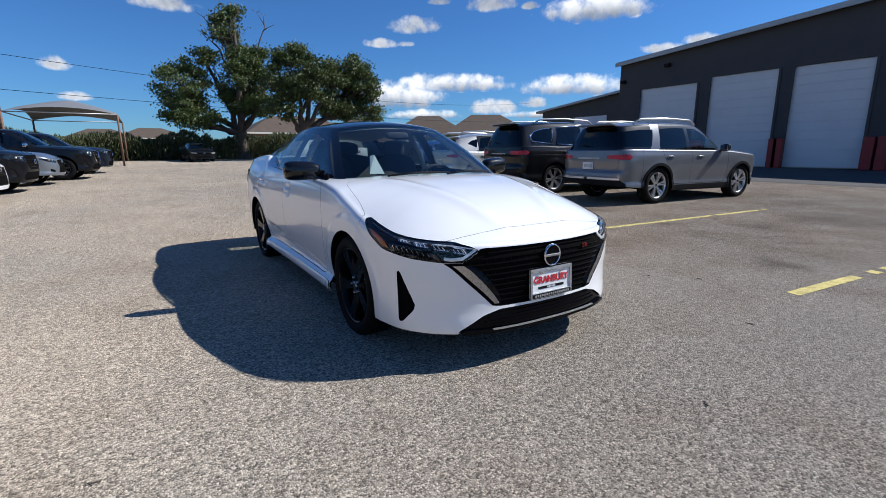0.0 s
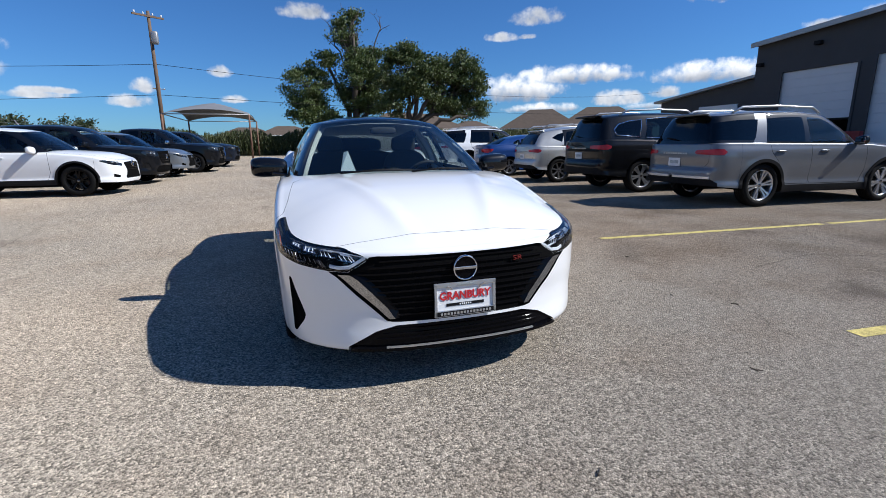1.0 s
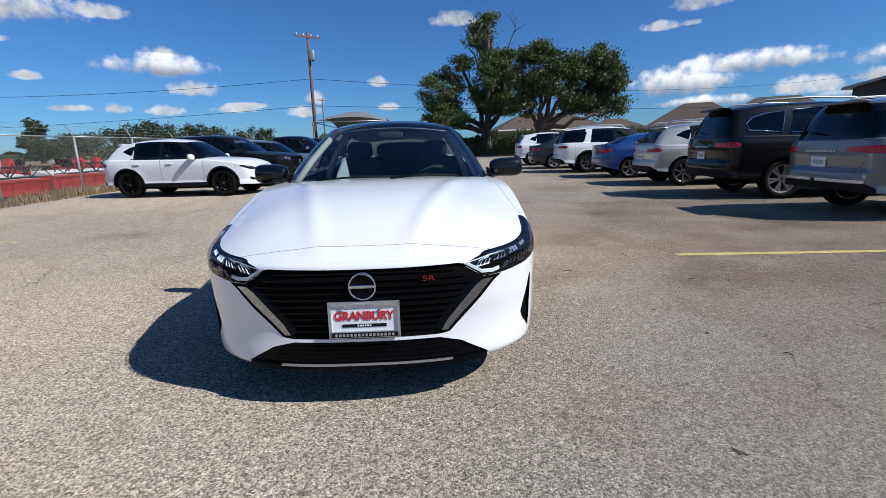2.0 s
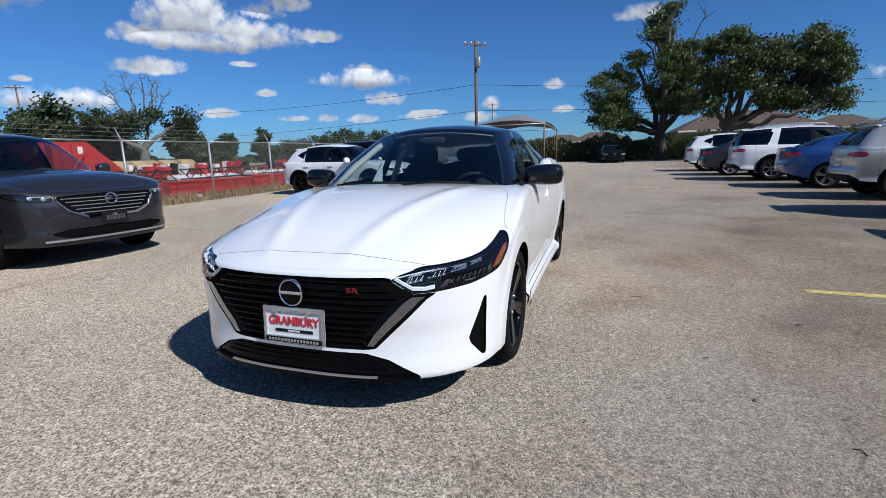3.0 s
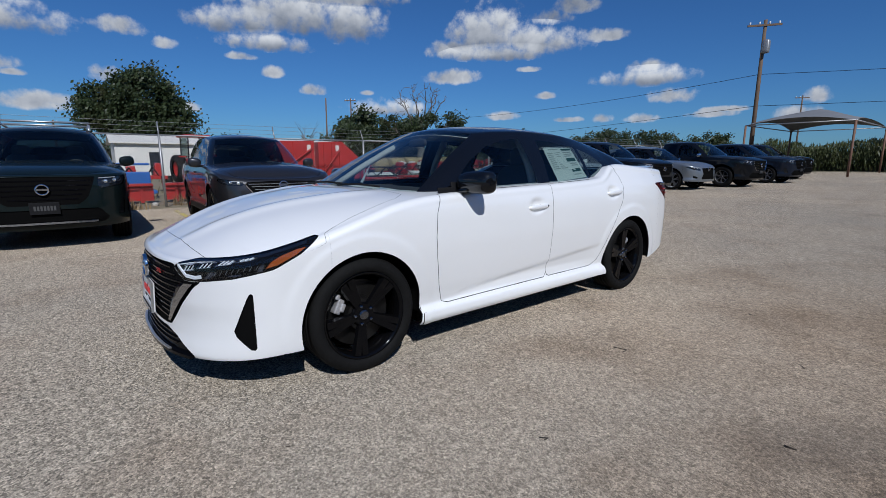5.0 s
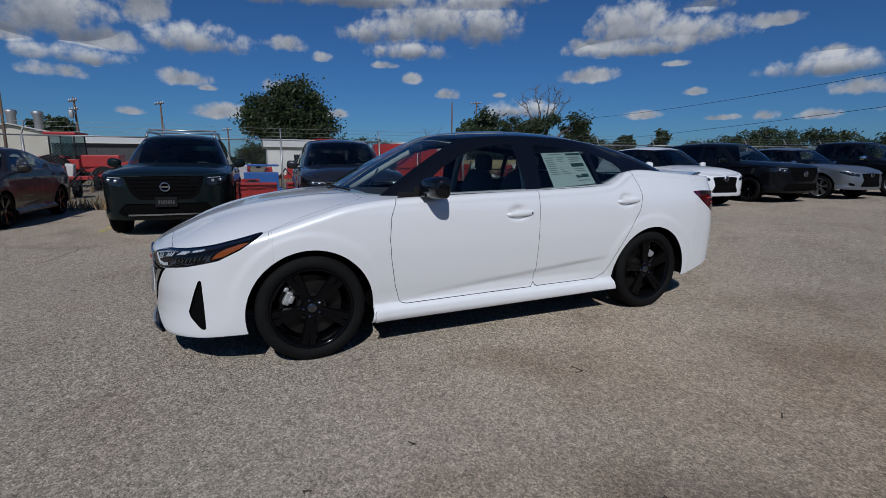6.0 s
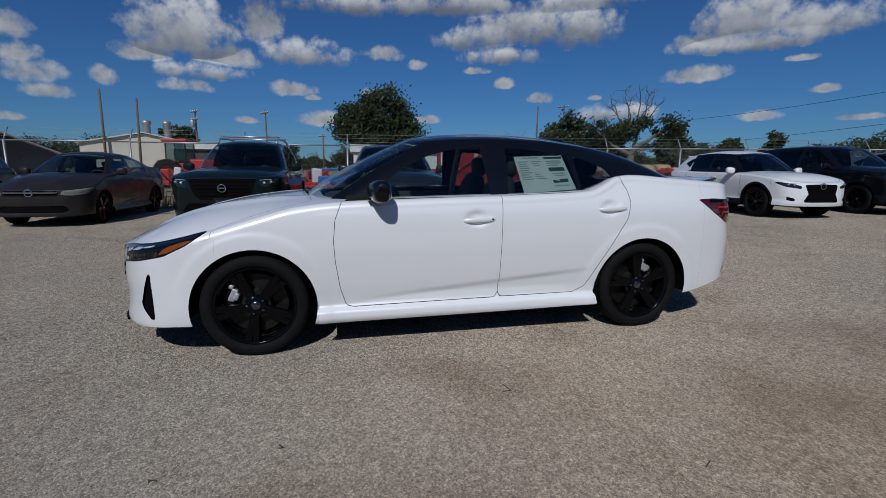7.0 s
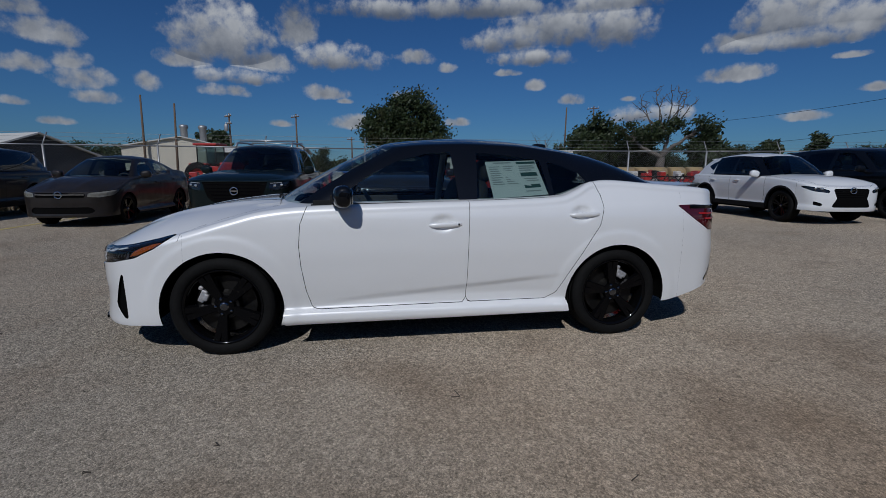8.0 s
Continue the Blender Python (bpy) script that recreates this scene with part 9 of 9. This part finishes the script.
parked("saloon_car", derive(SALOON_FAR, 0.99, 0.96, 1.035, paint="brown_paint", roof_paint="brown_paint", pillar_paint="brown_paint", rims="rim_black", sill_paint="brown_paint"), "dusty grey-brown saloon with a chrome nose bar", -8.6, -6.4, 88, "brown_paint", "", "chrome", "chrome", suv=False)
parked("suv", derive(SUV, 0.97, 0.95, 0.97, paint="navy_paint", roof_paint="navy_paint", c_paint="navy_paint"), "dark blue SUV beside the grey-brown saloon", -8.6, -10.0, 90, "navy_paint")
parked("suv", derive(CROSS, 0.945, 0.965, 0.945, paint="white_plain", roof_paint="white_plain", c_paint="white_plain", tyre=0.375, arch=0.43, arch_trim=0.045), "white crossover with black wheels and a dark mesh grille", -6.9, 10.2, 85, "white_plain", plate_front=False)
parked("suv", derive(SUV, 1.02, 1.0, 1.035, paint="black_paint", roof_paint="black_paint", c_paint="black_paint"), "black boxy luxury SUV with black wheels", -6.85, 13.3, 85.5, "black_paint")
parked("suv", derive(CROSS, 0.95, 0.97, 0.94, paint="steel_paint", roof_paint="steel_paint", c_paint="steel_paint", tyre=0.365, **SIL), "steel grey crossover with silver wheels", -6.5, 16.2, 85.5, "chrome")
parked("pickup_truck", derive(PICKUP, 1.04, 1.06, 1.07, paint="black_paint", roof_paint="black_paint", c_paint="black_paint", tyre=0.41, arch=0.48, arch_z=0.41, **GRY), "black crew-cab pickup truck with a chrome nose", -5.9, 19.0, 85.5, "chrome", "", "chrome", "chrome", plate_front=True)
parked("pickup_truck", derive(PICKUP, 1.03, 1.05, 1.04, paint="navy_paint", roof_paint="navy_paint", c_paint="navy_paint", **GRY), "dark pickup truck near the canopy", -5.6, 23.2, 86, "black_gloss", plate_front=True)
parked("suv", derive(SUV, 0.97, 0.93, 1.04, paint="black_paint", roof_paint="black_paint", c_paint="black_paint"), "black boxy off-roader at the end of the row", -5.9, 27.2, 86, "black_gloss")
# row before the workshop, tails to the aisle
parked("suv", derive(SUV, 1.01, 1.0, 1.01, paint="gun_paint", roof_paint="gun_paint", c_paint="black_gloss", c_pillar_y=1.9, windows=SUV["windows"][:2] + WRAP, wrap=-0.03, pillar_polys=[[(1.38, 1.05), (1.66, 1.05), (1.50, 1.70), (1.26, 1.70)]], arch_trim=0.06, tyre=0.39, arch=0.44, **SIL), "grey large SUV with silver roof rails and silver wheels", 8.95, 2.72, 84.5, "black_gloss", "satin", skid="tail")
parked("suv", derive(SUV, 1.03, 1.05, 1.085, paint="black_paint", roof_paint="black_paint", c_paint="black_paint", tyre=0.39, arch=0.45, window_trim="chrome", **SIL), "black full-size SUV with chrome window trim and silver wheels", 8.9, 5.65, 85, "chrome", "satin", "chrome", "chrome")
parked("suv", derive(CROSS, 0.92, 0.96, 0.95, paint="silver_paint", roof_paint="silver_paint", c_paint="silver_paint", tyre=0.355, arch=0.41, **GRY), "silver crossover with red tail lamps", 8.5, 8.75, 85, "silver_paint", "satin")
parked("saloon_car", derive(SALOON_FAR, 1.0, 0.98, 1.0, paint="blue_paint", roof_paint="blue_paint", pillar_paint="blue_paint", rims="rim_grey", sill_paint="blue_paint"), "bright blue saloon between two larger cars", 8.3, 11.8, 85, "blue_paint", suv=False)
parked("suv", derive(SUV, 1.01, 1.0, 1.01, paint="white_plain", roof_paint="white_plain", c_paint="black_gloss", c_pillar_y=1.9, windows=SUV["windows"][:2] + WRAP, wrap=-0.03, pillar_polys=[[(1.38, 1.05), (1.66, 1.05), (1.50, 1.70), (1.26, 1.70)]], arch_trim=0.06, tyre=0.39, arch=0.44, **GRY), "white large SUV with dark wheel arches and dark glass", 8.05, 15.0, 86, "black_gloss", "satin")
parked("saloon_car", derive(SALOON_FAR, 1.01, 1.04, 0.99, paint="grey_paint", roof_paint="grey_paint", pillar_paint="grey_paint", rims="rim_silver", sill_paint="grey_paint"), "dark grey saloon with silver wheels", 7.5, 18.1, 86, "grey_paint", suv=False)
parked("suv", derive(CROSS, 0.95, 0.97, 0.99, paint="white_plain", roof_paint="white_plain", c_paint="white_plain", **GRY), "white crossover at the far end of the row", 7.3, 21.6, 86, "white_plain")
parked("saloon_car", derive(SALOON_FAR, 1.0, 1.0, 1.0, paint="black_paint", roof_paint="black_paint", pillar_paint="black_paint", sill_paint="black_paint"), "black saloon alone by the far hedge", 1.75, 37.6, 8, "black_paint", suv=False)
